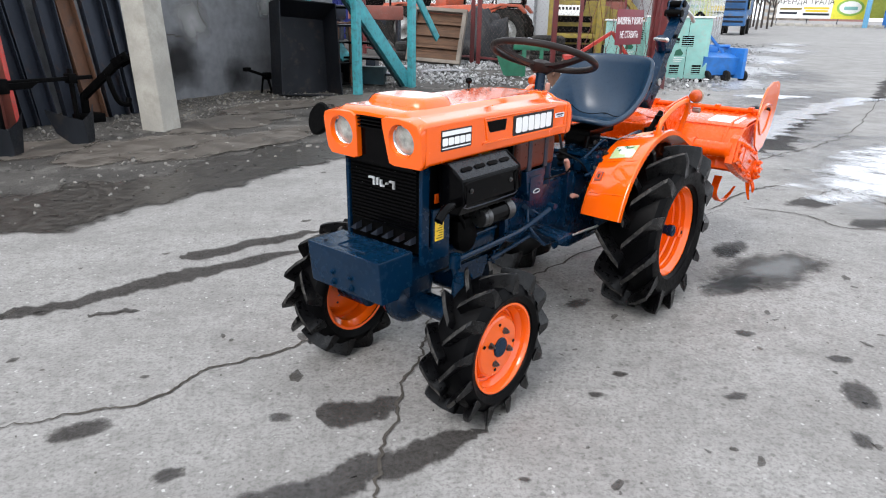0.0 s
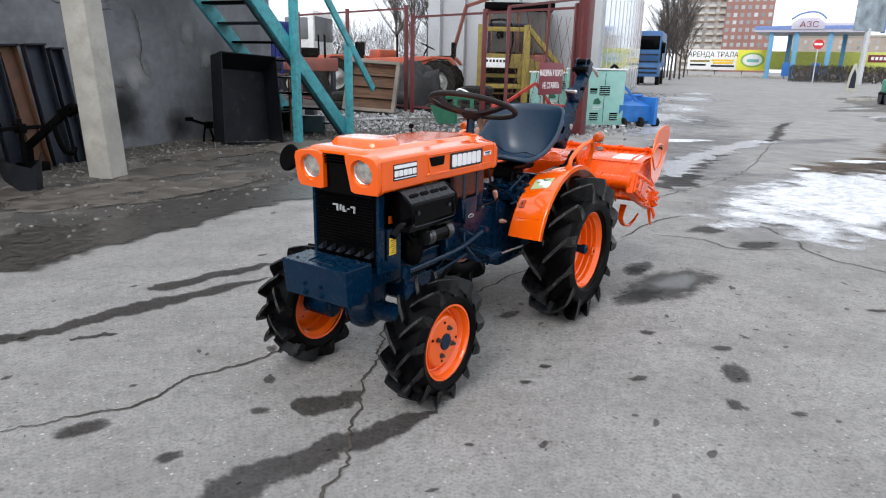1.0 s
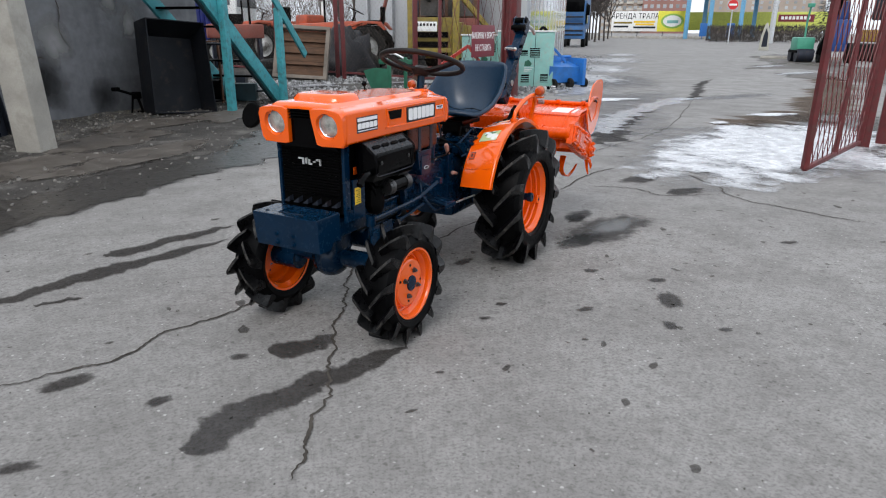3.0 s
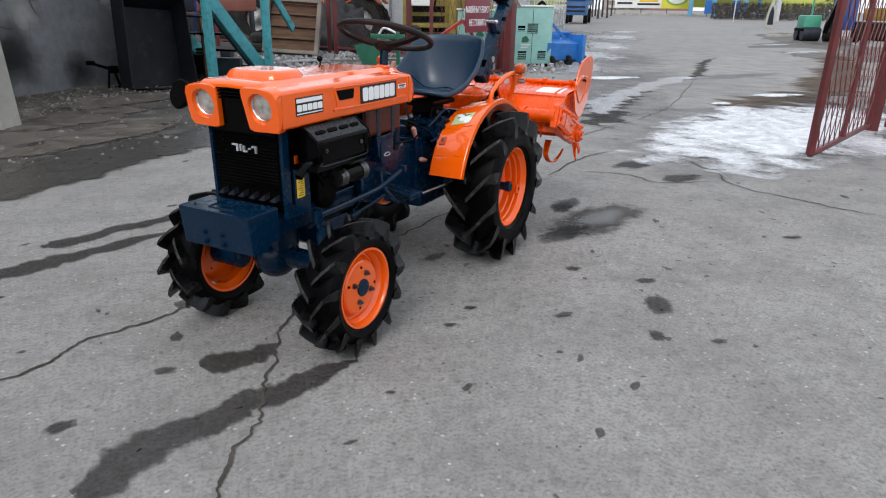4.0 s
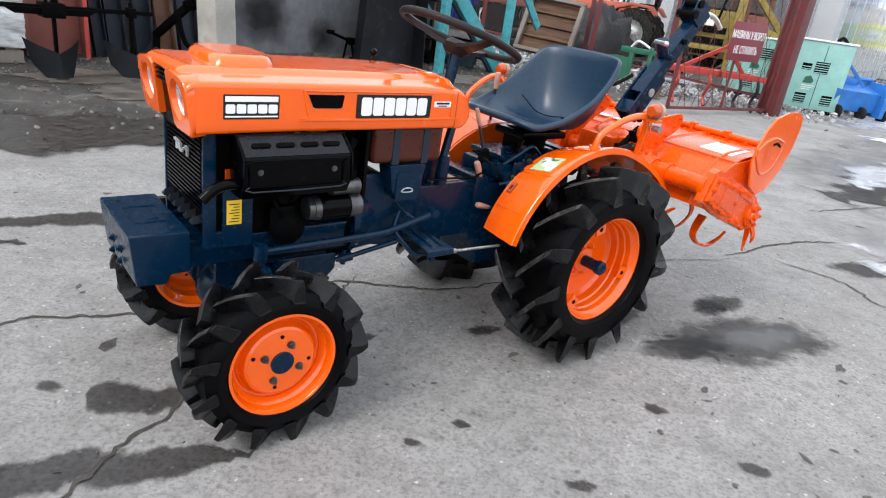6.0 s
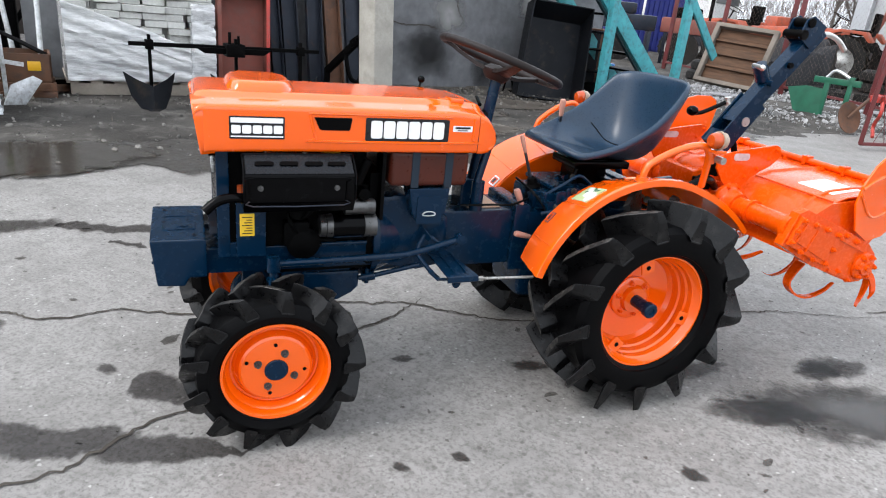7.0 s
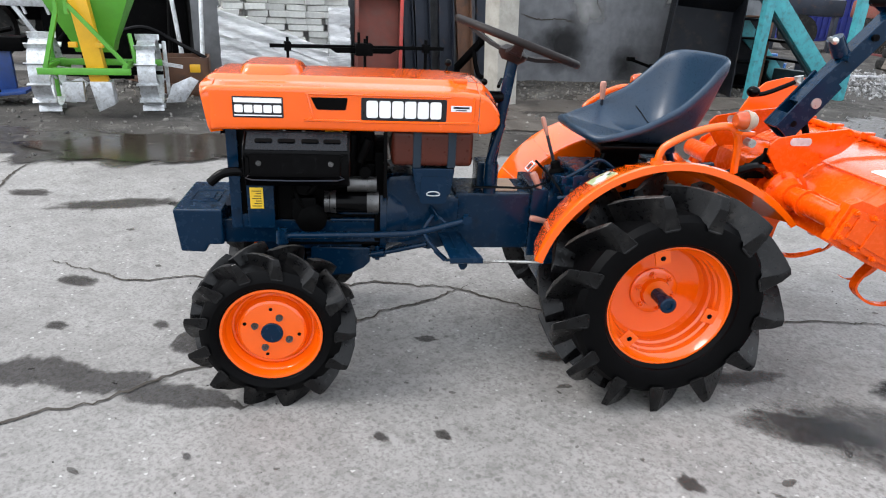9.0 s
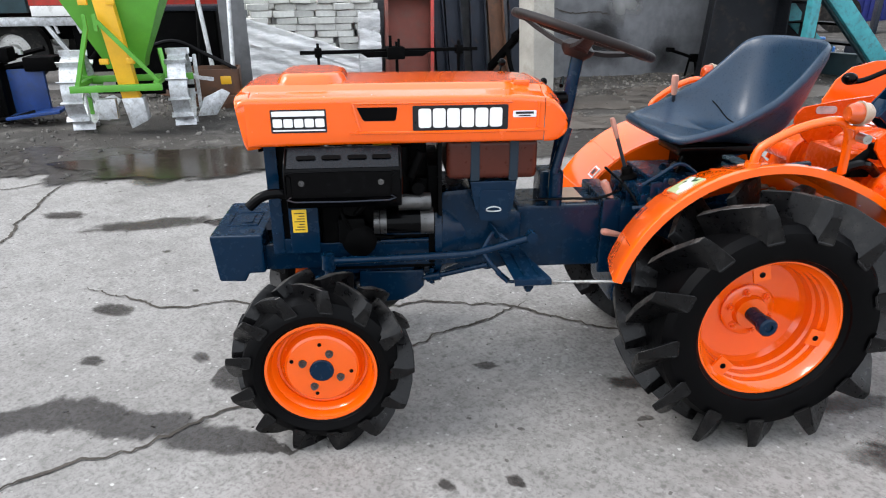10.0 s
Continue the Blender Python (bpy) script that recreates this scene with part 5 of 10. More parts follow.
# nose: two lamp surrounds, black centre, black grille below
SLANT = Matrix.Translation((1.366, 0, 0.9)) @ Matrix.Rotation(radians(8), 4, "Y") @ Matrix.Translation((-1.366, 0, -0.9))
for sd in (1, -1):
    out = [(0.2025, 0.930), (0.2035, 0.86), (0.2005, 0.813), (0.195, 0.806), (0.074, 0.803), (0.066, 0.81), (0.052, 0.93), (0.055, 0.950), (0.12, 0.952), (0.18, 0.945), (0.195, 0.938)]
    bm = B()
    k = 28
    c = Vector((0.126, 0.884))
    outer = []
    for i in range(k):  # ring of points on the outline, met from the lamp's centre
        a = i * math.tau / k
        d = Vector((math.cos(a), math.sin(a)))
        best = None
        for p, q in zip(out, out[1:] + out[:1]):
            p, e = Vector(p), Vector(q) - Vector(p)
            den = d.x * e.y - d.y * e.x
            if abs(den) > 1e-9:
                t = ((p - c).x * e.y - (p - c).y * e.x) / den
                u2 = ((p - c).x * d.y - (p - c).y * d.x) / den
                if t > 0 and -1e-6 <= u2 <= 1.000001:
                    best = t if best is None else min(best, t)
        outer.append(c + d * best)
    hole = [c + Vector((math.cos(i * math.tau / k), math.sin(i * math.tau / k))) * 0.05 for i in range(k)]
    hole2 = [c + Vector((math.cos(i * math.tau / k), math.sin(i * math.tau / k))) * 0.0435 for i in range(k)]
    loft(bm, [[(1.335, sd * p.x, p.y) for p in outer], [(1.368, sd * p.x, p.y) for p in outer], [(1.372, sd * (p.x * 0.96 + c.x * 0.04), p.y * 0.96 + c.y * 0.04) for p in outer],
              [(1.372, sd * p.x, p.y) for p in hole], [(1.352, sd * p.x, p.y) for p in hole2]], caps=False)
    bm.transform(SLANT)
    sur = part("lamp_surround", bm, ORANGE, tractor, "orange headlamp surround")
    bm = B()
    mm = SLANT @ pose(1.35, sd * 0.126, 0.884, 0, 90, 0)
    lathe(bm, [(0.046, -0.02), (0.046, 0.006), (0.0435, 0.009), (0.041, 0.006), (0.041, 0.0)], 32, mm)
    lamp = part("headlight", bm, CHROME, tractor, "round glass headlight with chrome rim")
    bm = B()
    lathe(bm, [(0.0415, -0.012), (0.0415, 0.002), (0.036, 0.007), (0.02, 0.0105), (0, 0.0115)], 32, mm)
    part("lens", bm, LENS, lamp)
bm = B()
prism(bm, [(0.058, 0.948), (0.07, 0.802), (0.14, 0.8), (0.15, 0.79), (-0.15, 0.79), (-0.14, 0.8), (-0.07, 0.802), (-0.058, 0.948)], 1.33, 1.353, "x", 0.0, SLANT)
part("nose_panel", bm, BLACK, tractor, "black panel between the headlights")
for k in range(4):
    bm = B()
    z = 0.905 + 0.011 * k
    box(bm, 1.353, 1.366, -0.055, 0.055, z, z + 0.005, 0.0015, SLANT)
    part("slat", bm, BLACK, tractor)
bm = B()
box(bm, 1.19, 1.315, -0.15, 0.15, 0.53, 0.815, 0.006)
grille = part("grille", bm, BLACK_MATT, tractor, "deep black radiator grille")
for k in range(17):
    bm = B()
    z = 0.60 + 0.0115 * k
    box(bm, 1.315, 1.321, -0.142, 0.142, z, z + 0.005)
    part("slat", bm, BLACK, grille)
for k in range(6):
    bm = B()
    y = -0.12 + 0.048 * k
    loft(bm, [[(1.316, y - 0.017, 0.566), (1.316, y + 0.017, 0.566), (1.316, y + 0.017, 0.59)], [(1.342, y - 0.012, 0.564), (1.342, y + 0.016, 0.564), (1.34, y + 0.016, 0.585)]])
    part("louvre", bm, DARKSTEEL, grille)
bm = B()
for k, (a, b, z0, z1) in enumerate(((-0.055, -0.032, 0.742, 0.748), (-0.036, -0.028, 0.722, 0.746), (-0.02, -0.012, 0.725, 0.748), (-0.006, 0.002, 0.722, 0.744), (0.002, 0.012, 0.722, 0.729), (0.018, 0.028, 0.732, 0.738), (0.034, 0.056, 0.74, 0.747), (0.048, 0.056, 0.722, 0.742))):
    box(bm, 1.321, 1.328, a, b, z0, z1, 0.0015)
part("badge", bm, GALV, grille, "silver script badge")
for sd in (1, -1):
    bm = B()
    box(bm, 1.288, 1.322, sd * 0.152, sd * 0.166, 0.50, 0.818, 0.004)
    box(bm, 1.19, 1.272, sd * 0.152, sd * 0.166, 0.50, 0.668, 0.004)
    box(bm, 1.268, 1.292, sd * 0.152, sd * 0.163, 0.50, 0.545, 0.004)
    rad = part("radiator_frame", bm, NAVY, tractor, "navy radiator side plate")
    bm = B()
    hexbolt(bm, (1.305, sd * 0.166, 0.79), (0, sd, 0), 0.009, 0.008)
    part("bolt", bm, NAVY, rad)
    bm = B()
    hexbolt(bm, (1.305, sd * 0.166, 0.56), (0, sd, 0), 0.007, 0.006)
    part("bolt", bm, NAVY, rad)
    bm = B()
    box(bm, 1.222, 1.262, sd * 0.166, sd * 0.1675, 0.565, 0.632)
    lab = part("decal", bm, YELLOW, rad, "yellow warning label")
    for k in range(7):
        bm = B()
        box(bm, 1.228, 1.256 - 0.006 * (k % 3), sd * 0.1675, sd * 0.1682, 0.572 + 0.008 * k, 0.5745 + 0.008 * k)
        part("print_bar", bm, LABEL_BLACK, lab)
    bm = B()
    box(bm, 1.232, 1.268, sd * 0.166, sd * 0.171, 0.688, 0.718, 0.002)
    part("reflector", bm, AMBER, rad, "amber reflector")

# front weight and frame
bm = B()
prism(bm, [(1.352, 0.556), (1.500, 0.556), (1.486, 0.418), (1.412, 0.414), (1.40, 0.44), (1.352, 0.44)], -0.158, 0.158, "y", 0.008)
weight = part("front_weight", bm, NAVY, tractor, "navy cast front weight box")
bm = B()
tube(bm, [(1.38, -0.05, 0.557), (1.38, 0.07, 0.557), (1.465, 0.07, 0.557), (1.465, -0.05, 0.557), (1.38, -0.05, 0.557)], 0.0025, 5, 1)
tube(bm, [(1.40, -0.03, 0.557), (1.40, 0.045, 0.557), (1.43, 0.045, 0.557)], 0.0025, 5, 1)
part("embossing", bm, NAVY, weight)
for y, z in ((-0.05, 0.475), (0.03, 0.475), (-0.05, 0.44), (0.03, 0.44), ):
    bm = B()
    hexbolt(bm, (1.491, y, z), (1, 0, 0), 0.009, 0.008)
    part("bolt", bm, NAVY, weight)
for x, y in ((1.465, -0.11), (1.385, 0.12)):
    bm = B()
    hexbolt(bm, (x, y, 0.555), (0, 0, 1), 0.006, 0.004)
    part("bolt", bm, DARKSTEEL, weight)
for sd in (1, -1):
    bm = B()
    box(bm, 0.80, 1.36, sd * 0.095, sd * 0.125, 0.436, 0.514, 0.005)
    part("frame_rail", bm, NAVY, tractor)
bm = B()
box(bm, 1.16, 1.36, -0.10, 0.10, 0.43, 0.50, 0.006)
part("frame_cross", bm, NAVY, tractor)

# engine
bm = B()
box(bm, 0.86, 1.19, -0.115, 0.115, 0.42, 0.70, 0.012)
box(bm, 0.88, 1.16, -0.09, 0.09, 0.69, 0.80, 0.012)
box(bm, 0.84, 0.88, -0.13, 0.13, 0.44, 0.74, 0.006)
engine = part("engine", bm, BLACK_MATT, tractor, "grimy black engine block")
bm = B()
box(bm, 0.92, 1.14, -0.10, 0.10, 0.40, 0.435, 0.012)
part("oil_pan", bm, NAVY, engine)
bm = B()
rod(bm, (0.90, 0.165, 0.588), (1.02, 0.165, 0.588), 0.034, seg=22)
part("starter_body", bm, BLACK, engine)
bm = B()
rod(bm, (1.0, 0.165, 0.588), (1.036, 0.165, 0.588), 0.036, 0.032, seg=22)
rod(bm, (0.868, 0.165, 0.588), (0.905, 0.165, 0.588), 0.037, seg=22)
rod(bm, (0.875, 0.17, 0.648), (0.965, 0.17, 0.648), 0.024, seg=18)
part("starter", bm, DULL, engine, "bare metal starter motor")
bm = B()
rod(bm, (0.91, 0.19, 0.69), (0.91, 0.15, 0.69), 0.018)
rod(bm, (0.93, 0.17, 0.72), (0.90, 0.17, 0.79), 0.014)
rod(bm, (0.95, 0.14, 0.66), (0.95, 0.14, 0.80), 0.02)
tube(bm, [(1.10, 0.12, 0.6), (1.08, 0.17, 0.62), (1.05, 0.17, 0.66), (1.03, 0.13, 0.7)], 0.007)
tube(bm, [(1.13, 0.12, 0.66), (1.12, 0.16, 0.60), (1.08, 0.15, 0.55), (0.98, 0.14, 0.53)], 0.006)
box(bm, 1.06, 1.14, 0.11, 0.16, 0.52, 0.60, 0.015)
rod(bm, (1.1, 0.11, 0.63), (1.1, 0.165, 0.63), 0.022)
part("engine_fitting", bm, BLACK_MATT, engine)
bm = B()
lathe(bm, [(0.0, 0.0), (0.045, 0.002), (0.05, 0.012), (0.05, 0.04), (0.03, 0.05), (0, 0.05)], 24, pose(1.08, 0.115, 0.53) @ SIDE)
part("pulley_cover", bm, BLACK_MATT, engine)
bm = B()
rod(bm, (1.02, 0.125, 0.515), (0.88, 0.125, 0.515), 0.008)
box(bm, 0.87, 1.0, 0.12, 0.132, 0.535, 0.552, 0.002)
part("engine_bracket", bm, NAVY, engine)

# black muffler guard with slotted shoulder
bm = B()
prism(bm, [(0.16, 0.808), (0.205, 0.812), (0.262, 0.77), (0.268, 0.70), (0.25, 0.662), (0.18, 0.658)], 0.956, 1.258, "x", 0.006)
muf = part("muffler_guard", bm, BLACK, tractor, "black pressed-steel muffler guard")
# thin plate on the chamfer, its dark grey painted in for reflected sky
bm = B()
loft(bm, [[(x, 0.207, 0.8125), (x, 0.2605, 0.7735), (x, 0.259, 0.7715), (x, 0.2055, 0.8105)] for x in (0.963, 1.251)])
part("shoulder", bm, SKYLIT_BLACK, muf, "slotted shoulder, coloured paler for the sky's reflection")
for k in range(4):
    t = (0.985, 1.048, 1.115, 1.18)[k]
    p0, p1 = Vector((0, 0.222, 0.803)), Vector((0, 0.247, 0.7845))
    bm = B()
    mid = (p0 + p1) / 2
    nrm = Vector((0, 0.042, 0.057)).normalized()
    mm = Matrix.Translation((t + 0.022, mid.y, mid.z)) @ nrm.to_track_quat("Z", "X").to_matrix().to_4x4()
    prism(bm, rounded(0.013, 0.05, 0.006), -0.002, 0.0028, "z", 0.0, mm)
    part("slot", bm, BLACK_MATT, muf)
bm = B()
tube(bm, [(0.985, 0.269, 0.70), (0.99, 0.2695, 0.686), (1.235, 0.2695, 0.686), (1.243, 0.269, 0.70)], 0.0022, 6, 2)
part("edge_bead", bm, DARKSTEEL, muf)
bm = B()
tube(bm, [(0.985, 0.2695, 0.70), (0.982, 0.2705, 0.75), (0.985, 0.2675, 0.764), (1.235, 0.2675, 0.764), (1.243, 0.2705, 0.75), (1.243, 0.2695, 0.70)], 0.0022, 6, 2)
part("edge_bead", bm, BLACK, muf)
bm = B()
tube(bm, [(0.957, 0.205, 0.8135), (0.957, 0.2625, 0.772), (0.957, 0.2685, 0.70)], 0.003, 6, 2)
tube(bm, [(1.257, 0.205, 0.8135), (1.257, 0.2625, 0.772), (1.257, 0.2685, 0.70)], 0.003, 6, 2)
tube(bm, [(0.957, 0.205, 0.8135), (1.257, 0.205, 0.8135)], 0.003, 6, 1)
part("edge_roll", bm, BLACK, muf)
for x in (1.01, 1.215):
    bm = B()
    hexbolt(bm, (x, 0.2665, 0.735), (0, 1, 0), 0.006, 0.004)
    part("bolt", bm, DULL, muf)
bm = B()
rod(bm, (1.09, 0.2, 0.81), (1.09, 0.2, 0.818), 0.006)
part("bolt", bm, DULL, muf)
bm = B()
box(bm, 0.98, 1.03, 0.12, 0.16, 0.80, 0.823, 0.003)
part("heat_shield", bm, YELLOW_PAINT, muf, "yellowed bracket")
bm = B()
tube(bm, [(1.25, 0.24, 0.700), (1.29, 0.25, 0.705), (1.325, 0.255, 0.697), (1.356, 0.258, 0.672)], 0.0135, 14, 5)
part("exhaust_pipe", bm, BLACK, tractor, "black bent exhaust pipe", angle=60)

# fuel tank
bm = B()
box(bm, 0.575, 0.83, -0.17, 0.17, 0.705, 0.82, 0.02, seg=3)
tank = part("fuel_tank", bm, TANK, tractor, "brown translucent plastic fuel tank")
for x in (0.630, 0.738):
    bm = B()
    box(bm, x, x + 0.026, -0.173, 0.173, 0.702, 0.822, 0.004)
    part("strap", bm, STRAP, tank, "dark blue metal strap")
bm = B()
box(bm, 0.842, 0.854, 0.10, 0.165, 0.60, 0.82, 0.003)
part("support_plate", bm, BLACK, tractor)

# clutch housing, gearbox, rear axle
bm = B()
prism(bm, [(0.86, 0.44), (0.86, 0.62), (0.84, 0.66), (0.76, 0.665), (0.66, 0.60), (0.60, 0.59), (0.60, 0.42), (0.7, 0.40)], -0.115, 0.115, "y", 0.03)
rod(bm, (0.862, 0, 0.515), (0.842, 0, 0.515), 0.155, seg=32)
rod(bm, (0.842, 0, 0.515), (0.742, 0, 0.51), 0.148, 0.105, seg=32)
part("clutch_housing", bm, NAVY, tractor, "navy cast clutch housing", angle=50)
bm = B()
box(bm, 0.34, 0.615, -0.095, 0.095, 0.40, 0.60, 0.014)
box(bm, 0.30, 0.36, -0.115, 0.115, 0.38, 0.62, 0.01)
gear = part("gearbox", bm, NAVY, tractor, "navy gearbox casing")
bm = B()
box(bm, 0.40, 0.52, -0.07, 0.07, 0.60, 0.604)
part("decal", bm, mat("faded_label", (0.45, 0.3, 0.2), 0.5, var=0.2), gear, "faded instruction label")
bm = B()
prism(bm, [(0.765, 0.70), (0.63, 0.70), (0.64, 0.62), (0.66, 0.585), (0.73, 0.585), (0.75, 0.62)], 0.10, 0.168, "y", 0.006)
tb = part("tool_box", bm, NAVY, tractor, "navy side box under the tank")
bm = B()
prism(bm, rounded(0.085, 0.09, 0.01, cx=0.695, cy=0.63), 0.168, 0.172, "y", 0.002)
part("cover", bm, NAVY, tb)
bm = B()
tube(bm, [(0.697 + 0.021 * math.cos(a), 0.175, 0.617 + (0.010 if math.sin(a) > 0 else 0.004) * math.sin(a)) for a in [math.tau * k / 16 for k in range(17)]], 0.0022, 6, 1)
part("emblem", bm, GALV, tb, "small oval silver loop")
bm = B()
box(bm, -0.14, 0.31, -0.115, 0.115, 0.27, 0.60, 0.03)
box(bm, 0.02, 0.28, -0.08, 0.08, 0.58, 0.66, 0.02)
rod(bm, (0, -0.33, 0.358), (0, 0.33, 0.358), 0.05, seg=18)
rod(bm, (0, 0.1, 0.358), (0, 0.2, 0.358), 0.085, 0.06, seg=18)
rod(bm, (0, -0.1, 0.358), (0, -0.2, 0.358), 0.085, 0.06, seg=18)
part("rear_axle", bm, NAVY, tractor, "navy rear axle and gear housing", angle=45)
bm = B()
for k in range(40):
    a, b = random.uniform(0.08, 0.25), random.uniform(-0.04, 0.16)
    z = random.uniform(0.57, 0.67)
    if k % 2:
        rod(bm, (a, b, z), (a + random.uniform(-0.05, 0.05), b + random.uniform(0.0, 0.05), z + random.uniform(-0.02, 0.03)), random.uniform(0.008, 0.02), seg=8)
    else:
        box(bm, a - 0.025, a + 0.02, b - 0.02, b + 0.015, z - 0.02, z + 0.012, 0.003)
box(bm, 0.05, 0.26, 0.115, 0.15, 0.62, 0.645, 0.004)
box(bm, -0.05, 0.22, -0.1, 0.1, 0.665, 0.68, 0.004)
part("gear_linkage", bm, NAVY, tractor, "navy levers and linkage housing")
bm = B()
for k in range(5):
    x = 0.08 + 0.035 * k
    prism(bm, rounded(0.05, 0.05, 0.012, cx=x, cy=0.66 + 0.012 * (k % 2)), 0.165 + 0.004 * (k % 2), 0.177 + 0.004 * (k % 2), "y", 0.002)
    rod(bm, (x, 0.16, 0.66), (x, 0.195, 0.66), 0.009, seg=6)
tube(bm, [(0.05, 0.18, 0.62), (0.14, 0.19, 0.60), (0.22, 0.18, 0.62), (0.28, 0.15, 0.60)], 0.007, 8, 4)
tube(bm, [(0.10, 0.15, 0.70), (0.16, 0.16, 0.735), (0.20, 0.14, 0.70), (0.25, 0.12, 0.66)], 0.006, 8, 4)
part("lever_quadrant", bm, NAVY, tractor, "navy control levers and pivots")
for x, y, z in ((0.07, 0.185, 0.70), (0.13, 0.19, 0.64), (0.19, 0.185, 0.69), (0.24, 0.17, 0.63), (0.16, 0.12, 0.72)):
    bm = B()
    hexbolt(bm, (x, y, z), (0, 1, 0), 0.008, 0.012)
    part("pivot_bolt", bm, DULL, tractor)
bm = B()
tube(bm, [(0.56, 0.1, 0.62), (0.46, 0.13, 0.63), (0.38, 0.12, 0.625), (0.31, 0.1, 0.64)], 0.004)
tube(bm, [(0.34, 0.05, 0.7), (0.30, 0.13, 0.66), (0.26, 0.16, 0.60)], 0.004)
part("cable", bm, BLACK, tractor, "black control cable")

# front axle
bm = B()
rod(bm, (1.188, -0.27, 0.30), (1.188, 0.27, 0.30), 0.04, seg=16)
ball(bm, (1.188, -0.02, 0.30), 0.095, (1, 0.85, 0.95), 18, 12)
box(bm, 1.13, 1.25, -0.05, 0.05, 0.33, 0.44, 0.012)
for sd in (1, -1):
    rod(bm, (1.188, sd * 0.225, 0.25), (1.188, sd * 0.225, 0.43), 0.043, 0.036, seg=16)
    rod(bm, (1.188, sd * 0.2, 0.256), (1.188, sd * 0.33, 0.256), 0.05, seg=16)
    rod(bm, (1.188, sd * 0.225, 0.43), (1.188, sd * 0.225, 0.445), 0.03, seg=10)
part("front_axle", bm, NAVY, tractor, "navy front drive axle", angle=45)
bm = B()
rod(bm, (1.11, 0.0, 0.345), (0.60, 0, 0.405), 0.022)
part("drive_shaft", bm, NAVY, tractor)
bm = B()
prism(bm, [(1.09, 0.415), (0.892, 0.412), (0.892, 0.356), (0.915, 0.335), (0.96, 0.312), (1.06, 0.306), (1.09, 0.33)], -0.1, 0.112, 'y', 0.012)
part("oil_sump", bm, NAVY, tractor, "navy oil sump under the engine")
bm = B()
tube(bm, [(1.165, 0.175, 0.478), (1.0, 0.17, 0.478), (0.80, 0.165, 0.48), (0.72, 0.165, 0.490), (0.585, 0.18, 0.532)], 0.0115, 12, 4)
rod(bm, (0.585, 0.165, 0.535), (0.585, 0.195, 0.535), 0.016, seg=12)
rod(bm, (1.17, 0.175, 0.455), (1.17, 0.175, 0.50), 0.02)
rod(bm, (1.17, 0.19, 0.40), (1.17, 0.175, 0.46), 0.012)
part("drag_link", bm, NAVY, tractor, "navy steering drag link")
bm = B()
tube(bm, [(0.895, 0.11, 0.385), (0.84, 0.125, 0.40), (0.76, 0.15, 0.428), (0.71, 0.165, 0.445)], 0.008, 10, 3)
rod(bm, (0.885, 0.112, 0.387), (0.845, 0.123, 0.398), 0.015)
rod(bm, (0.87, 0.115, 0.37), (0.87, 0.115, 0.42), 0.008)
part("brake_rod", bm, NAVY, tractor)
bm = B()
rod(bm, (0.56, 0.225, 0.41), (0.34, 0.26, 0.418), 0.005)
rod(bm, (0.545, 0.227, 0.41), (0.51, 0.232, 0.411), 0.009, seg=6)
part("clutch_rod", bm, STEEL, tractor)

# foot steps and pedals
for sd in (1, -1):
    bm = B()
    slope = ((0.105, 0.470), (0.16, 0.456), (0.245, 0.434), (0.252, 0.430), (0.254, 0.414))
    under = [(y - 0.005, z - 0.004) for y, z in slope]
    loft(bm, [[(xa + (xb - xa) * k, sd * y, z) for (y, z), (xa, xb) in zip(list(slope) + under[::-1], list(edges) + list(edges)[::-1])] for edges in (((0.675, 0.605), (0.66, 0.58), (0.645, 0.54), (0.643, 0.537), (0.642, 0.536)),) for k in (0, 0.06, 0.5, 0.94, 1)])
    step = part("foot_step", bm, NAVY, tractor, "sloping navy steel foot plate with a folded lip")
    for x in (0.615, 0.575):
        bm = B()
        beam(bm, (x + 0.02, sd * 0.13, 0.468), (x, sd * 0.235, 0.4405), 0.004, 0.004, bevel=0.001)
        part("tread_cleat", bm, NAVY, step)
    bm = B()
    prism(bm, [(0.612, 0.428), (0.575, 0.428), (0.579, 0.385), (0.588, 0.373), (0.600, 0.373), (0.608, 0.385)], sd * 0.205, sd * 0.213, "y", 0.002)
    rod(bm, (0.594, sd * 0.2, 0.388), (0.594, sd * 0.22, 0.388), 0.009, seg=10)
    rod(bm, (0.63, sd * 0.09, 0.452), (0.6, sd * 0.21, 0.42), 0.011)
    part("step_bracket", bm, NAVY, step)
    bm = B()
    tube(bm, [(0.69, sd * 0.12, 0.545), (0.67, sd * 0.15, 0.53), (0.64, sd * 0.165, 0.51), (0.62, sd * 0.165, 0.50)], 0.006, 8, 4)
    beam(bm, (0.70, sd * 0.12, 0.555), (0.675, sd * 0.15, 0.523), 0.006, 0.02, bevel=0.002)
    part("pedal", bm, NAVY, tractor, "navy steel pedal arm")
    bm = B()
    tube(bm, [(0.69, sd * 0.135, 0.535), (0.72, sd * 0.16, 0.495), (0.71, sd * 0.175, 0.465), (0.67, sd * 0.19, 0.42), (0.655, sd * 0.195, 0.405)], 0.0075, 8, 4)
    beam(bm, (0.685, sd * 0.185, 0.432), (0.65, sd * 0.197, 0.402), 0.018, 0.012, bevel=0.003)
    rod(bm, (0.65, sd * 0.197, 0.402), (0.55, sd * 0.225, 0.408), 0.005)
    part("pedal_link", bm, NAVY, tractor)

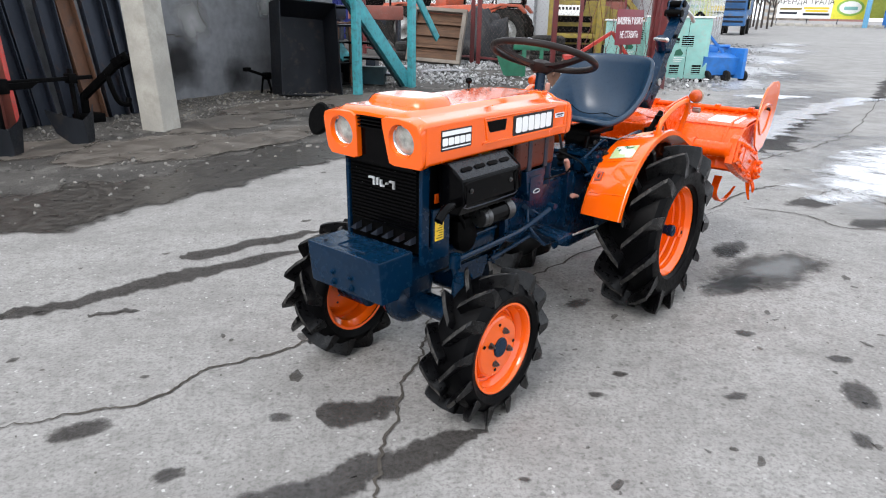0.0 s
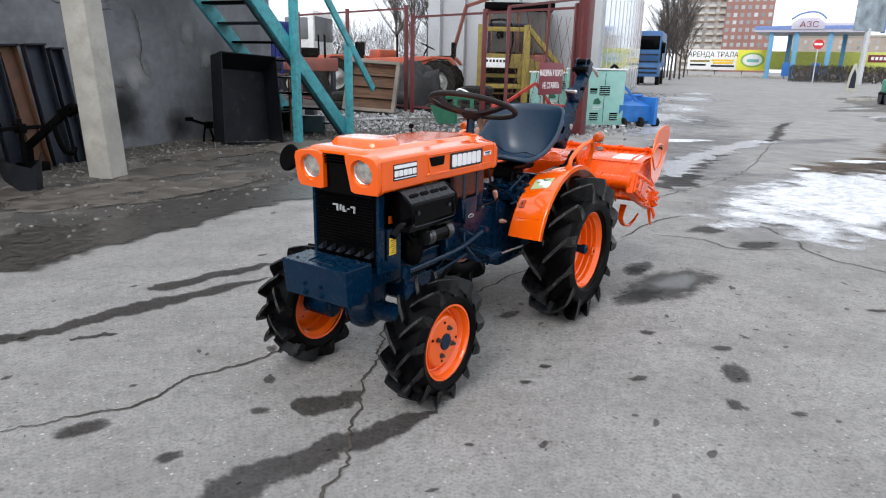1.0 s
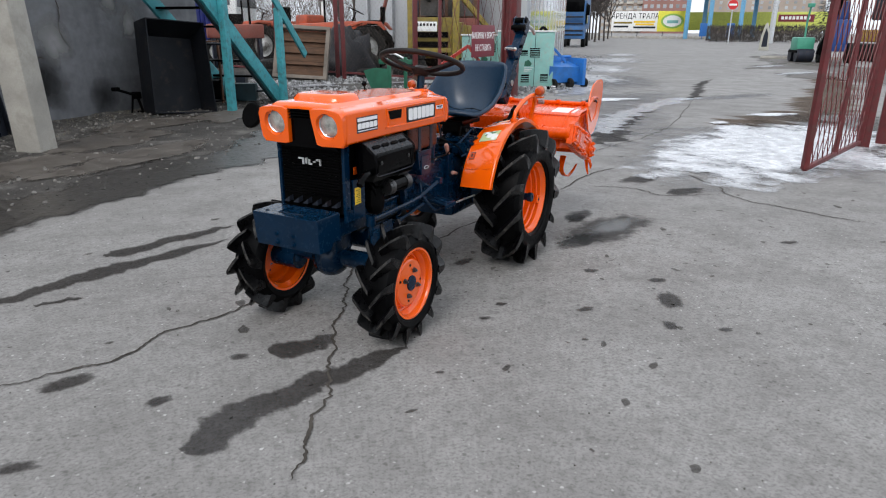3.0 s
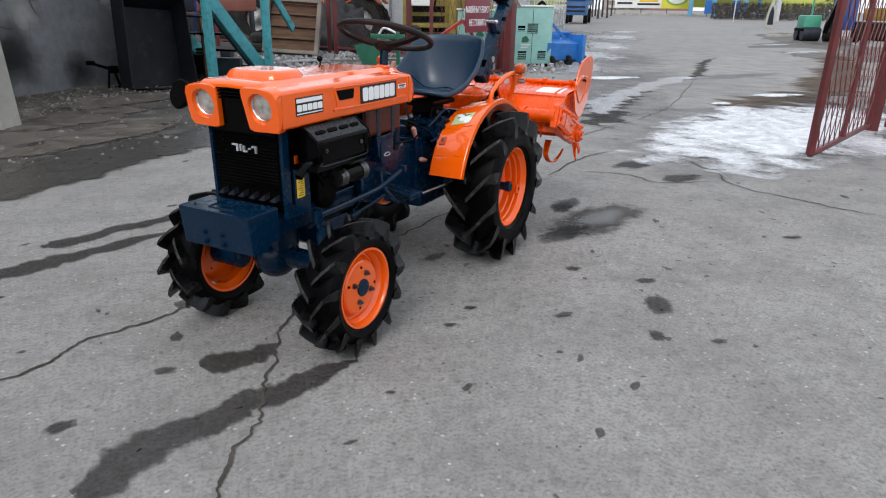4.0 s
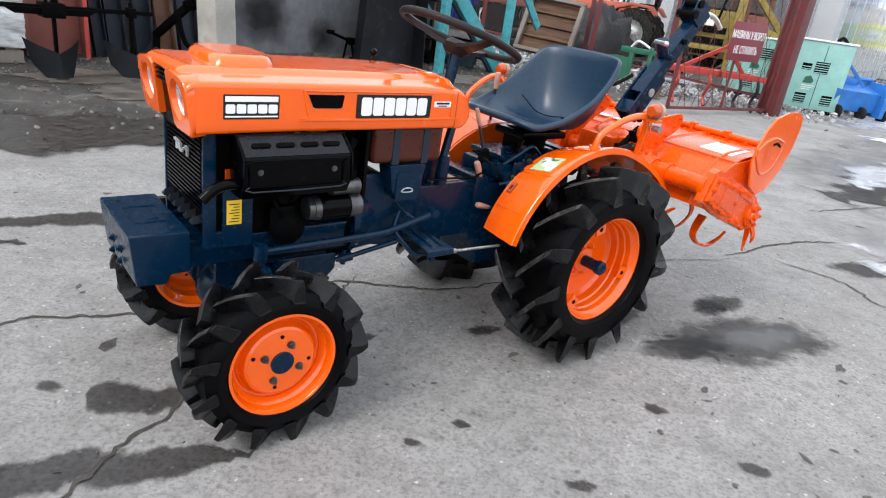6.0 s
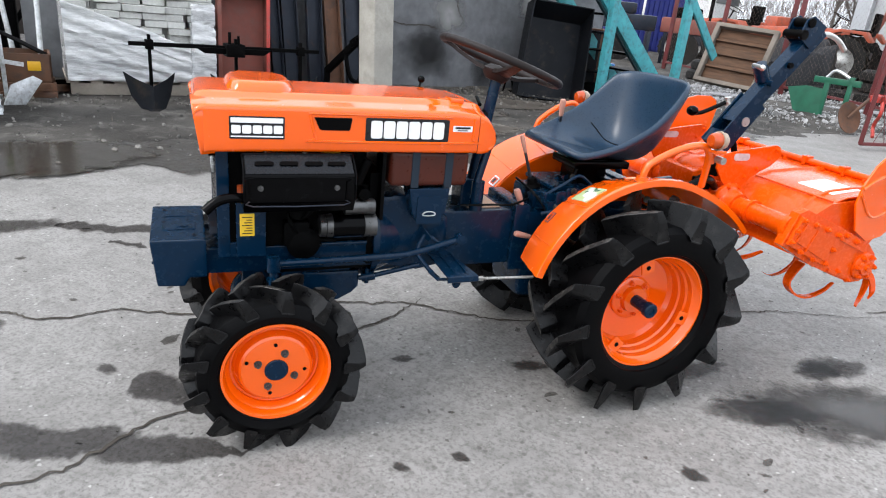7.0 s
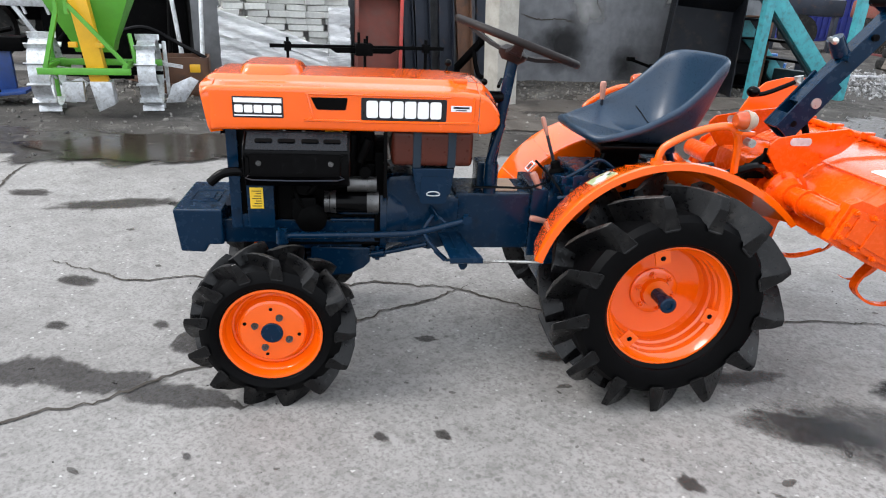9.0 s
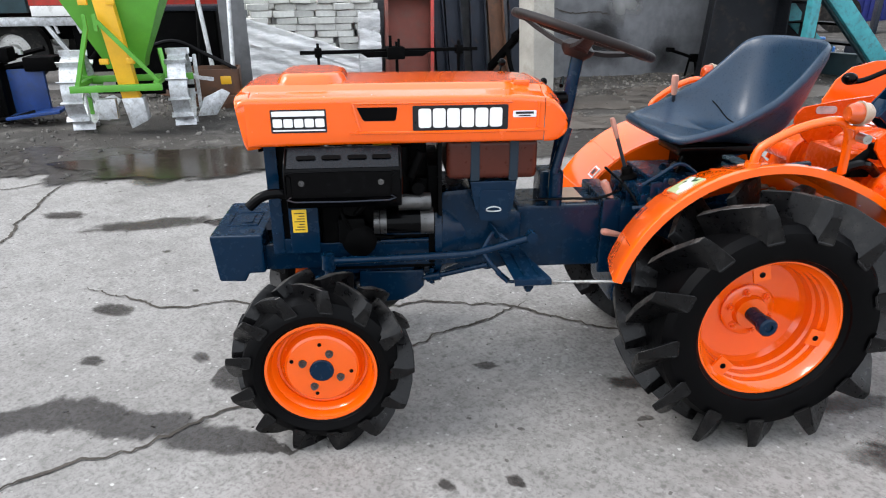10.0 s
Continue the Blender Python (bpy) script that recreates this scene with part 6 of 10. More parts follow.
# steering
bm = B()
rod(bm, (0.485, 0, 0.66), (0.432, 0, 1.044), 0.019, seg=16)
box(bm, 0.462, 0.538, -0.045, 0.045, 0.58, 0.69, 0.012)
rod(bm, (0.50, 0.09, 0.60), (0.50, 0.09, 0.70), 0.022)
rod(bm, (0.51, 0.1, 0.70), (0.475, 0.09, 0.83), 0.014)
part("steering_column", bm, NAVY, tractor, "navy steering column")
wheel_m = pose(0.425, 0, 1.076, 0, -18, 0)
bm = B()
ringpts = [[wheel_m @ Vector(((0.203 + 0.0128 * math.cos(b)) * math.cos(a), (0.203 + 0.0128 * math.cos(b)) * math.sin(a), 0.0128 * math.sin(b))) for b in [i * math.tau / 10 for i in range(10)]] for a in [j * math.tau / 48 for j in range(49)]]
loft(bm, ringpts, caps=False)
sw = part("steering_wheel", bm, PLASTIC, tractor, "dark brown plastic steering wheel", angle=70)
for a in (80, 200, 320):
    bm = B()
    c, s = math.cos(radians(a)), math.sin(radians(a))
    loft(bm, [[wheel_m @ Vector((r * c - k * w * s, r * s + k * w * c, z + h)) for k, h in ((-1, 0.006), (1, 0.006), (1, -0.006), (-1, -0.006))] for r, w, z in ((0.02, 0.03, -0.04), (0.08, 0.022, -0.034), (0.14, 0.016, -0.02), (0.205, 0.013, 0.0))])
    part("spoke", bm, PLASTIC, sw)
bm = B()
lathe(bm, [(0, -0.065), (0.03, -0.065), (0.045, -0.05), (0.05, -0.035), (0.03, -0.018), (0, -0.014)], 24, wheel_m)
part("hub", bm, PLASTIC, sw)
bm = B()
rod(bm, (0.47, -0.03, 0.93), (0.44, -0.13, 0.94), 0.006)
rod(bm, (0.52, 0.0, 0.90), (0.46, 0.0, 0.90), 0.02)
ball(bm, (0.50, -0.13, 0.93), 0.012)
part("throttle_lever", bm, BLACK, tractor)
bm = B()
rod(bm, (0.635, -0.2, 0.93), (0.62, -0.215, 0.972), 0.004)
ball(bm, (0.618, -0.217, 0.98), 0.013)
part("choke_knob", bm, BLACK, tractor, "black knob on a thin stalk")
bm = B()
lathe(bm, [(0.0, -0.018), (0.034, -0.016), (0.05, -0.006), (0.054, 0.006), (0.048, 0.012), (0, 0.009)], 28, pose(1.31, -0.295, 0.895, 0, 72, -5))
mir = part("round_lamp_back", bm, BLACK_MATT, tractor, "round black housing on a bent stalk")
bm = B()
tube(bm, [(1.25, -0.2, 0.86), (1.26, -0.25, 0.90), (1.285, -0.275, 0.91), (1.30, -0.295, 0.905)], 0.006)
part("stalk", bm, BLACK_MATT, mir)

# seat: a moulded tub whose rim climbs from the front lip to the backrest
plan = [(0.246, 0.0), (0.242, 0.08), (0.227, 0.142), (0.195, 0.186), (0.140, 0.208), (0.070, 0.216), (0.0, 0.217), (-0.06, 0.213), (-0.11, 0.206), (-0.152, 0.192), (-0.187, 0.160), (-0.208, 0.090), (-0.213, 0.0)]
climb = [(0.246, 0.822), (0.2, 0.807), (0.13, 0.829), (0.07, 0.851), (-0.035, 0.912), (-0.10, 0.976), (-0.15, 1.036), (-0.185, 1.051), (-0.213, 1.056)]


def rim_z(x):
    for (x0, z0), (x1, z1) in zip(climb, climb[1:]):
        if x >= x1:
            return z0 + (z1 - z0) * (x0 - x) / (x0 - x1)
    return climb[-1][1]


half_rim = smooth_path([(x, y, 0) for x, y in plan], 4)
tub_rim = [Vector((p.x, p.y, rim_z(min(0.246, max(-0.213, p.x))))) for p in half_rim]
tub_rim += [Vector((p.x, -p.y, p.z)) for p in tub_rim[-2:0:-1]]
for _ in range(2):
    tub_rim = [(tub_rim[i - 1] + tub_rim[i] * 2 + tub_rim[(i + 1) % len(tub_rim)]) / 4 for i in range(len(tub_rim))]
TUB = Vector((-0.045, 0, 0.770))


def tub(p, r, out=0.0):
    """A point of the tub between its floor and the rim point p."""
    back = max(0.0, min(1.0, (0.12 - p.x) / 0.25))
    e = 1.6 + 2.4 * back
    q = TUB + Vector(((p.x - TUB.x) * r, p.y * r, (p.z - TUB.z) * r ** e))
    d = Vector((p.x - TUB.x, p.y, 0)).normalized()
    return q + d * out * r - Vector((0, 0, out * (1.25 - r)))


bm = B()
steps = [0.06, 0.2, 0.34, 0.46, 0.57, 0.67, 0.76, 0.84, 0.91, 0.965]
rings = [[tub(p, r) for p in tub_rim] for r in steps]
rings += [[tub(p, 0.99) + Vector((0, 0, 0.004)) for p in tub_rim], [tub(p, 1.0, 0.006) + Vector((0, 0, 0.004)) for p in tub_rim], [tub(p, 1.0, 0.014) - Vector((0, 0, 0.004)) for p in tub_rim], [tub(p, 0.985, 0.016) - Vector((0, 0, 0.014)) for p in tub_rim]]
rings += [[tub(p, r, 0.013) for p in tub_rim] for r in steps[-2::-1]]
loft(bm, rings)
seat = part("seat", bm, VINYL, tractor, "moulded navy vinyl tub seat", angle=180)
seat.matrix_basis = pose(-0.02, 0, 0.006)
bm = B()
for sd in (1, -1):
    pts = []
    for k in range(9):
        f = k / 8
        x0 = -0.135 + 0.075 * f ** 1.5
        y0 = sd * 0.17 * f
        d = Vector((x0 - TUB.x, y0, 0))
        p = max(tub_rim, key=lambda q: (Vector((q.x - TUB.x, q.y, 0)).normalized()).dot(d.normalized()))
        r = d.length / Vector((p.x - TUB.x, p.y, 0)).length
        pts.append(tub(p, r) + Vector((0, 0, 0.0008)))
    tube(bm, pts, 0.0024, 5, 2)
ball(bm, (-0.135, 0, tub(tub_rim[len(half_rim) - 1], 0.535).z), 0.009, (1, 1, 0.4))
part("seam", bm, BLACK, seat)
bm = B()
box(bm, -0.02, 0.10, -0.06, 0.06, 0.66, 0.765, 0.01)
box(bm, -0.10, 0.13, -0.08, 0.08, 0.735, 0.762, 0.006)
rod(bm, (0.12, 0.06, 0.68), (0.1, 0.06, 0.755), 0.012)
part("seat_bracket", bm, BLACK, tractor)

# fenders
TAN = mat("faded_tan_plastic", (0.36, 0.27, 0.2), 0.35, var=0.15)
PICTURE, pn, pk, pb = nodes_of("picture_label")
pc = pn.new("ShaderNodeTexCoord").outputs["Object"]
pcol = mixer(pn, pk, ramp(pn, pk, noisy(pn, pk, pc, 16.0, 2.0), 0.46, 0.54), (0.74, 0.76, 0.74), (0.42, 0.5, 0.26))
pcol = mixer(pn, pk, ramp(pn, pk, noisy(pn, pk, pc, 31.0, 3.0), 0.57, 0.62), pcol, (0.06, 0.14, 0.08))
pk.new(pcol, pb.inputs["Base Color"])
pb.inputs["Roughness"].default_value = 0.25
FC, FR = Vector((-0.012, 0.353)), 0.430


def arc(a0, a1, n):
    return [radians(a0 + (a1 - a0) * i / n) for i in range(n + 1)]


def fender_r(y):
    """The fender's radius: its sheet falls a little towards the inside."""
    return FR - 0.045 * (0.372 - y) / 0.18


def flare(a):
    """How far the fender straightens out towards its rear end."""
    return 0.045 * max(0, (math.degrees(a) - 112) / 36) ** 1.6


for sd in (1, -1):
    bm = B()
    rings = []
    for a in arc(16, 150, 34):
        c, s = math.cos(a), math.sin(a)
        prof = ((fender_r(0.19) - 0.02, 0.19), (fender_r(0.19), 0.192), (fender_r(0.25), 0.25), (fender_r(0.29) + 0.003, 0.29), (fender_r(0.33), 0.33), (FR, 0.366), (FR - 0.004, 0.374), (FR - 0.024, 0.376), (FR - 0.024, 0.372), (FR - 0.007, 0.368), (fender_r(0.33) - 0.005, 0.33), (fender_r(0.2) - 0.005, 0.197))
        rings.append([(FC.x + (r + flare(a)) * c, sd * y, FC.y + (r + flare(a)) * s) for r, y in prof])
    loft(bm, rings)
    fen = part("fender", bm, ORANGE, tractor, "glossy orange rear fender", angle=50)
    bm = B()
    rim = [(FC.x + (fender_r(0.19) - 0.003 + flare(a)) * math.cos(a), FC.y + (fender_r(0.19) - 0.003 + flare(a)) * math.sin(a)) for a in arc(16, 150, 24)]
    low = [(FC.x + 0.3 * math.cos(a), FC.y + 0.3 * math.sin(a)) for a in arc(148, 30, 24)]
    prism(bm, rim + low, sd * 0.184, sd * 0.189, "y")
    part("apron", bm, ORANGE, fen)
    for aa in (30, 52, 75, 100):
        bm = B()
        pts = [(FC.x + (fender_r(y) + 0.001) * math.cos(radians(aa)), sd * y, FC.y + (fender_r(y) + 0.001) * math.sin(radians(aa))) for y in (0.2, 0.25, 0.29, 0.33, 0.36)]
        tube(bm, pts, 0.0022, 5, 1)
        part("rib", bm, ORANGE, fen)
    for aa, wd, y0, y1, lb in (((60, 11, 0.222, 0.325, "white picture label"), (86, 7, 0.25, 0.31, "pale worn label"), (41, 6, 0.203, 0.232, "small oval sticker")) if sd > 0 else ((41, 6, 0.203, 0.232, "small oval sticker"),)):
        def band(aw0, aw1, ya, yb, up, n=4):
            bm = B()
            loft(bm, [[(FC.x + (fender_r(y) + 0.004 + k) * math.cos(a), sd * y, FC.y + (fender_r(y) + 0.004 + k) * math.sin(a)) for y, k in ((ya, up), (yb, up), (yb, up - 0.006), (ya, up - 0.006))] for a in arc(aw0, aw1, n)])
            return bm
        dc = part("decal", band(aa - wd / 2, aa + wd / 2, y0, y1, 0.0), PICTURE if aa == 60 else RUST_RED if aa == 41 and sd > 0 else LABEL_WHITE if aa != 86 else mat("pale_orange_label", (0.75, 0.4, 0.25), 0.4) if "pale_orange_label" not in bpy.data.materials else bpy.data.materials["pale_orange_label"], fen, lb)
        if aa == 41:
            part("decal_mark", band(aa - 2.2, aa + 2.2, y0 + 0.004, y1 - 0.004, 0.0008, 2), ORANGE_OLD, dc)
            part("decal_mark", band(aa - 1.4, aa + 1.4, y0 + 0.009, y1 - 0.009, 0.0014, 2), LABEL_BLACK, dc)
    # grab handle and turn lamp
    bm = B()
    tube(bm, [(0.058, sd * 0.352, 0.77), (0.054, sd * 0.354, 0.805), (0.036, sd * 0.358, 0.832), (-0.04, sd * 0.372, 0.876), (-0.115, sd * 0.386, 0.895), (-0.15, sd * 0.386, 0.878), (-0.168, sd * 0.376, 0.838), (-0.19, sd * 0.35, 0.752)], 0.0115, 10, 5)
    rod(bm, (0.058, sd * 0.352, 0.772), (0.058, sd * 0.352, 0.786), 0.02)
    part("grab_handle", bm, ORANGE, tractor, "bent orange tube handle")
    bm = B()
    box(bm, -0.182, -0.160, sd * 0.382, sd * 0.390, 0.835, 0.885, 0.002)
    box(bm, -0.182, -0.14, sd * 0.384, sd * 0.430, 0.878, 0.888, 0.002)
    ind = part("lamp_bracket", bm, ORANGE, tractor)
    bm = B()
    lathe(bm, [(0.0, 0.002), (0.026, 0.002), (0.026, 0.012), (0.024, 0.023), (0.017, 0.031), (0, 0.034)], 22, pose(-0.152 if sd > 0 else -0.18, sd * 0.415, 0.917, 0, 90, 0))
    part("turn_lamp", bm, AMBER, ind, "round amber turn lamp")
    bm = B()
    lathe(bm, [(0, -0.03), (0.017, -0.029), (0.025, -0.02), (0.027, -0.004), (0.030, -0.003), (0.030, 0.002), (0.0, 0.002)], 22, pose(-0.152 if sd > 0 else -0.18, sd * 0.415, 0.917, 0, 90, 0))
    part("lamp_back", bm, TAN, ind, "faded tan lamp back")
    bm = B()
    rod(bm, (-0.172, sd * 0.405, 0.88), (-0.172, sd * 0.405, 0.918), 0.007)
    rod(bm, (-0.178, sd * 0.43, 0.855), (-0.178, sd * 0.40, 0.855), 0.012)
    part("lamp_stem", bm, STEEL, ind)

# levers with pinkish worn knobs
for base, top, r in (((0.252, 0.03, 0.64), (0.312, 0.02, 0.812), 0.0085), ((0.30, 0.095, 0.56), (0.345, 0.10, 0.645), 0.0125), ((0.29, 0.135, 0.51), (0.336, 0.14, 0.522), 0.011), ((0.03, -0.22, 0.74), (0.045, -0.2, 0.905), 0.012)):
    b0, t0 = Vector(base), Vector(top)
    bm = B()
    rod(bm, b0, t0, 0.0055, seg=8)
    lv = part("lever", bm, DARKSTEEL, tractor)
    d = (t0 - b0).normalized()
    bm = B()
    lathe(bm, [(0, -0.035), (r * 0.7, -0.033), (r * 0.9, 0.0), (r, 0.02), (r * 0.8, 0.03), (0, 0.033)], 14, Matrix.Translation(t0) @ d.to_track_quat("Z", "Y").to_matrix().to_4x4())
    part("knob", bm, WOODKNOB, lv, "worn pink plastic knob")
bm = B()
lathe(bm, [(0.032, 0), (0.034, 0.02), (0.026, 0.03), (0.028, 0.045), (0.018, 0.055), (0.016, 0.075), (0.008, 0.08)], 18, pose(0.247, 0.03, 0.62, 0, 15, 0))
part("lever_boot", bm, BLACK_MATT, tractor, "black rubber lever boot")

# three-point linkage
for sd in (1, -1):
    bm = B()
    beam(bm, (-0.06, sd * 0.13, 0.30), (-0.52, sd * 0.2, 0.40), 0.02, 0.045, bevel=0.004)
    part("lower_link", bm, NAVY, tractor)
    bm = B()
    rod(bm, (-0.38, sd * 0.18, 0.37), (-0.22, sd * 0.15, 0.70), 0.014)
    part("lift_rod", bm, NAVY, tractor)
    bm = B()
    beam(bm, (-0.06, sd * 0.12, 0.68), (-0.24, sd * 0.15, 0.71), 0.022, 0.04, bevel=0.004)
    part("lift_arm", bm, NAVY, tractor, "navy hydraulic lift arm")
bm = B()
rod(bm, (-0.06, -0.14, 0.68), (-0.06, 0.14, 0.68), 0.026)
box(bm, -0.13, 0.0, -0.09, 0.09, 0.58, 0.70, 0.015)
part("lift_housing", bm, NAVY, tractor)
bm = B()
for k in range(9):
    bmesh.ops.create_uvsphere(bm, u_segments=6, v_segments=4, radius=0.012, matrix=Matrix.Translation((-0.02 - 0.025 * k, 0.21 + 0.004 * (k % 2), 0.70 - 0.012 * k)) @ Matrix.Diagonal((1.3, 0.6 if k % 2 else 1, 1 if k % 2 else 0.6, 1)))
part("chain", bm, STEEL, tractor)


# ---- rotary tiller hitched behind the tractor (same axes) ----
till = thing("rotary_tiller", TRACTOR, "orange rotary tiller carried on the tractor's linkage", "tiller")
Y0, Y1 = -0.48, 0.50
prof = [(-0.50, 0.56), (-0.52, 0.62), (-0.56, 0.68), (-0.62, 0.725), (-0.69, 0.748), (-0.80, 0.757), (-0.96, 0.762)]
bm = B()
rings = []
for y in (Y0, -0.2, 0.1, 0.3, Y1):
    rings.append([(x, y, z) for x, z in prof] + [(x + 0.003, y, z - 0.006) for x, z in prof[::-1]])
loft(bm, rings)
cover = part("cover", bm, ORANGE_OLD, till, "orange sheet-steel rotor cover", angle=50)
bm = B()
tube(bm, [(-0.63, Y0, 0.735), (-0.63, Y1, 0.735)], 0.004, 6, 1)
tube(bm, [(-0.54, Y0, 0.66), (-0.54, Y1, 0.66)], 0.004, 6, 1)
rod(bm, (-0.965, Y0 - 0.02, 0.775), (-0.965, Y1 + 0.02, 0.775), 0.013)
part("cover_edge", bm, ORANGE_OLD, cover)
for k in range(11):
    for x, z in ((-0.515, 0.612), (-0.935, 0.763)):
        bm = B()
        hexbolt(bm, (x, -0.44 + 0.09 * k, z), (0.3 if x > -0.6 else 0, 0, 1), 0.008, 0.008)
        part("bolt", bm, ORANGE_OLD, cover)
for y in (-0.18, 0.16, 0.43):
    bm = B()
    loft(bm, [[(x + 0.001, y + d, z + h) for d, h in ((-0.009, 0.0), (-0.004, 0.007), (0.004, 0.007), (0.009, 0.0))] for x, z in prof])
    part("rib", bm, ORANGE_OLD, cover)
for k in range(6):
    bm = B()
    y = -0.42 + 0.17 * k
    box(bm, -0.985, -0.945, y - 0.012, y + 0.012, 0.77, 0.795, 0.003)
    part("hinge", bm, ORANGE_OLD, cover)
bm = B()
loft(bm, [[(x, y, z + 0.002), (x, y, z - 0.004), (x + 0.0005, y + 0.15, z - 0.004), (x + 0.0005, y + 0.15, z + 0.002)] for x, z in ((-0.68, 0.7455), (-0.69, 0.748), (-0.80, 0.757), (-0.815, 0.7576)) for y in (0.308,)])
part("decal", bm, LABEL_WHITE, cover, "blank white label")
bm = B()
for k, y in enumerate((-0.34, -0.24, -0.14)):
    prism(bm, rounded(0.045, 0.07, 0.015, cx=-0.72, cy=y), 0.7535, 0.7575, "z")
part("decal", bm, LABEL_WHITE, cover, "row of white marks")
bm = B()
loft(bm, [[(-0.965, y, 0.765), (-0.985, y, 0.71), (-0.98, y, 0.655), (-0.96, y, 0.60), (-0.954, y, 0.602), (-0.974, y, 0.655), (-0.979, y, 0.71), (-0.96, y, 0.76)] for y in (Y0, 0.0, Y1 - 0.03)])
part("rear_flap", bm, ORANGE_OLD, till, "hinged orange rear flap")
# end plates, tall side guards
shield = [(-0.69, 0.735), (-0.70, 0.80), (-0.735, 0.868), (-0.79, 0.915), (-0.88, 0.938), (-0.96, 0.938), (-1.0, 0.92), (-1.015, 0.88), (-1.0, 0.79), (-0.95, 0.69), (-0.87, 0.615), (-0.80, 0.60), (-0.73, 0.64)]
for sd, y in ((1, 0.535), (-1, -0.515)):
    bm = B()
    prism(bm, shield, y - 0.004, y + 0.004, "y", 0.002)
    sg = part("side_guard", bm, ORANGE, till, "tall rounded orange side guard")
    bm = B()
    tube(bm, [(-0.70, y + 0.005 * sd, 0.79), (-0.76, y + 0.005 * sd, 0.825), (-0.83, y + 0.005 * sd, 0.835), (-0.89, y + 0.005 * sd, 0.82)], 0.006, 6, 5)
    tube(bm, [(-0.70, y + 0.005 * sd, 0.77), (-0.78, y + 0.005 * sd, 0.69), (-0.86, y + 0.005 * sd, 0.72), (-0.90, y + 0.005 * sd, 0.80)], 0.005, 6, 5)
    part("pressing", bm, ORANGE, sg)
    bm = B()
    tube(bm, [(-0.82, y + 0.006 * sd, 0.81), (-0.85, y + 0.006 * sd, 0.812), (-0.875, y + 0.006 * sd, 0.80)], 0.005, 6, 3)
    part("slot", bm, BLACK_MATT, sg)
    bm = B()
    prism(bm, [(-0.49, 0.58), (-0.53, 0.68), (-0.62, 0.73), (-0.94, 0.758), (-0.93, 0.68), (-0.86, 0.56), (-0.79, 0.47), (-0.62, 0.50)], y - sd * 0.035, y - sd * 0.027, "y", 0.001)
    part("end_plate", bm, ORANGE_OLD, till)
# chain case with bolted cover
bm = B()
case = [(-0.375, 0.605), (-0.415, 0.715), (-0.45, 0.727), (-0.66, 0.648), (-0.80, 0.592), (-0.848, 0.55), (-0.852, 0.49), (-0.815, 0.447), (-0.76, 0.445), (-0.655, 0.482), (-0.525, 0.53)]
prism(bm, case, 0.515, 0.550, "y", 0.003)
cc = part("chain_case", bm, ORANGE_OLD, till, "bolted orange chain case", angle=25)
cc.matrix_basis = pose(-0.036, -0.018, -0.006)
bm = B()
prism(bm, [(-0.388, 0.612), (-0.424, 0.706), (-0.628, 0.640), (-0.592, 0.522)], 0.550, 0.563, "y", 0.002)
part("cover_plate", bm, ORANGE_OLD, cc, angle=25)
bm = B()
prism(bm, [(-0.415, 0.622), (-0.440, 0.682), (-0.600, 0.628), (-0.575, 0.545)], 0.563, 0.568, "y", 0.002)
beam(bm, (-0.50, 0.568, 0.66), (-0.47, 0.568, 0.585), 0.008, 0.006, up=(0, 1, 0))
part("cover_panel", bm, ORANGE_OLD, cc, angle=25)
bm = B()
beam(bm, (-0.645, 0.553, 0.618), (-0.775, 0.553, 0.568), 0.012, 0.008, up=(0, 1, 0), bevel=0.002)
part("case_rib", bm, ORANGE_OLD, cc)
bm = B()
beam(bm, (-0.625, 0.553, 0.505), (-0.74, 0.553, 0.465), 0.012, 0.008, up=(0, 1, 0), bevel=0.002)
part("case_rib", bm, ORANGE_OLD, cc)
bm = B()
lathe(bm, [(0.052, 0.545), (0.052, 0.558), (0.044, 0.562), (0.03, 0.563), (0.028, 0.572), (0.012, 0.573), (0.012, 0.58), (0, 0.58)], 26, pose(-0.798, 0, 0.508) @ SIDE)
part("bearing_cap", bm, ORANGE_OLD, cc)
spots = [((-0.398, 0.622), 0.563), ((-0.41, 0.66), 0.563), ((-0.43, 0.695), 0.563), ((-0.49, 0.678), 0.563), ((-0.55, 0.659), 0.563), ((-0.61, 0.638), 0.563), ((-0.602, 0.585), 0.563), ((-0.588, 0.535), 0.563), ((-0.52, 0.553), 0.563), ((-0.45, 0.584), 0.563),
         ((-0.67, 0.628), 0.55), ((-0.73, 0.604), 0.55), ((-0.68, 0.495), 0.55), ((-0.74, 0.46), 0.55)]
spots += [((-0.798 + 0.041 * math.cos(k * 1.05), 0.508 + 0.041 * math.sin(k * 1.05)), 0.561) for k in range(6)]
for (x, z), y in spots:
    bm = B()
    hexbolt(bm, (x, y, z), (0, 1, 0), 0.0085, 0.011)
    part("bolt", bm, ORANGE_OLD, cc)
# cross tube, centre gearbox, rotor with tines
bm = B()
rod(bm, (-0.475, -0.45, 0.645), (-0.475, 0.515, 0.645), 0.036, seg=18)
rod(bm, (-0.475, 0.49, 0.645), (-0.475, 0.512, 0.645), 0.055, seg=18)
rod(bm, (-0.475, 0.08, 0.645), (-0.475, 0.14, 0.645), 0.06, seg=18)
part("cross_tube", bm, ORANGE_OLD, till)
bm = B()
box(bm, -0.58, -0.38, -0.1, 0.1, 0.56, 0.74, 0.03)
rod(bm, (-0.38, 0, 0.62), (-0.30, 0, 0.62), 0.05, seg=16)
ball(bm, (-0.48, 0.0, 0.73), 0.075, (1.1, 1, 0.6))
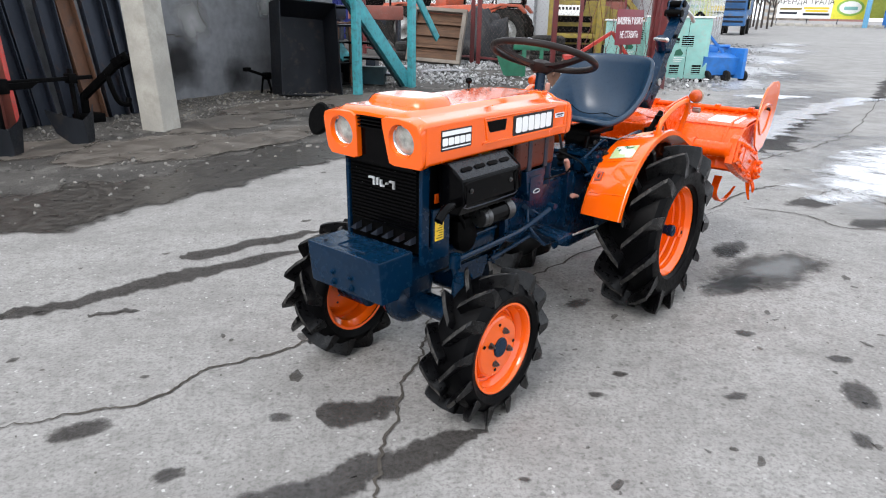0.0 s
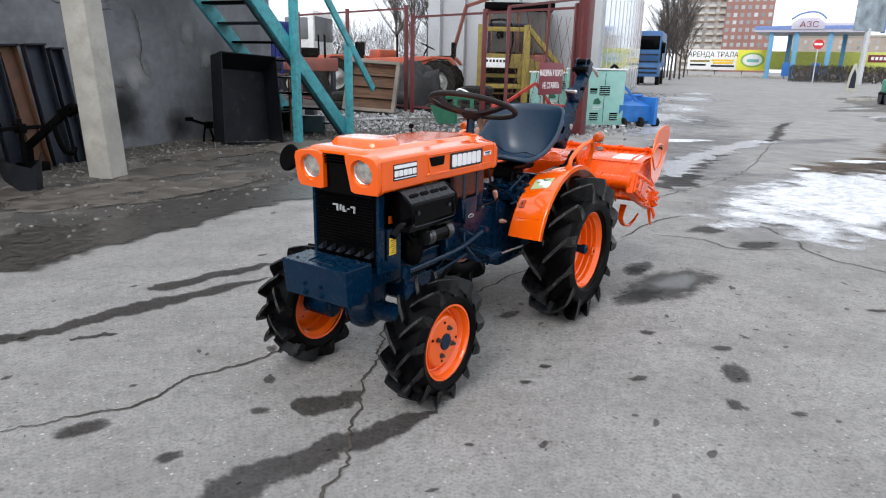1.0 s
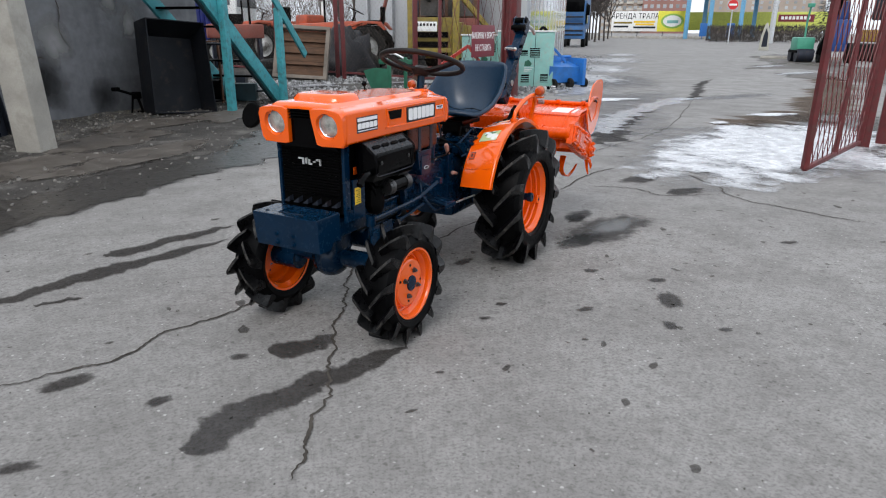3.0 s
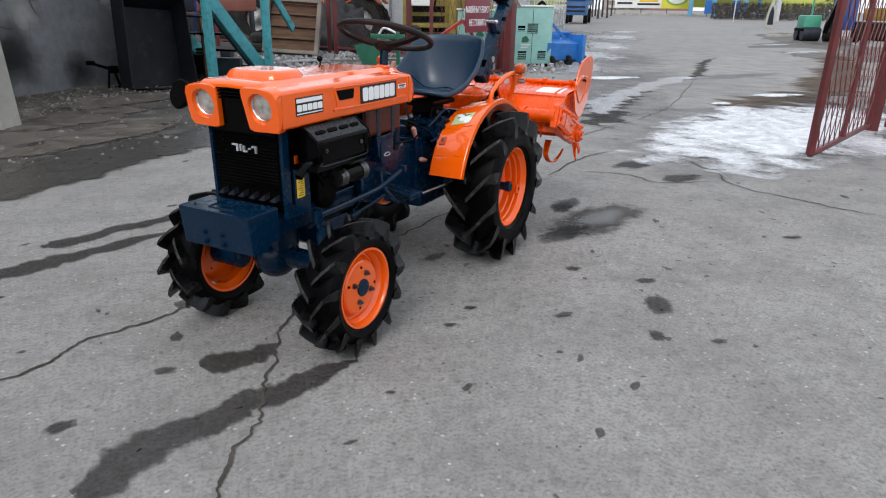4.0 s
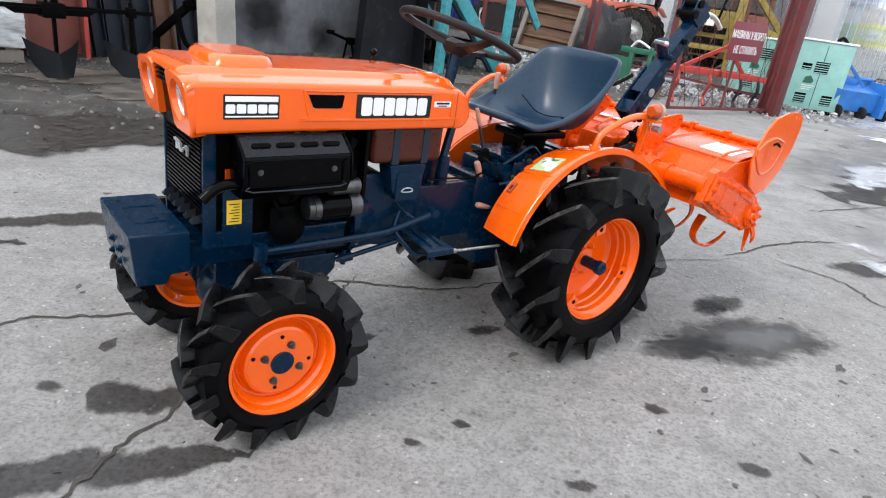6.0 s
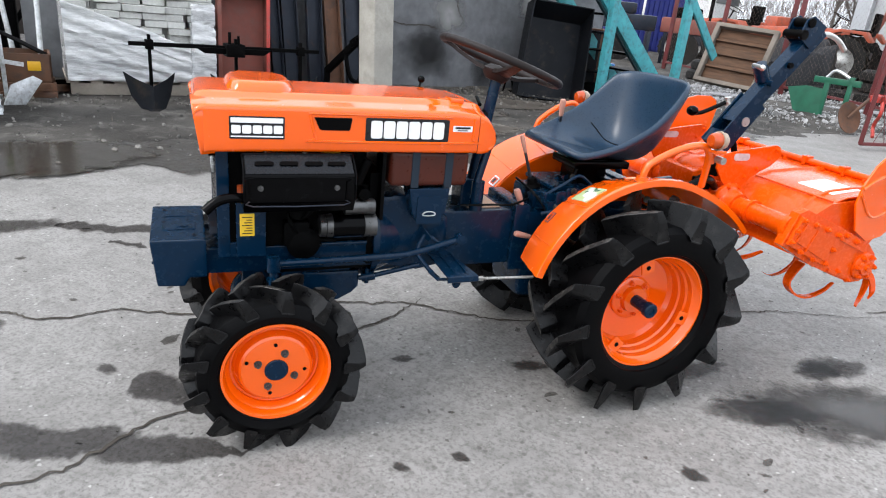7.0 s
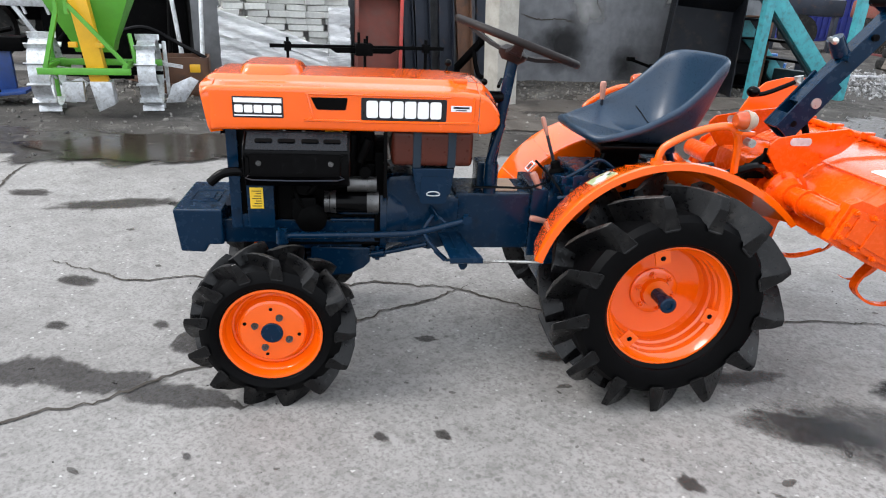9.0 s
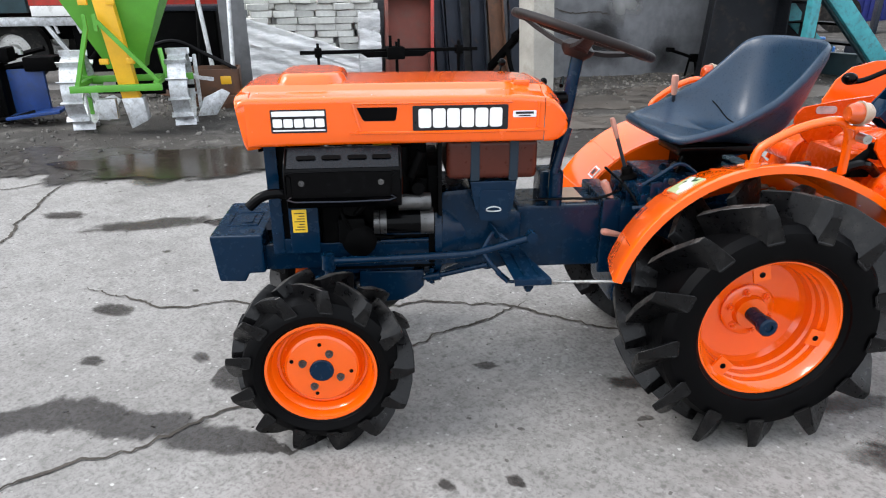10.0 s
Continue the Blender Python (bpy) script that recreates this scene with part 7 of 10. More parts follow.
for k in range(6):
    a = radians(60 * k)
    rod(bm, (-0.48 + 0.07 * math.cos(a), 0.1, 0.645 + 0.07 * math.sin(a)), (-0.48 + 0.07 * math.cos(a), 0.112, 0.645 + 0.07 * math.sin(a)), 0.009, seg=6)
part("gear_case", bm, ORANGE_OLD, till, "orange gear case", angle=45)
bm = B()
rod(bm, (-0.3, 0, 0.62), (-0.14, 0, 0.5), 0.022)
rod(bm, (-0.29, 0, 0.61), (-0.25, 0, 0.585), 0.036)
part("drive_shaft", bm, BLACK_MATT, till)
bm = B()
rod(bm, (-0.86, Y0, 0.49), (-0.86, Y1 + 0.02, 0.49), 0.024, seg=14)
part("rotor_shaft", bm, ORANGE_OLD, till)
for k in range(14):
    y = -0.43 + k * 0.068
    a = radians(k * 97)
    bm = B()
    sgn = 1 if k % 2 else -1
    pts = []
    for f in (0, 0.35, 0.7, 0.9, 1.0):
        r, aa = 0.02 + 0.155 * min(1, f * 1.15), a + 0.75 * f * f
        pts.append((-0.86 + r * math.cos(aa), y + sgn * 0.055 * max(0, f - 0.45) / 0.55, 0.49 + r * math.sin(aa)))
    path = smooth_path(pts, 4)
    rows = []
    for p in path:
        n = Vector((p.x + 0.86, 0, p.z - 0.49)).normalized()
        rows.append([p + Vector((0, -0.004, 0)), p + Vector((0, 0.004, 0)), p + Vector((0, 0.004, 0)) + n.cross(Vector((0, 1, 0))) * 0.026, p + Vector((0, -0.004, 0)) + n.cross(Vector((0, 1, 0))) * 0.026])
    loft(bm, rows)
    part("tine", bm, ORANGE_OLD, till, "curved orange digging tine" if k == 0 else "")
# hooked tines that hang below the cover
for y, bow in ((0.40, ((-0.70, 0.47), (-0.665, 0.425), (-0.655, 0.385), (-0.70, 0.345), (-0.76, 0.335), (-0.815, 0.36), (-0.835, 0.40))),
               (0.46, ((-0.95, 0.48), (-0.985, 0.44), (-0.985, 0.395), (-0.955, 0.35), (-0.91, 0.325))),
               (0.30, ((-0.40, 0.51), (-0.42, 0.475), (-0.47, 0.462), (-0.52, 0.475), (-0.55, 0.50)))):
    bm = B()
    line = smooth_path([(x, y, z) for x, z in bow], 4)
    rows = []
    for k, p in enumerate(line):
        f = k / (len(line) - 1)
        d = (line[min(k + 1, len(line) - 1)] - line[max(k - 1, 0)]).normalized()
        up = d.cross(Vector((0, 1, 0))) * 0.004
        side = Vector((0, 0.019 * (1 - 0.75 * f), 0))
        p = p + Vector((0, 0.05 * f * f, 0))
        rows.append([p - side - up, p + side - up, p + side + up, p - side + up])
    loft(bm, rows)
    part("tine", bm, ORANGE_OLD, till)
# headstock brackets
for y in (-0.19, 0.19):
    bm = B()
    prism(bm, [(-0.452, 0.675), (-0.40, 0.715), (-0.362, 0.765), (-0.362, 0.795), (-0.385, 0.818), (-0.50, 0.838), (-0.625, 0.853), (-0.645, 0.845), (-0.658, 0.812), (-0.62, 0.775), (-0.57, 0.752), (-0.53, 0.725), (-0.505, 0.700)], y - 0.005, y + 0.005, "y", 0.002)
    hp1 = part("headstock_plate", bm, ORANGE_OLD, till, "rounded orange headstock plate")
    hp1.matrix_basis = pose(-0.028, 0.006 if y > 0 else -0.006, 0.006)
    bm = B()
    prism(bm, rounded(0.075, 0.026, 0.012, cx=-0.465, cy=0.808), y + 0.005, y + 0.0075, "y", 0.001)
    part("slot_plate", bm, GALV, hp1, "worn bare metal oval plate")
    for x, z in ((-0.44, 0.705), (-0.50, 0.735), (-0.55, 0.765), (-0.60, 0.80), (-0.63, 0.835)):
        bm = B()
        hexbolt(bm, (x, y + 0.005, z), (0, 1, 0), 0.0065, 0.008)
        part("bolt", bm, ORANGE_OLD, hp1)
for sd in (1, -1):
    bm = B()
    lathe(bm, [(0.0, 0.20), (0.072, 0.20), (0.074, 0.204), (0.074, 0.216), (0.06, 0.22), (0.052, 0.228), (0.046, 0.262), (0.0, 0.262)], 28, pose(-0.475, 0, 0.645) @ Matrix.Diagonal((1, sd, 1, 1)) @ SIDE)
    fl = part("tube_flange", bm, ORANGE_OLD, till, "round bolted flange on the cross tube")
    for k in range(8):
        a = radians(22 + 45 * k)
        bm = B()
        hexbolt(bm, (-0.475 + 0.064 * math.cos(a), sd * 0.216, 0.645 + 0.064 * math.sin(a)), (0, sd, 0), 0.007, 0.008)
        part("bolt", bm, ORANGE_OLD, fl)
for sd in (1, -1):
    bm = B()
    beam(bm, (-0.43, sd * 0.2, 0.42), (-0.47, sd * 0.2, 0.70), 0.012, 0.07, up=(1, 0, 0), bevel=0.003)
    part("hitch_plate", bm, ORANGE_OLD, till)
bm = B()
rod(bm, (-0.5, -0.22, 0.41), (-0.5, 0.22, 0.41), 0.013)
part("hitch_bar", bm, ORANGE_OLD, till)
# dark blue lifting mast
bm = B()
beam(bm, (-0.59, 0, 0.885), (-0.885, 0, 1.282), 0.056, 0.062, up=(1, 0, 0.6), bevel=0.004)
mast = part("lift_mast", bm, NAVY, till, "dark blue box-section mast with pins")
mast.matrix_basis = pose(-0.617, 0.018, 0.917) @ Matrix.Rotation(radians(-4), 4, "Y") @ pose(0.622, 0, -0.906)
bm = B()
for sd in (1, -1):
    beam(bm, (-0.537, sd * 0.035, 0.795), (-0.668, sd * 0.035, 0.988), 0.008, 0.082, up=(1, 0, 0.6), bevel=0.002)
beam(bm, (-0.570, 0, 0.774), (-0.690, 0, 0.950), 0.064, 0.008, up=(1, 0, 0.6), bevel=0.002)
beam(bm, (-0.508, 0, 0.812), (-0.540, 0, 0.862), 0.064, 0.008, up=(1, 0, 0.6), bevel=0.002)
part("sleeve", bm, NAVY, mast, "dark blue forked sleeve at the mast's foot")
bm = B()
rod(bm, (-0.685, 0.0, 1.070), (-0.645, 0.0, 1.120), 0.027, seg=18)
rod(bm, (-0.690, -0.03, 1.06), (-0.690, 0.05, 1.06), 0.012, seg=12)
part("pin_socket", bm, NAVY, mast, "short tube welded to the mast")
bm = B()
rod(bm, (-0.650, -0.03, 1.114), (-0.615, 0.045, 1.110), 0.009, seg=12)
ball(bm, (-0.612, 0.05, 1.110), 0.012)
part("pin", bm, STEEL, mast, "bare steel locking pin")
for sd in (1, -1):
    bm = B()
    prism(bm, [(-0.760, 1.238), (-0.776, 1.306), (-0.808, 1.322), (-0.885, 1.292), (-0.83, 1.205)], sd * 0.029, sd * 0.037, "y", 0.002)
    part("fork_cheek", bm, NAVY, mast)
bm = B()
rod(bm, (-0.796, -0.045, 1.296), (-0.796, 0.045, 1.296), 0.017, seg=18)
rod(bm, (-0.776, -0.045, 1.25), (-0.776, 0.045, 1.25), 0.018, seg=18)
part("fork_bush", bm, BLACK_MATT, mast, "black bushes in the mast's fork")
bm = B()
rod(bm, (-0.622, 0.036, 0.906), (-0.622, 0.044, 0.906), 0.018, seg=20)
part("pivot_pin", bm, STEEL, mast, "bare steel pivot pin")
for x, z in ((-0.565, 0.83), (-0.765, 1.135)):
    bm = B()
    rod(bm, (x, 0.028, z), (x, 0.0405, z), 0.011, seg=16)
    part("hole", bm, BLACK_MATT, mast)
bm = B()
tube(bm, [(-0.87, 0.0, 1.262), (-0.91, 0.0, 1.268), (-0.955, 0.0, 1.272), (-1.005, 0.005, 1.258), (-1.05, 0.01, 1.228)], 0.0105, 8)
part("hook", bm, STEEL, mast, "bent bare steel hook")
bm = B()
rod(bm, (-0.61, -0.01, 0.88), (-0.67, -0.01, 0.775), 0.012)
part("strut", bm, BLACK_MATT, mast)
# crank
bm = B()
tube(bm, [(-0.430, -0.06, 0.915), (-0.47, -0.055, 0.922), (-0.53, -0.05, 0.948), (-0.575, -0.045, 0.970)], 0.0085, 8, 4)
ball(bm, (-0.425, -0.062, 0.925), 0.023, (1, 1, 0.85))
part("crank", bm, BLACK, till, "black depth crank").matrix_basis = pose(-0.026, 0.008, 0.01)
bm = B()
rod(bm, (-0.572, -0.045, 0.985), (-0.578, -0.043, 0.955), 0.015, seg=14)
rod(bm, (-0.565, -0.043, 0.972), (-0.615, -0.005, 0.915), 0.0085)
part("crank_spindle", bm, STEEL, till, "bare steel crank spindle").matrix_basis = pose(-0.026, 0.008, 0.01)
bm = B()
tube(bm, [(-0.25, 0.2, 0.70), (-0.36, 0.2, 0.73), (-0.44, 0.16, 0.69)], 0.014, 8)
part("hose", bm, BLACK, till, "black hose")
bm = B()
for x, y, z in ((-0.40, 0.13, 0.70), (-0.44, 0.16, 0.76), (-0.36, 0.10, 0.66)):
    box(bm, x - 0.03, x + 0.03, y - 0.02, y + 0.02, z - 0.025, z + 0.02, 0.005)
rod(bm, (-0.30, 0.13, 0.64), (-0.46, 0.15, 0.79), 0.013)
part("top_link", bm, BLACK_MATT, till, "black greasy top link")
for y in (0.16, 0.24, 0.32):
    bm = B()
    rod(bm, (-0.475, y, 0.645), (-0.475, y + 0.012, 0.645), 0.044, seg=18)
    part("collar", bm, ORANGE_OLD, till)
GWX, GWY, GWZ = -1.08, 0.42, 0.72
bm = B()
lathe(bm, [(0.02, -0.02), (0.05, -0.024), (0.068, -0.016), (0.072, 0.0), (0.068, 0.016), (0.05, 0.024), (0.02, 0.02)], 26, pose(GWX, GWY, GWZ) @ SIDE, close=True)
gw = part("gauge_wheel", bm, RUBBER, till, "small black rubber gauge wheel")
bm = B()
rod(bm, (GWX, GWY - 0.03, GWZ), (GWX, GWY + 0.03, GWZ), 0.02)
rod(bm, (GWX, GWY - 0.028, GWZ), (-0.93, GWY - 0.028, 0.75), 0.009)
part("axle_arm", bm, BLACK_MATT, gw)
CRISP = False


# ---- potato planter and other machines left of the pallet ----
pp = thing("potato_planter", at_wall(-5.72, 1.6, 0.03), "green and yellow potato planter on spiked steel wheels", "planter")
bm = B()
loft(bm, [[(x * k, y * k2 + 0.05, z) for x, y in ((-1, -1), (1, -1), (1, 1), (-1, 1))] for z, k, k2 in ((0.47, 0.14, 0.12), (0.55, 0.16, 0.14), (1.1, 0.40, 0.30), (1.5, 0.42, 0.31), (1.48, 0.40, 0.29), (1.1, 0.385, 0.285), (0.56, 0.15, 0.13))], caps=False)
part("hopper", bm, GREEN, pp, "green sheet-steel hopper", angle=20)
bm = B()
prism(bm, [(-0.17, 1.55), (-0.03, 1.55), (0.13, 0.13), (0.0, 0.13)], -0.34, -0.22, "y", 0.006)
part("chute", bm, YELLOW_PAINT, pp, "yellow elevator chute")
for x, z in ((-0.17, 0.98), (0.02, 0.98), (-0.1, 0.55), (0.09, 0.55)):
    bm = B()
    box(bm, x - 0.03, x + 0.03, -0.35, -0.30, z - 0.02, z + 0.02, 0.003)
    part("clip", bm, YELLOW_PAINT, pp)
bm = B()
box(bm, -0.36, 0.30, -0.42, -0.37, 0.33, 0.38, 0.004)
box(bm, -0.5, 0.5, -0.02, 0.03, 0.36, 0.41, 0.004)
for x in (-0.3, 0.26):
    box(bm, x - 0.02, x + 0.02, -0.4, 0.2, 0.36, 0.40, 0.004)
beam(bm, (-0.30, -0.4, 0.38), (-0.16, -0.42, 0.80), 0.03, 0.03)
beam(bm, (0.28, -0.4, 0.40), (-0.08, -0.42, 0.85), 0.03, 0.03)
beam(bm, (-0.16, -0.42, 0.78), (-0.16, -0.42, 0.9), 0.025, 0.025, up=(1, 0, 0))
beam(bm, (-0.09, -0.42, 0.78), (-0.09, -0.42, 0.9), 0.025, 0.025, up=(1, 0, 0))
beam(bm, (0.32, -0.2, 0.4), (0.28, -0.1, 0.62), 0.03, 0.03)
part("frame", bm, GREEN, pp, "green tube frame")
bm = B()
prism(bm, [(-0.02, 0.27), (0.14, 0.27), (0.15, 0.09), (0.02, 0.03)], -0.36, -0.2, "y", 0.006)
box(bm, -0.22, -0.08, -0.3, -0.22, 0.10, 0.26, 0.006)
part("furrow_opener", bm, GALV, pp, "bare steel furrow opener")
bm = B()
rod(bm, (-0.5, 0.0, 0.30), (0.5, 0.0, 0.30), 0.016)
rod(bm, (-0.2, -0.25, 0.32), (0.3, -0.25, 0.30), 0.02)
lathe(bm, [(0.0, -0.02), (0.05, -0.02), (0.05, 0.02), (0, 0.02)], 14, pose(0.24, -0.2, 0.32, 0, 90, 0))
part("axle", bm, BLACK_MATT, pp)
for x in (-0.39, 0.40):
    bm = B()
    lathe(bm, [(0.27, -0.07), (0.28, -0.07), (0.28, 0.07), (0.27, 0.07)], 40, pose(x, 0, 0.30, 0, 90, 0), close=True)
    wh = part("spiked_wheel", bm, GALV, pp, "galvanised steel wheel with paddles", angle=30)
    for k in range(12):
        bm = B()
        mm = pose(x, 0, 0.30) @ Matrix.Rotation(k * math.tau / 12 + 0.2, 4, "X")
        box(bm, -0.085, 0.085, -0.004, 0.004, 0.275, 0.325, 0.001, mm)
        part("paddle", bm, GALV, wh)
    for k in range(6):
        bm = B()
        a = k * math.tau / 6
        rod(bm, (x + 0.03, 0, 0.30), (x + 0.03, 0.27 * math.sin(a), 0.30 + 0.27 * math.cos(a)), 0.009, seg=6)
        part("spoke", bm, GALV, wh)
for x, tn in ((0.60, 30), (-0.28, -25)):
    bm = B()
    mm = pose(x, 0.15, 0.14, 0, 0, tn)
    prism(bm, [(-0.13, -0.11), (0.04, -0.12), (0.19, 0.06), (0.12, 0.1), (-0.06, 0.04)], -0.006, 0.006, "y", 0.002, mm)
    share = part("covering_blade", bm, GALV, pp, "bent steel covering blade")
    bm = B()
    box(bm, x - 0.1, x - 0.07, 0.12, 0.15, 0.08, 0.55, 0.003)
    beam(bm, (x - 0.1, 0.05, 0.37), (x + 0.05, 0.1, 0.34), 0.03, 0.03)
    part("shank", bm, GALV if x > 0 else GREEN, share)

mt = thing("walking_tiller", at_wall(-6.75, 1.15, 0.03), "black and blue two-wheel tiller frame lying on the dirt", "tiller")
bm = B()
tube(bm, [(-0.6, 0.0, 0.35), (-0.3, 0, 0.4), (0.0, 0, 0.45), (0.3, 0, 0.5)], 0.03, 8)
tube(bm, [(-0.5, -0.2, 0.1), (-0.3, -0.25, 0.04), (0.0, -0.25, 0.06), (0.2, -0.2, 0.10)], 0.02, 8)
box(bm, -0.12, -0.02, -0.16, 0.1, 0.02, 0.5, 0.01)
for k in range(7):
    rod(bm, (-0.07, -0.17, 0.08 + 0.06 * k), (-0.07, -0.155, 0.08 + 0.06 * k), 0.014, seg=6)
box(bm, 0.15, 0.4, -0.1, 0.12, 0.42, 0.54, 0.02)
box(bm, -0.02, 0.06, -0.1, 0.1, 0.5, 0.62, 0.02)
tube(bm, [(-0.25, 0.1, 0.42), (0.0, 0.1, 0.52), (0.3, 0.05, 0.60)], 0.022, 8)
part("frame", bm, BLACK_MATT, mt)
bm = B()
box(bm, 0.0, 0.28, -0.05, 0.0, 0.05, 0.44, 0.006)
box(bm, 0.0, 0.42, -0.3, 0.0, 0.05, 0.075, 0.006, pose(0, 0, 0, 0, -6, 0))
part("blade_guard", bm, DEEP_BLUE, mt, "blue sheet-steel guard")
bm = B()
rod(bm, (-0.5, -0.1, 0.42), (-0.28, -0.1, 0.46), 0.1, seg=18)
part("motor", bm, DEEP_BLUE, mt, "blue motor housing")
bm = B()
for k in range(3):
    rod(bm, (0.12 * k - 0.1, -0.05, 0.56), (0.12 * k - 0.1, -0.05, 0.60), 0.02)
part("cap", bm, GALV, mt)

# clutter behind the planter
for k, (s, o, ln, rx, ry, m, lab) in enumerate(((-5.12, 0.4, 2.2, -10, -6, GALV, "grey steel pipe leaning upright"), (-5.3, 0.2, 2.0, -14, 3, BLACK_MATT, "black steel bar leaning upright"), (-4.95, 0.75, 1.2, -20, 2, GALV, "short grey pipe leaning upright"))):
    bm = B()
    rod(bm, (0, 0, 0), (0, 0, ln), 0.022)
    ob = part("pipe", bm, m)
    ob.matrix_basis = at_wall(s, o, 0.04) @ pose(0, 0, 0, rx, ry, 0)
    tagged(ob, lab, "pipe", "pipes leaning beside the pallet")
bm = B()
tube(bm, [w2(-5.9, 0.3, 0.5), w2(-5.5, 0.4, 0.62), w2(-5.2, 0.5, 0.5), w2(-4.9, 0.7, 0.36)], 0.022, 8)
tagged(part("hose", bm, BLACK), "thick black rubber hose draped over scrap", "hose")
scrap = thing("scrap_crate", at_wall(-5.15, 0.75, 0.03), "grimy crate of metal scrap", "crate")
for a in ((-0.28, 0.28, -0.2, -0.18, 0.12, 0.36), (-0.28, 0.28, 0.18, 0.2, 0.12, 0.36), (-0.28, -0.26, -0.2, 0.2, 0.12, 0.36), (0.26, 0.28, -0.2, 0.2, 0.12, 0.36), (-0.28, 0.28, -0.2, 0.2, 0.12, 0.14), (-0.3, 0.3, -0.25, -0.15, 0.0, 0.05), (-0.3, 0.3, 0.1, 0.2, 0.0, 0.12), (-0.3, 0.3, -0.22, -0.14, 0.05, 0.12)):
    bm = B()
    box(bm, *a, 0.003)
    part("board", bm, BRONZE, scrap)
bm = B()
box(bm, 0.1, 0.2, -0.205, -0.18, 0.22, 0.3, 0.01)
part("part", bm, YELLOW_PAINT, scrap)

for k, (sx, o, l, tn, m, lb) in enumerate(((-5.0, 0.55, 0.9, 20, BLACK_MATT, "black angle iron lying in the scrap"), (-5.35, 0.6, 0.8, -35, BRONZE, "rusty steel bar lying in the scrap"), (-4.92, 0.95, 0.6, 60, BRONZE, "short rusty bar lying in the scrap"), (-5.5, 0.2, 1.1, 10, BLACK_MATT, "long black bar lying in the scrap"), (-5.25, 0.15, 0.7, 80, WOOD, "broken brown board lying in the scrap"))):
    bm = B()
    box(bm, -l / 2, l / 2, -0.03, 0.03, 0.0, 0.012, 0.002)
    box(bm, -l / 2, l / 2, -0.03, -0.018, 0.012, 0.06, 0.002)
    ob = part("scrap_bar", bm, m)
    ob.matrix_basis = at_wall(sx, o, 0.06 + 0.012 * k, tn) @ pose(0, 0, 0, 0, 4 * (k % 3), 0)
    tagged(ob, lb, "scrap", "bars in the scrap heap")
# added black box with a rim: keeps the gap past the wall's end dark
heap_s = thing("scrap_bin", at_wall(-5.45, -0.5, 0.0), "tall black box added to fill the dark gap beside the wall", "bin")
bm = B()
box(bm, -0.75, 0.35, -0.35, 0.5, 0.0, 0.92, 0.02)
part("body", bm, BLACK_MATT, heap_s)
bm = B()
box(bm, -0.78, 0.38, -0.38, 0.53, 0.88, 0.93, 0.01)
part("rim", bm, DARKSTEEL, heap_s)

# flat-bed truck behind the yard's corner
tk = thing("flatbed_truck", at_wall(-8.0, -2.6, 0.0), "flat-bed truck with red side boards and a white rail", "truck")
bm = B()
box(bm, 0.74, 2.87, -1.1, 1.1, 0.92, 1.4, 0.01)
part("side_board", bm, RED_BRIGHT, tk, "red dropside boards")
bm = B()
box(bm, 0.76, 2.87, -1.14, -1.02, 0.80, 0.915, 0.006)
part("rail", bm, WHITE, tk, "white lower rail")
bm = B()
box(bm, -3.6, 0.72, -1.13, -1.03, 0.84, 1.4, 0.01)
part("tank_side", bm, TEAL_DARK, tk)
bm = B()
box(bm, -3.8, 1.5, -1.06, -0.96, 0.69, 0.79, 0.006)
for x in (-3.2, -2.4, -1.6, 0.86):
    beam(bm, (x, -1.02, 0.70), (x + 0.2, -1.02, 0.36), 0.04, 0.05)
for x in (0.95, 1.2, 1.4):
    beam(bm, (x, -1.02, 0.70), (x + 0.03, -1.02, 0.60), 0.03, 0.03)
part("frame_rail", bm, GALV, tk, "grey side frame")
bm = B()
box(bm, -3.8, 2.87, -0.5, -0.38, 0.5, 0.78, 0.01)
box(bm, -3.8, 2.87, 0.38, 0.5, 0.5, 0.78, 0.01)
for x in (-2.5, -1.2, 0.4, 1.6, 2.7):
    box(bm, x - 0.05, x + 0.05, -0.95, 0.95, 0.78, 0.84, 0.006)
part("chassis", bm, BLACK_MATT, tk, "grimy black chassis")
# Made-up black blocks and rods that stand for the shade under the bed.
bm = B()
box(bm, 1.1, 2.0, -0.9, -0.3, 0.12, 0.76, 0.03)
box(bm, 2.1, 2.87, -0.9, -0.3, 0.08, 0.76, 0.03)
for k in range(4):
    rod(bm, (1.2 + 0.5 * k, -0.98, 0.2 + 0.07 * (k % 3)), (1.5 + 0.5 * k, -0.9, 0.55 + 0.1 * (k % 2)), 0.03)
part("tool_locker", bm, BLACK_MATT, tk, "black blocks added for the shade under the bed")
for x in (0.42, -0.75):
    for y in (-0.85, 0.85):
        bm = B()
        lathe(bm, [(0.2, -0.1), (0.3, -0.12), (0.39, -0.1), (0.4, 0), (0.39, 0.1), (0.3, 0.12), (0.2, 0.1)], 30, pose(x, y, 0.4, 90, 0, 0), close=True)
        w = part("wheel", bm, RUBBER_OLD, tk)
        bm = B()
        lathe(bm, [(0.21, -0.09), (0.19, -0.02), (0.08, -0.02), (0.06, -0.08), (0, -0.08)], 24, pose(x, y, 0.4, 90 if y > 0 else -90, 0, 0))
        part("rim", bm, STEEL, w)
# made-up rear wall that closes the yard, dark for the shade behind the truck
bm = B()
box(bm, -24, -1.0, 0.0, 0.4, -0.2, 6.0, 0.02)
wb = part("wall_west", bm, mat("dark_brick_wall", (0.06, 0.05, 0.045), 0.9, var=0.4, scale=1.2, bump=0.2))
wb.matrix_basis = at_wall(0, -5.2)
tagged(wb, "dark wall added behind the parked truck for the shade there", "wall", kind="structure")


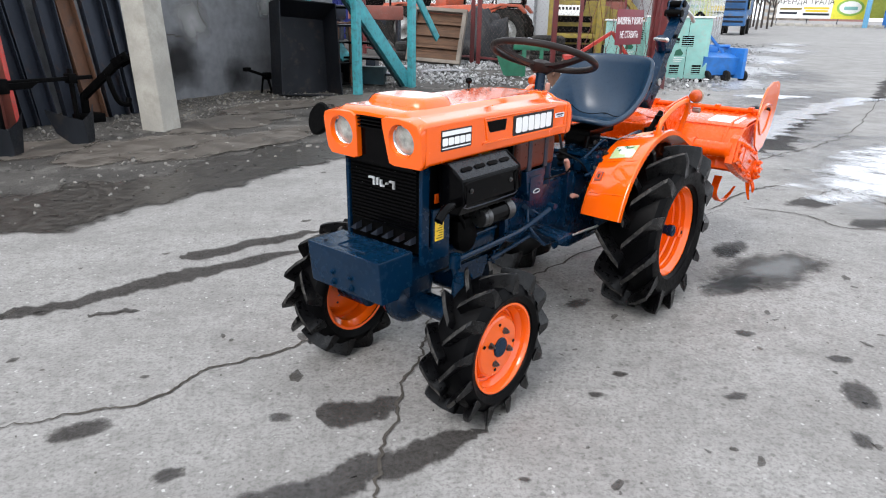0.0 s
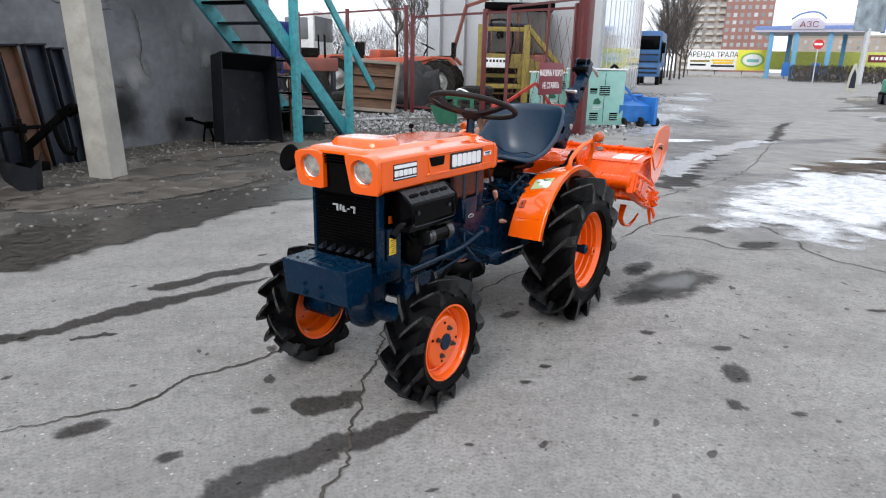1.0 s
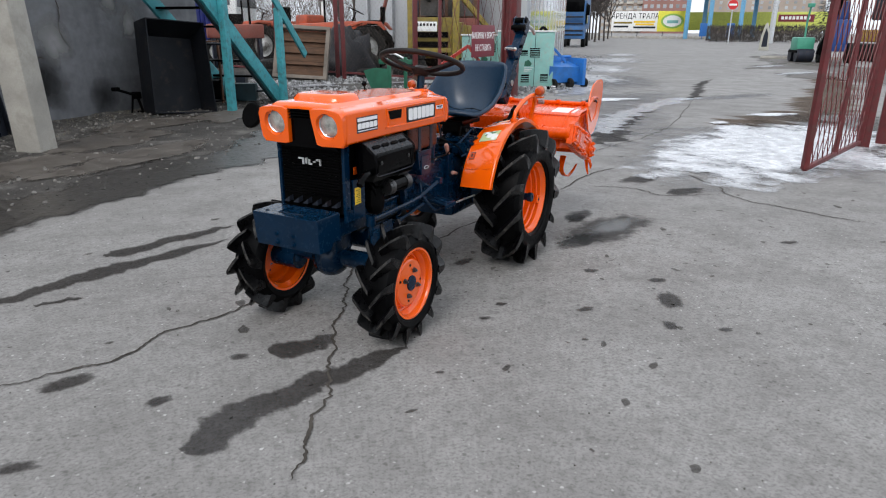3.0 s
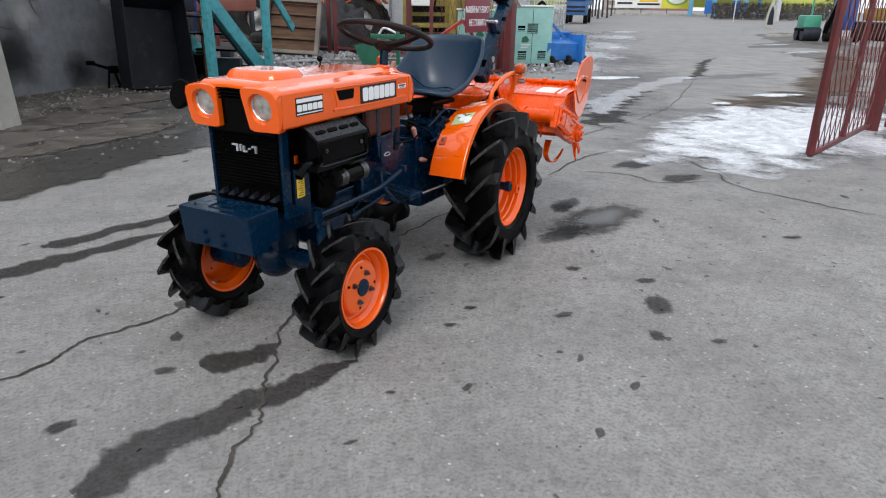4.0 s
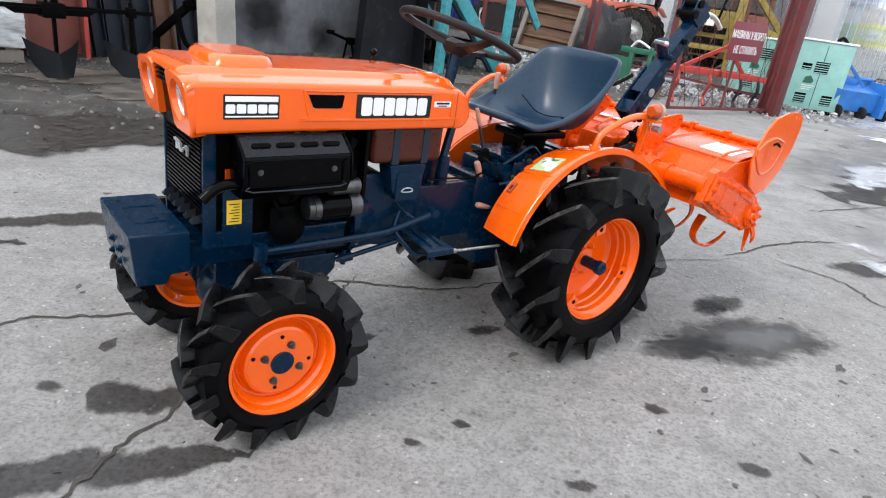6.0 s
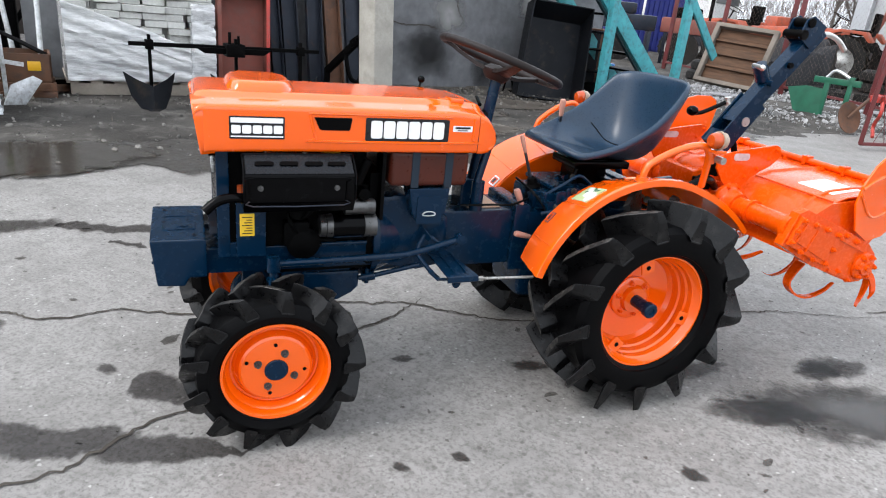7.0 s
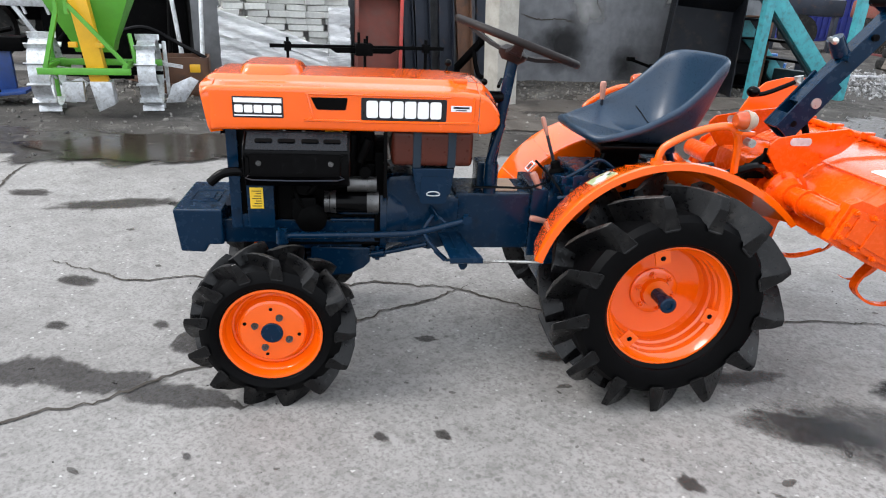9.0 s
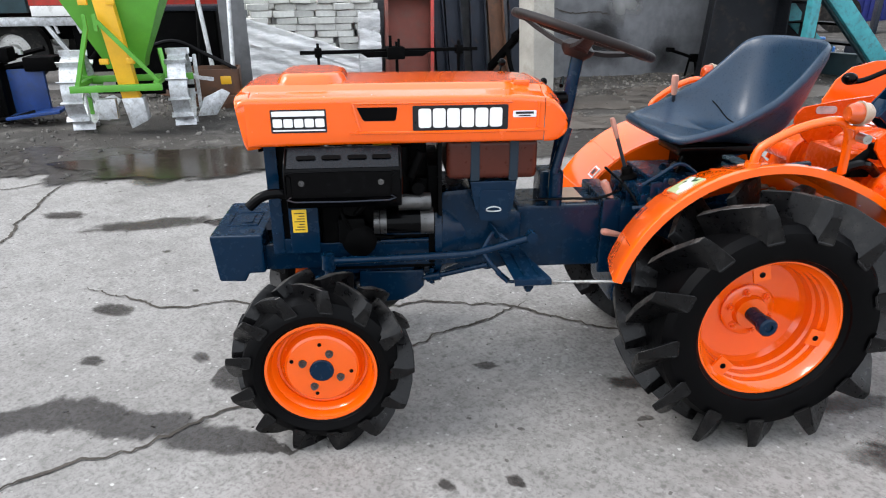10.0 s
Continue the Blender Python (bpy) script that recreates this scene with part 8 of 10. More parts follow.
# ---- maroon fence and gates ----
def wires(heap, p, q, z0, z1, step, r=0.0022, slope=1.0):
    """Diamond mesh between two posts."""
    p, q = Vector(p), Vector(q)
    ln, d = (q - p).length, (q - p).normalized()
    h = z1 - z0
    n = int((ln + h / slope) / step)
    for i in range(n + 1):
        for sgn in (1, -1):
            x0 = i * step - h / slope if sgn > 0 else i * step
            a, b = (x0, z0), (x0 + sgn * h / slope, z1)
            (xa, za), (xb, zb) = a, b
            if sgn > 0:
                if xa < 0:
                    za, xa = z0 + (-xa) * slope, 0
                if xb > ln:
                    zb, xb = z1 - (xb - ln) * slope, ln
            else:
                if xa > ln:
                    za, xa = z0 + (xa - ln) * slope, ln
                if xb < 0:
                    zb, xb = z1 - (-xb) * slope, 0
            if zb - za > 0.02:
                heap.stick(p + d * xa + Vector((0, 0, za)), p + d * xb + Vector((0, 0, zb)), r)


WIRE = mat("rusty_wire", (0.16, 0.12, 0.1), 0.6, 0.3, var=0.2)


def fence(p, q, posts, h, label, top=True, group=""):
    f = thing("fence", pose(0, 0, 0), label, "fence", group)
    (P, kp), (Q, _) = yard_point(*p), yard_point(*q)
    h = h * kp
    for k in range(posts + 1):
        c = P.lerp(Q, k / posts)
        bm = B()
        box(bm, -0.05, 0.05, -0.05, 0.05, -0.1, h + 0.05, 0.004, Matrix.Translation(c))
        part("post", bm, RED, f)
    for z in (h - 0.03, 0.25):
        bm = B()
        beam(bm, P + Vector((0, 0, z)), Q + Vector((0, 0, z)), 0.035, 0.045)
        part("rail", bm, RED, f)
    hp = Heap()
    wires(hp, P, Q, 0.25, h - 0.05, 0.12, 0.0011)
    tagged(hp.part("wire_mesh", WIRE, f, "diamond wire mesh"), kind="stuff")
    return f


LH, LT = yard_point(3.5, 11.2)[0], yard_point(1.95, 9.5)[0]
fence((3.45, 11.35), (0.86, 13.9), 2, 2.15, "maroon steel fence with diamond wire mesh", group="yard fence")
fence((0.74, 14.02), (-1.7, 16.5), 2, 2.2, "maroon steel fence panel beside the stairs", group="yard fence")
fence((6.55, 5.75), (9.7, 3.5), 2, 2.1, "maroon steel fence beyond the open gate", group="yard fence")


def gate(hinge, tip, h0, h1, bars, label, thick=0.05, bar_r=0.007):
    g = thing("gate_leaf", pose(0, 0, 0), label, "gate", "gate leaves")
    hinge, tip = Vector(hinge), Vector(tip)
    z0 = 0.08
    corners = [(hinge, z0, h0), (tip, z0, h1)]
    for c, a, b in corners:
        bm = B()
        beam(bm, c + Vector((0, 0, a)), c + Vector((0, 0, b)), thick, thick, up=(0, 1, 0), bevel=0.004)
        part("upright", bm, RED, g)
    for fa, fb in ((z0, z0), (h0, h1)):
        bm = B()
        beam(bm, hinge + Vector((0, 0, fa)), tip + Vector((0, 0, fb)), thick * 0.8, thick * 0.8, bevel=0.004)
        part("rail", bm, RED, g)
    bm = B()
    c = hinge.lerp(tip, 0.5)
    beam(bm, c + Vector((0, 0, z0)), c + Vector((0, 0, (h0 + h1) / 2)), thick * 0.7, thick * 0.7, up=(0, 1, 0))
    part("middle_bar", bm, RED, g)
    hp = Heap()
    wires(hp, hinge, tip, z0, min(h0, h1) - 0.02, bars, bar_r, 2.4)
    tagged(hp.part("bar_lattice", RED, g, "welded diagonal bars"), kind="stuff")
    return g


gate(LH, LT, 2.48, 2.15, 0.33, "open maroon lattice gate leaf with a notice plate", bar_r=0.005)
gate((6.02, 5.72, 0), (4.32, 4.54, 0), 2.4, 2.2, 0.17, "open maroon lattice gate leaf over the asphalt", bar_r=0.0048)
for c, wd, h in ((LH + Vector((0.08, 0.06, 0)), 0.22, 3.2), (Vector((6.15, 5.8, 0)), 0.13, 2.9), (Vector((6.55, 5.95, 0)), 0.11, 2.4)):
    bm = B()
    box(bm, -wd / 2, wd / 2, -wd / 2, wd / 2, -0.1, h, 0.006)
    gp = part("gate_post", bm, RED)
    gp.matrix_basis = Matrix.Translation(c) @ pose(0, 0, 0, 0, 0, 48)
    tagged(gp, "thick maroon steel gate post", "post", "gate posts")
# notice plate
d = (LH - LT).normalized()
nrm = Vector((d.y, -d.x, 0))
sgn_m = Matrix((d, nrm.cross(d), nrm)).transposed().to_4x4()
sgn_m.translation = LT.lerp(LH, 0.55) + Vector((0, 0, 1.06)) + nrm * 0.045
sign = thing("notice_plate", sgn_m, "maroon notice plate with white lettering on the gate", "sign")
if abs((sgn_m @ Vector((0, 1, 0)) - sgn_m.translation).z) < 0.5 or (sgn_m @ Vector((0, 1, 0)) - sgn_m.translation).z < 0:
    sign.matrix_basis = sgn_m @ pose(0, 0, 0, 0, 0, 180)
SIGN_RED = mat("maroon_sign", (0.17, 0.012, 0.025), 0.45, var=0.1)
bm = B()
box(bm, -0.42, 0.42, -0.27, 0.27, -0.004, 0.004, 0.002)
part("plate", bm, SIGN_RED, sign)


def text(word, size, m, material, parent, wide=1.0, name="lettering"):
    cu = bpy.data.curves.new(name, "FONT")
    cu.body, cu.size, cu.align_x, cu.align_y, cu.extrude = word, size, "CENTER", "CENTER", 0.002
    tmp = bpy.data.objects.new(name, cu)
    scene.collection.objects.link(tmp)
    me = bpy.data.meshes.new_from_object(tmp.evaluated_get(bpy.context.evaluated_depsgraph_get()))
    bpy.data.objects.remove(tmp)
    bpy.data.curves.remove(cu)
    me.materials.clear()
    me.materials.append(material)
    ob = new(name, me)
    ob.parent = parent
    ob.matrix_basis = m @ Matrix.Diagonal((wide, 1, 1, 1))
    return ob


text("МАШИНЫ У ВОРОТ", 0.15, pose(0, 0.09, 0.006), LABEL_WHITE, sign, 0.58)
text("НЕ СТАВИТЬ", 0.15, pose(0, -0.12, 0.006), LABEL_WHITE, sign, 0.62)


# ---- machines in and before the yard ----
def cabinet(name, m, w, d, h, material, label):
    t = thing(name, m, label, "generator")
    bm = B()
    box(bm, -w / 2, w / 2, -d / 2, d / 2, 0.06, h, 0.02)
    part("housing", bm, material, t)
    bm = B()
    box(bm, -w / 2 - 0.02, w / 2 + 0.02, -d / 2 - 0.02, d / 2 + 0.02, h, h + 0.03, 0.008)
    part("roof", bm, WHITE, t, "pale lid")
    bm = B()
    box(bm, -w / 2, w / 2, -d / 2, d / 2, 0, 0.06, 0.006)
    part("skid", bm, BLACK_MATT, t)
    for x0, x1, z0, z1 in ((-0.1, 0.12, 0.62, 0.8), (-0.28, -0.1, 0.14, 0.3), (0.15, 0.32, 0.14, 0.3), (-0.3, -0.15, 0.66, 0.76)):
        bm = B()
        box(bm, x0, x1, -d / 2 - 0.004, -d / 2 + 0.002, z0, z1)
        v = part("vent", bm, BLACK_MATT, t)
        n = int((z1 - z0) / 0.035)
        for k in range(n):
            bm = B()
            box(bm, x0, x1, -d / 2 - 0.016, -d / 2 - 0.004, z0 + 0.035 * k + 0.008, z0 + 0.035 * k + 0.02, 0.002)
            part("slat", bm, material, v)
    bm = B()
    prism(bm, [(-0.22, 0.46), (-0.08, 0.46), (-0.05, 0.5), (-0.12, 0.58), (-0.2, 0.55)], -d / 2 - 0.006, -d / 2 - 0.002, "y")
    part("emblem", bm, GREEN_DARK, t)
    bm = B()
    for k in range(3):
        box(bm, -0.22, -0.02 - 0.03 * k, -d / 2 - 0.006, -d / 2 - 0.002, 0.42 - 0.03 * k, 0.43 - 0.03 * k)
    part("print_bar", bm, WHITE, t)
    bm = B()
    box(bm, 0.005, 0.012, -d / 2 - 0.005, -d / 2, 0.1, h - 0.05)
    part("door_gap", bm, BLACK_MATT, t)
    return t


cabinet("generator", at_yard(4.33, 12.83, 0.0, 8), 0.88, 0.8, 1.1, MINT, "pale mint-green generator cabinet with vents")
cabinet("generator", at_yard(3.62, 13.35, 0.05, 8), 0.7, 0.7, 0.95, MINT, "second mint-green cabinet behind the gate")
bl = thing("blue_tiller", at_yard(5.08, 13.1, 0.0, 20), "bright blue tiller implement on the wet ground", "tiller")
bm = B()
loft(bm, [[(-0.45, -0.3, 0.12), (-0.45, -0.35, 0.45), (-0.45, 0.0, 0.55), (-0.45, 0.25, 0.4), (-0.45, 0.25, 0.12)], [(0.4, -0.3, 0.12), (0.4, -0.35, 0.42), (0.4, 0.0, 0.52), (0.4, 0.25, 0.4), (0.4, 0.25, 0.12)]])
part("cover", bm, BLUE, bl)
bm = B()
box(bm, 0.36, 0.44, -0.45, 0.3, 0.06, 0.6, 0.01)
box(bm, -0.3, 0.1, -0.06, 0.06, 0.5, 0.62, 0.02)
beam(bm, (-0.2, 0, 0.55), (-0.25, 0.1, 1.05), 0.05, 0.08, up=(1, 0, 0), bevel=0.005)
beam(bm, (0.2, -0.1, 0.5), (-0.2, 0.1, 0.95), 0.04, 0.05, bevel=0.005)
rod(bm, (-0.5, 0, 0.62), (0.4, 0, 0.62), 0.03)
part("frame", bm, BLUE, bl)
for x in (-0.35, 0.1, 0.5):
    bm = B()
    lathe(bm, [(0.03, -0.03), (0.1, -0.03), (0.11, 0), (0.1, 0.03), (0.03, 0.03)], 18, pose(x, -0.35, 0.1, 0, 90, 0), close=True)
    part("gauge_wheel", bm, RUBBER_OLD, bl)
bm = B()
tube(bm, [(-0.4, 0, 0.2), (-0.5, 0, 0.7), (-0.5, 0.0, 1.05), (-0.4, 0.0, 1.2), (-0.25, 0, 1.1)], 0.03, 8)
part("hose", bm, BLACK, bl)

# timber tray leaning against the fence
tray = thing("timber_tray", at_yard(-0.02, 13.6, 0.12, -14) @ pose(0, 0, 0, -22, 3, 0), "weathered wooden tray leaning on edge", "tray")
for a in ((-0.55, 0.55, 0, 0.07), (-0.55, 0.55, 1.02, 1.09), (-0.55, -0.47, 0.07, 1.02), (0.47, 0.55, 0.07, 1.02)):
    bm = B()
    box(bm, a[0], a[1], -0.1, 0.03, a[2], a[3], 0.006)
    part("frame_board", bm, WOOD_FRAME, tray)
for z in (0.3, 0.54, 0.78):
    bm = B()
    box(bm, -0.47, 0.47, -0.03, 0.02, z, z + 0.03, 0.004)
    part("batten", bm, WOOD, tray)
for k in range(6):
    bm = B()
    box(bm, -0.47, 0.47, 0.022, 0.034, 0.07 + 0.158 * k, 0.07 + 0.158 * k + 0.155, 0.002)
    part("board", bm, WOOD, tray)


def far_tyre(r, w, x, y, z, parent, turn=90, rim=STEEL):
    bm = B()
    lathe(bm, [(r * 0.55, -w * 0.4), (r * 0.75, -w * 0.55), (r * 0.93, -w * 0.5), (r * 0.95, 0), (r * 0.93, w * 0.5), (r * 0.75, w * 0.55), (r * 0.55, w * 0.4)], 32, pose(x, y, z, 90, 0, 0), close=True)
    t = part("wheel", bm, RUBBER_OLD, parent)
    for k in range(16):
        for sd in (-1, 1):
            bm = B()
            a = (k + (0.5 if sd > 0 else 0)) * math.tau / 16
            mm = pose(x, y, z) @ Matrix.Rotation(a, 4, "Y")
            loft(bm, [[(-0.02, 0, r * 0.93), (0.02, 0, r * 0.93), (0.015, 0, r), (-0.015, 0, r)], [(0.08, sd * w * 0.52, r * 0.88), (0.12, sd * w * 0.52, r * 0.88), (0.115, sd * w * 0.5, r * 0.97), (0.085, sd * w * 0.5, r * 0.97)]])
            bm.transform(mm)
            part("lug", bm, RUBBER_OLD, t)
    bm = B()
    lathe(bm, [(r * 0.58, -w * 0.35), (r * 0.55, -w * 0.2), (r * 0.3, -w * 0.12), (r * 0.15, -w * 0.25), (0, -w * 0.25)], 24, pose(x, y, z, 90, 0, 0))
    part("rim", bm, rim, t)


FADED = mat("faded_orange_paint", (0.42, 0.075, 0.03), 0.5, var=0.2, scale=3, bump=0.03, dirt=(0.16, 0.06, 0.04), dirty=0.45)


def yard_tractor(m, label):
    t = thing("farm_tractor", m, label, "tractor", "tractors behind the fence")
    bm = B()
    prism(bm, [(0.3, 0.75), (1.9, 0.72), (1.95, 1.0), (1.85, 1.12), (0.4, 1.2), (0.3, 1.15)], -0.28, 0.28, "y", 0.03)
    part("hood", bm, FADED, t)
    bm = B()
    box(bm, -0.4, 1.9, -0.18, 0.18, 0.45, 0.8, 0.03)
    part("chassis", bm, DARKSTEEL, t)
    for sd in (-1, 1):
        bm = B()
        prism(bm, [(0.55, 0.85), (0.45, 1.1), (0.1, 1.2), (-0.35, 1.18), (-0.5, 1.0), (-0.45, 0.98), (-0.3, 1.12), (0.1, 1.14), (0.4, 1.04), (0.5, 0.85)], sd * 0.4, sd * 0.75, "y", 0.01)
        part("fender", bm, FADED, t)
        far_tyre(0.55, 0.28, 0, sd * 0.62, 0.55, t)
        far_tyre(0.36, 0.2, 1.65, sd * 0.55, 0.36, t)
    bm = B()
    box(bm, -0.35, 0.05, -0.22, 0.22, 1.1, 1.22, 0.04)
    box(bm, -0.38, -0.3, -0.22, 0.22, 1.18, 1.55, 0.03)
    part("seat", bm, BLACK_MATT, t)
    bm = B()
    rod(bm, (0.5, 0, 1.1), (0.35, 0, 1.42), 0.02)
    lathe(bm, [(0.19, -0.01), (0.21, 0), (0.19, 0.01)], 24, pose(0.33, 0, 1.44, 0, -25, 0), close=True)
    part("steering_wheel", bm, BLACK, t)
    bm = B()
    rod(bm, (1.2, -0.2, 1.1), (1.2, -0.2, 1.75), 0.025)
    part("exhaust", bm, BLACK_MATT, t)
    return t


yard_tractor(at_yard(1.75, 17.3, 0.05, 165), "orange farm tractor with big muddy tyres behind the fence")
yard_tractor(at_yard(-0.6, 19.5, 0.05, 150), "older orange farm tractor parked further back")

# mustard forklift mast and body
fk = thing("forklift", at_yard(3.05, 15.7, 0.05, -10), "worn mustard-yellow forklift with a white plate", "forklift")
for x in (-0.62, 0.45):
    bm = B()
    box(bm, x, x + 0.16, -0.08, 0.08, 0.05, 1.95, 0.01)
    part("mast_rail", bm, OLIVE, fk)
for z in (0.5, 1.8):
    bm = B()
    box(bm, -0.5, 0.5, -0.04, 0.04, z, z + 0.1, 0.006)
    part("mast_cross", bm, OLIVE, fk)
bm = B()
box(bm, -0.5, 0.75, 0.3, 1.9, 0.35, 1.2, 0.05)
prism(bm, [(0.75, 1.15), (1.5, 1.0), (1.6, 0.4), (0.75, 0.4)], 0.4, 1.6, "y", 0.04)
box(bm, -0.45, 0.5, 0.12, 0.3, 0.6, 1.3, 0.03)
part("body", bm, OLIVE, fk)
bm = B()
beam(bm, (0.6, 0.2, 1.85), (1.5, 0.5, 0.9), 0.1, 0.12, bevel=0.01)
part("boom", bm, OLIVE, fk)
for z in (0.4, 0.62, 0.84):
    bm = B()
    box(bm, -0.4, 0.35, 0.1, 0.118, z, z + 0.13)
    part("grille_slot", bm, BLACK_MATT, fk)
bm = B()
box(bm, -0.46, 0.08, -0.1, -0.085, 0.98, 1.2, 0.003)
pt = part("plate", bm, WHITE, fk, "white plate with dark marks")
bm = B()
for k in range(6):
    box(bm, -0.41 + 0.08 * k, -0.36 + 0.08 * k, -0.104, -0.1, 1.1, 1.16)
part("print_bar", bm, LABEL_BLACK, pt)
for x, y in ((-0.5, 0.6), (0.6, 0.6), (-0.5, 1.6), (0.6, 1.6)):
    bm = B()
    lathe(bm, [(0.12, -0.1), (0.28, -0.1), (0.3, 0), (0.28, 0.1), (0.12, 0.1)], 24, pose(x, y, 0.3, 0, 90, 0), close=True)
    part("wheel", bm, RUBBER_OLD, fk)
bm = B()
box(bm, -0.4, 0.55, 0.5, 1.5, 1.95, 2.02, 0.02)
for x in (-0.4, 0.5):
    for y in (0.5, 1.45):
        box(bm, x, x + 0.06, y, y + 0.06, 1.2, 1.96, 0.006)
part("cab_guard", bm, DARKSTEEL, fk)
bm = B()
rod(bm, (-0.1, -0.02, 1.72), (-0.1, 0.05, 1.72), 0.09, seg=20)
tube(bm, [(-0.3, 0, 1.9), (-0.3, 0.1, 2.05), (0.1, 0.1, 2.02), (0.2, 0, 1.6), (0.1, 0, 0.9)], 0.025, 8)
part("lift_chain", bm, BLACK_MATT, fk)

cab = thing("tractor_cab", at_yard(3.75, 17.3, 0.0, -10), "dark grimy cab of an old machine", "cab")
bm = B()
box(bm, -0.85, 0.75, 0.0, 1.1, 0.5, 1.35, 0.04)
part("body", bm, RUST_RED, cab)
for x0, x1, y0, y1 in ((-0.85, -0.75, 0, 0.1), (0.65, 0.75, 0, 0.1), (-0.85, -0.75, 1.0, 1.1), (0.65, 0.75, 1.0, 1.1), (-0.1, -0.02, 0, 0.1)):
    bm = B()
    box(bm, x0, x1, y0, y1, 1.35, 2.45, 0.01)
    part("pillar", bm, BRONZE, cab)
bm = B()
box(bm, -0.95, 0.85, -0.1, 1.2, 2.45, 2.62, 0.03)
part("roof", bm, BLACK_MATT, cab)
bm = B()
box(bm, -0.74, 0.64, 0.95, 1.0, 1.35, 2.45)
part("rear_panel", bm, BRONZE, cab)
bm = B()
box(bm, -0.74, 0.64, 0.03, 0.05, 1.4, 2.4)
part("pane", bm, mat("grimy_glass", (0.06, 0.055, 0.05), 0.12, var=0.4, scale=2), cab)

# orange loader arm behind
arm = thing("loader_arm", at_yard(2.1, 18.2, 0, 20), "bent orange loader arm of a tractor", "loader")
bm = B()
beam(bm, (0, 0, 0.0), (0, 0, 1.2), 0.12, 0.14, up=(1, 0, 0), bevel=0.01)
beam(bm, (0, 0, 1.1), (0.45, 0, 2.6), 0.06, 0.09, up=(1, 0, 0), bevel=0.01)
beam(bm, (0.42, 0, 2.55), (1.6, 0, 2.95), 0.06, 0.09, bevel=0.01)
part("boom", bm, RUST_RED, arm)
# green reversible plough and red cultivator by the fence
gp = thing("mouldboard_plough", at_yard(1.45, 11.6, 0.02, -20), "small green mouldboard plough on the ground", "plough")
bm = B()
loft(bm, [[(0.05, 0, 0.0), (0.05, 0.012, 0.0), (0.0, 0.012, 0.42), (0.0, 0, 0.42)], [(-0.12, -0.06, 0.02), (-0.12, -0.048, 0.02), (-0.2, -0.06, 0.44), (-0.2, -0.072, 0.44)], [(-0.25, -0.2, 0.1), (-0.25, -0.19, 0.1), (-0.36, -0.27, 0.4), (-0.36, -0.28, 0.4)]])
part("mouldboard", bm, GREEN_DARK, gp, angle=60)
bm = B()
box(bm, -0.15, 0.45, 0.0, 0.07, 0.5, 0.58, 0.006)
box(bm, 0.0, 0.07, 0.0, 0.05, 0.05, 0.55, 0.005)
box(bm, 0.3, 0.36, 0.0, 0.05, 0.05, 0.62, 0.005)
part("beam", bm, GREEN_DARK, gp)
bm = B()
tube(bm, [(0.0, 0.03, 0.58), (0.1, 0.03, 0.68), (0.3, 0.03, 0.6)], 0.02, 8)
part("handle", bm, GALV, gp)
rc = thing("cultivator", at_yard(2.75, 10.9, 0.02, 10), "bright red cultivator frame behind the gate leaf", "cultivator")
bm = B()
box(bm, -0.8, 0.6, -0.03, 0.03, 0.42, 0.5, 0.006)
box(bm, -0.7, 0.5, 0.3, 0.36, 0.42, 0.5, 0.006)
for x in (-0.7, -0.1, 0.45):
    box(bm, x, x + 0.06, -0.03, 0.36, 0.42, 0.5, 0.006)
beam(bm, (-0.6, 0.1, 0.48), (0.0, 0.1, 0.85), 0.05, 0.05, bevel=0.005)
beam(bm, (0.3, 0.1, 0.48), (0.0, 0.1, 0.85), 0.05, 0.05, bevel=0.005)
part("frame", bm, RED_BRIGHT, rc)
for x in (-0.65, -0.2, 0.25, 0.5):
    bm = B()
    tube(bm, [(x, 0.0, 0.45), (x, -0.08, 0.3), (x, 0.05, 0.12), (x, -0.06, 0.0)], 0.022, 6)
    part("tine", bm, RED_BRIGHT if x < 0 else DARKSTEEL, rc)
bm = B()
lathe(bm, [(0.0, -0.01), (0.2, 0.02), (0.2, 0.028), (0, 0.0)], 24, pose(-1.0, -0.1, 0.2, 70, 0, 40))
rod(bm, (-1.0, -0.1, 0.2), (-0.8, 0.0, 0.45), 0.02)
part("disc", bm, BRONZE, rc, "dull brown disc")
# low heap of scrap under the stairs
for k in range(9):
    bm = B()
    box(bm, -random.uniform(0.1, 0.3), random.uniform(0.1, 0.3), -0.08, 0.08, 0, random.uniform(0.1, 0.4), 0.01)
    ob = part("scrap_block", bm, (BLACK_MATT, TEAL_DARK, BLUE, DARKSTEEL)[k % 4])
    ob.matrix_basis = at_wall(random.uniform(1.9, 3.2), random.uniform(-0.6, 0.8), 0.06, random.uniform(0, 180))
    tagged(ob, "piece of dark scrap metal lying under the stairs", "scrap", "scrap under the stairs")

# tarpaulin-covered heap and stacked tyres behind the wooden tray
heap_t = thing("tarpaulin_heap", at_yard(0.95, 15.2, 0.05, 20), "dark crumpled tarpaulin over a heap of parts", "tarpaulin")
bm = B()
bmesh.ops.create_icosphere(bm, subdivisions=4, radius=1.0)
for v in bm.verts:
    n = noise.fractal(v.co * 2.2, 0.8, 2.1, 4)
    v.co *= 1 + 0.22 * n
    v.co = Vector((v.co.x * 0.85, v.co.y * 0.6, max(-0.05, v.co.z) * 1.05))
part("sheet", bm, mat("dark_tarpaulin", (0.012, 0.012, 0.014), 0.5, var=0.3, bump=0.2, spec=0.25), heap_t, angle=50)
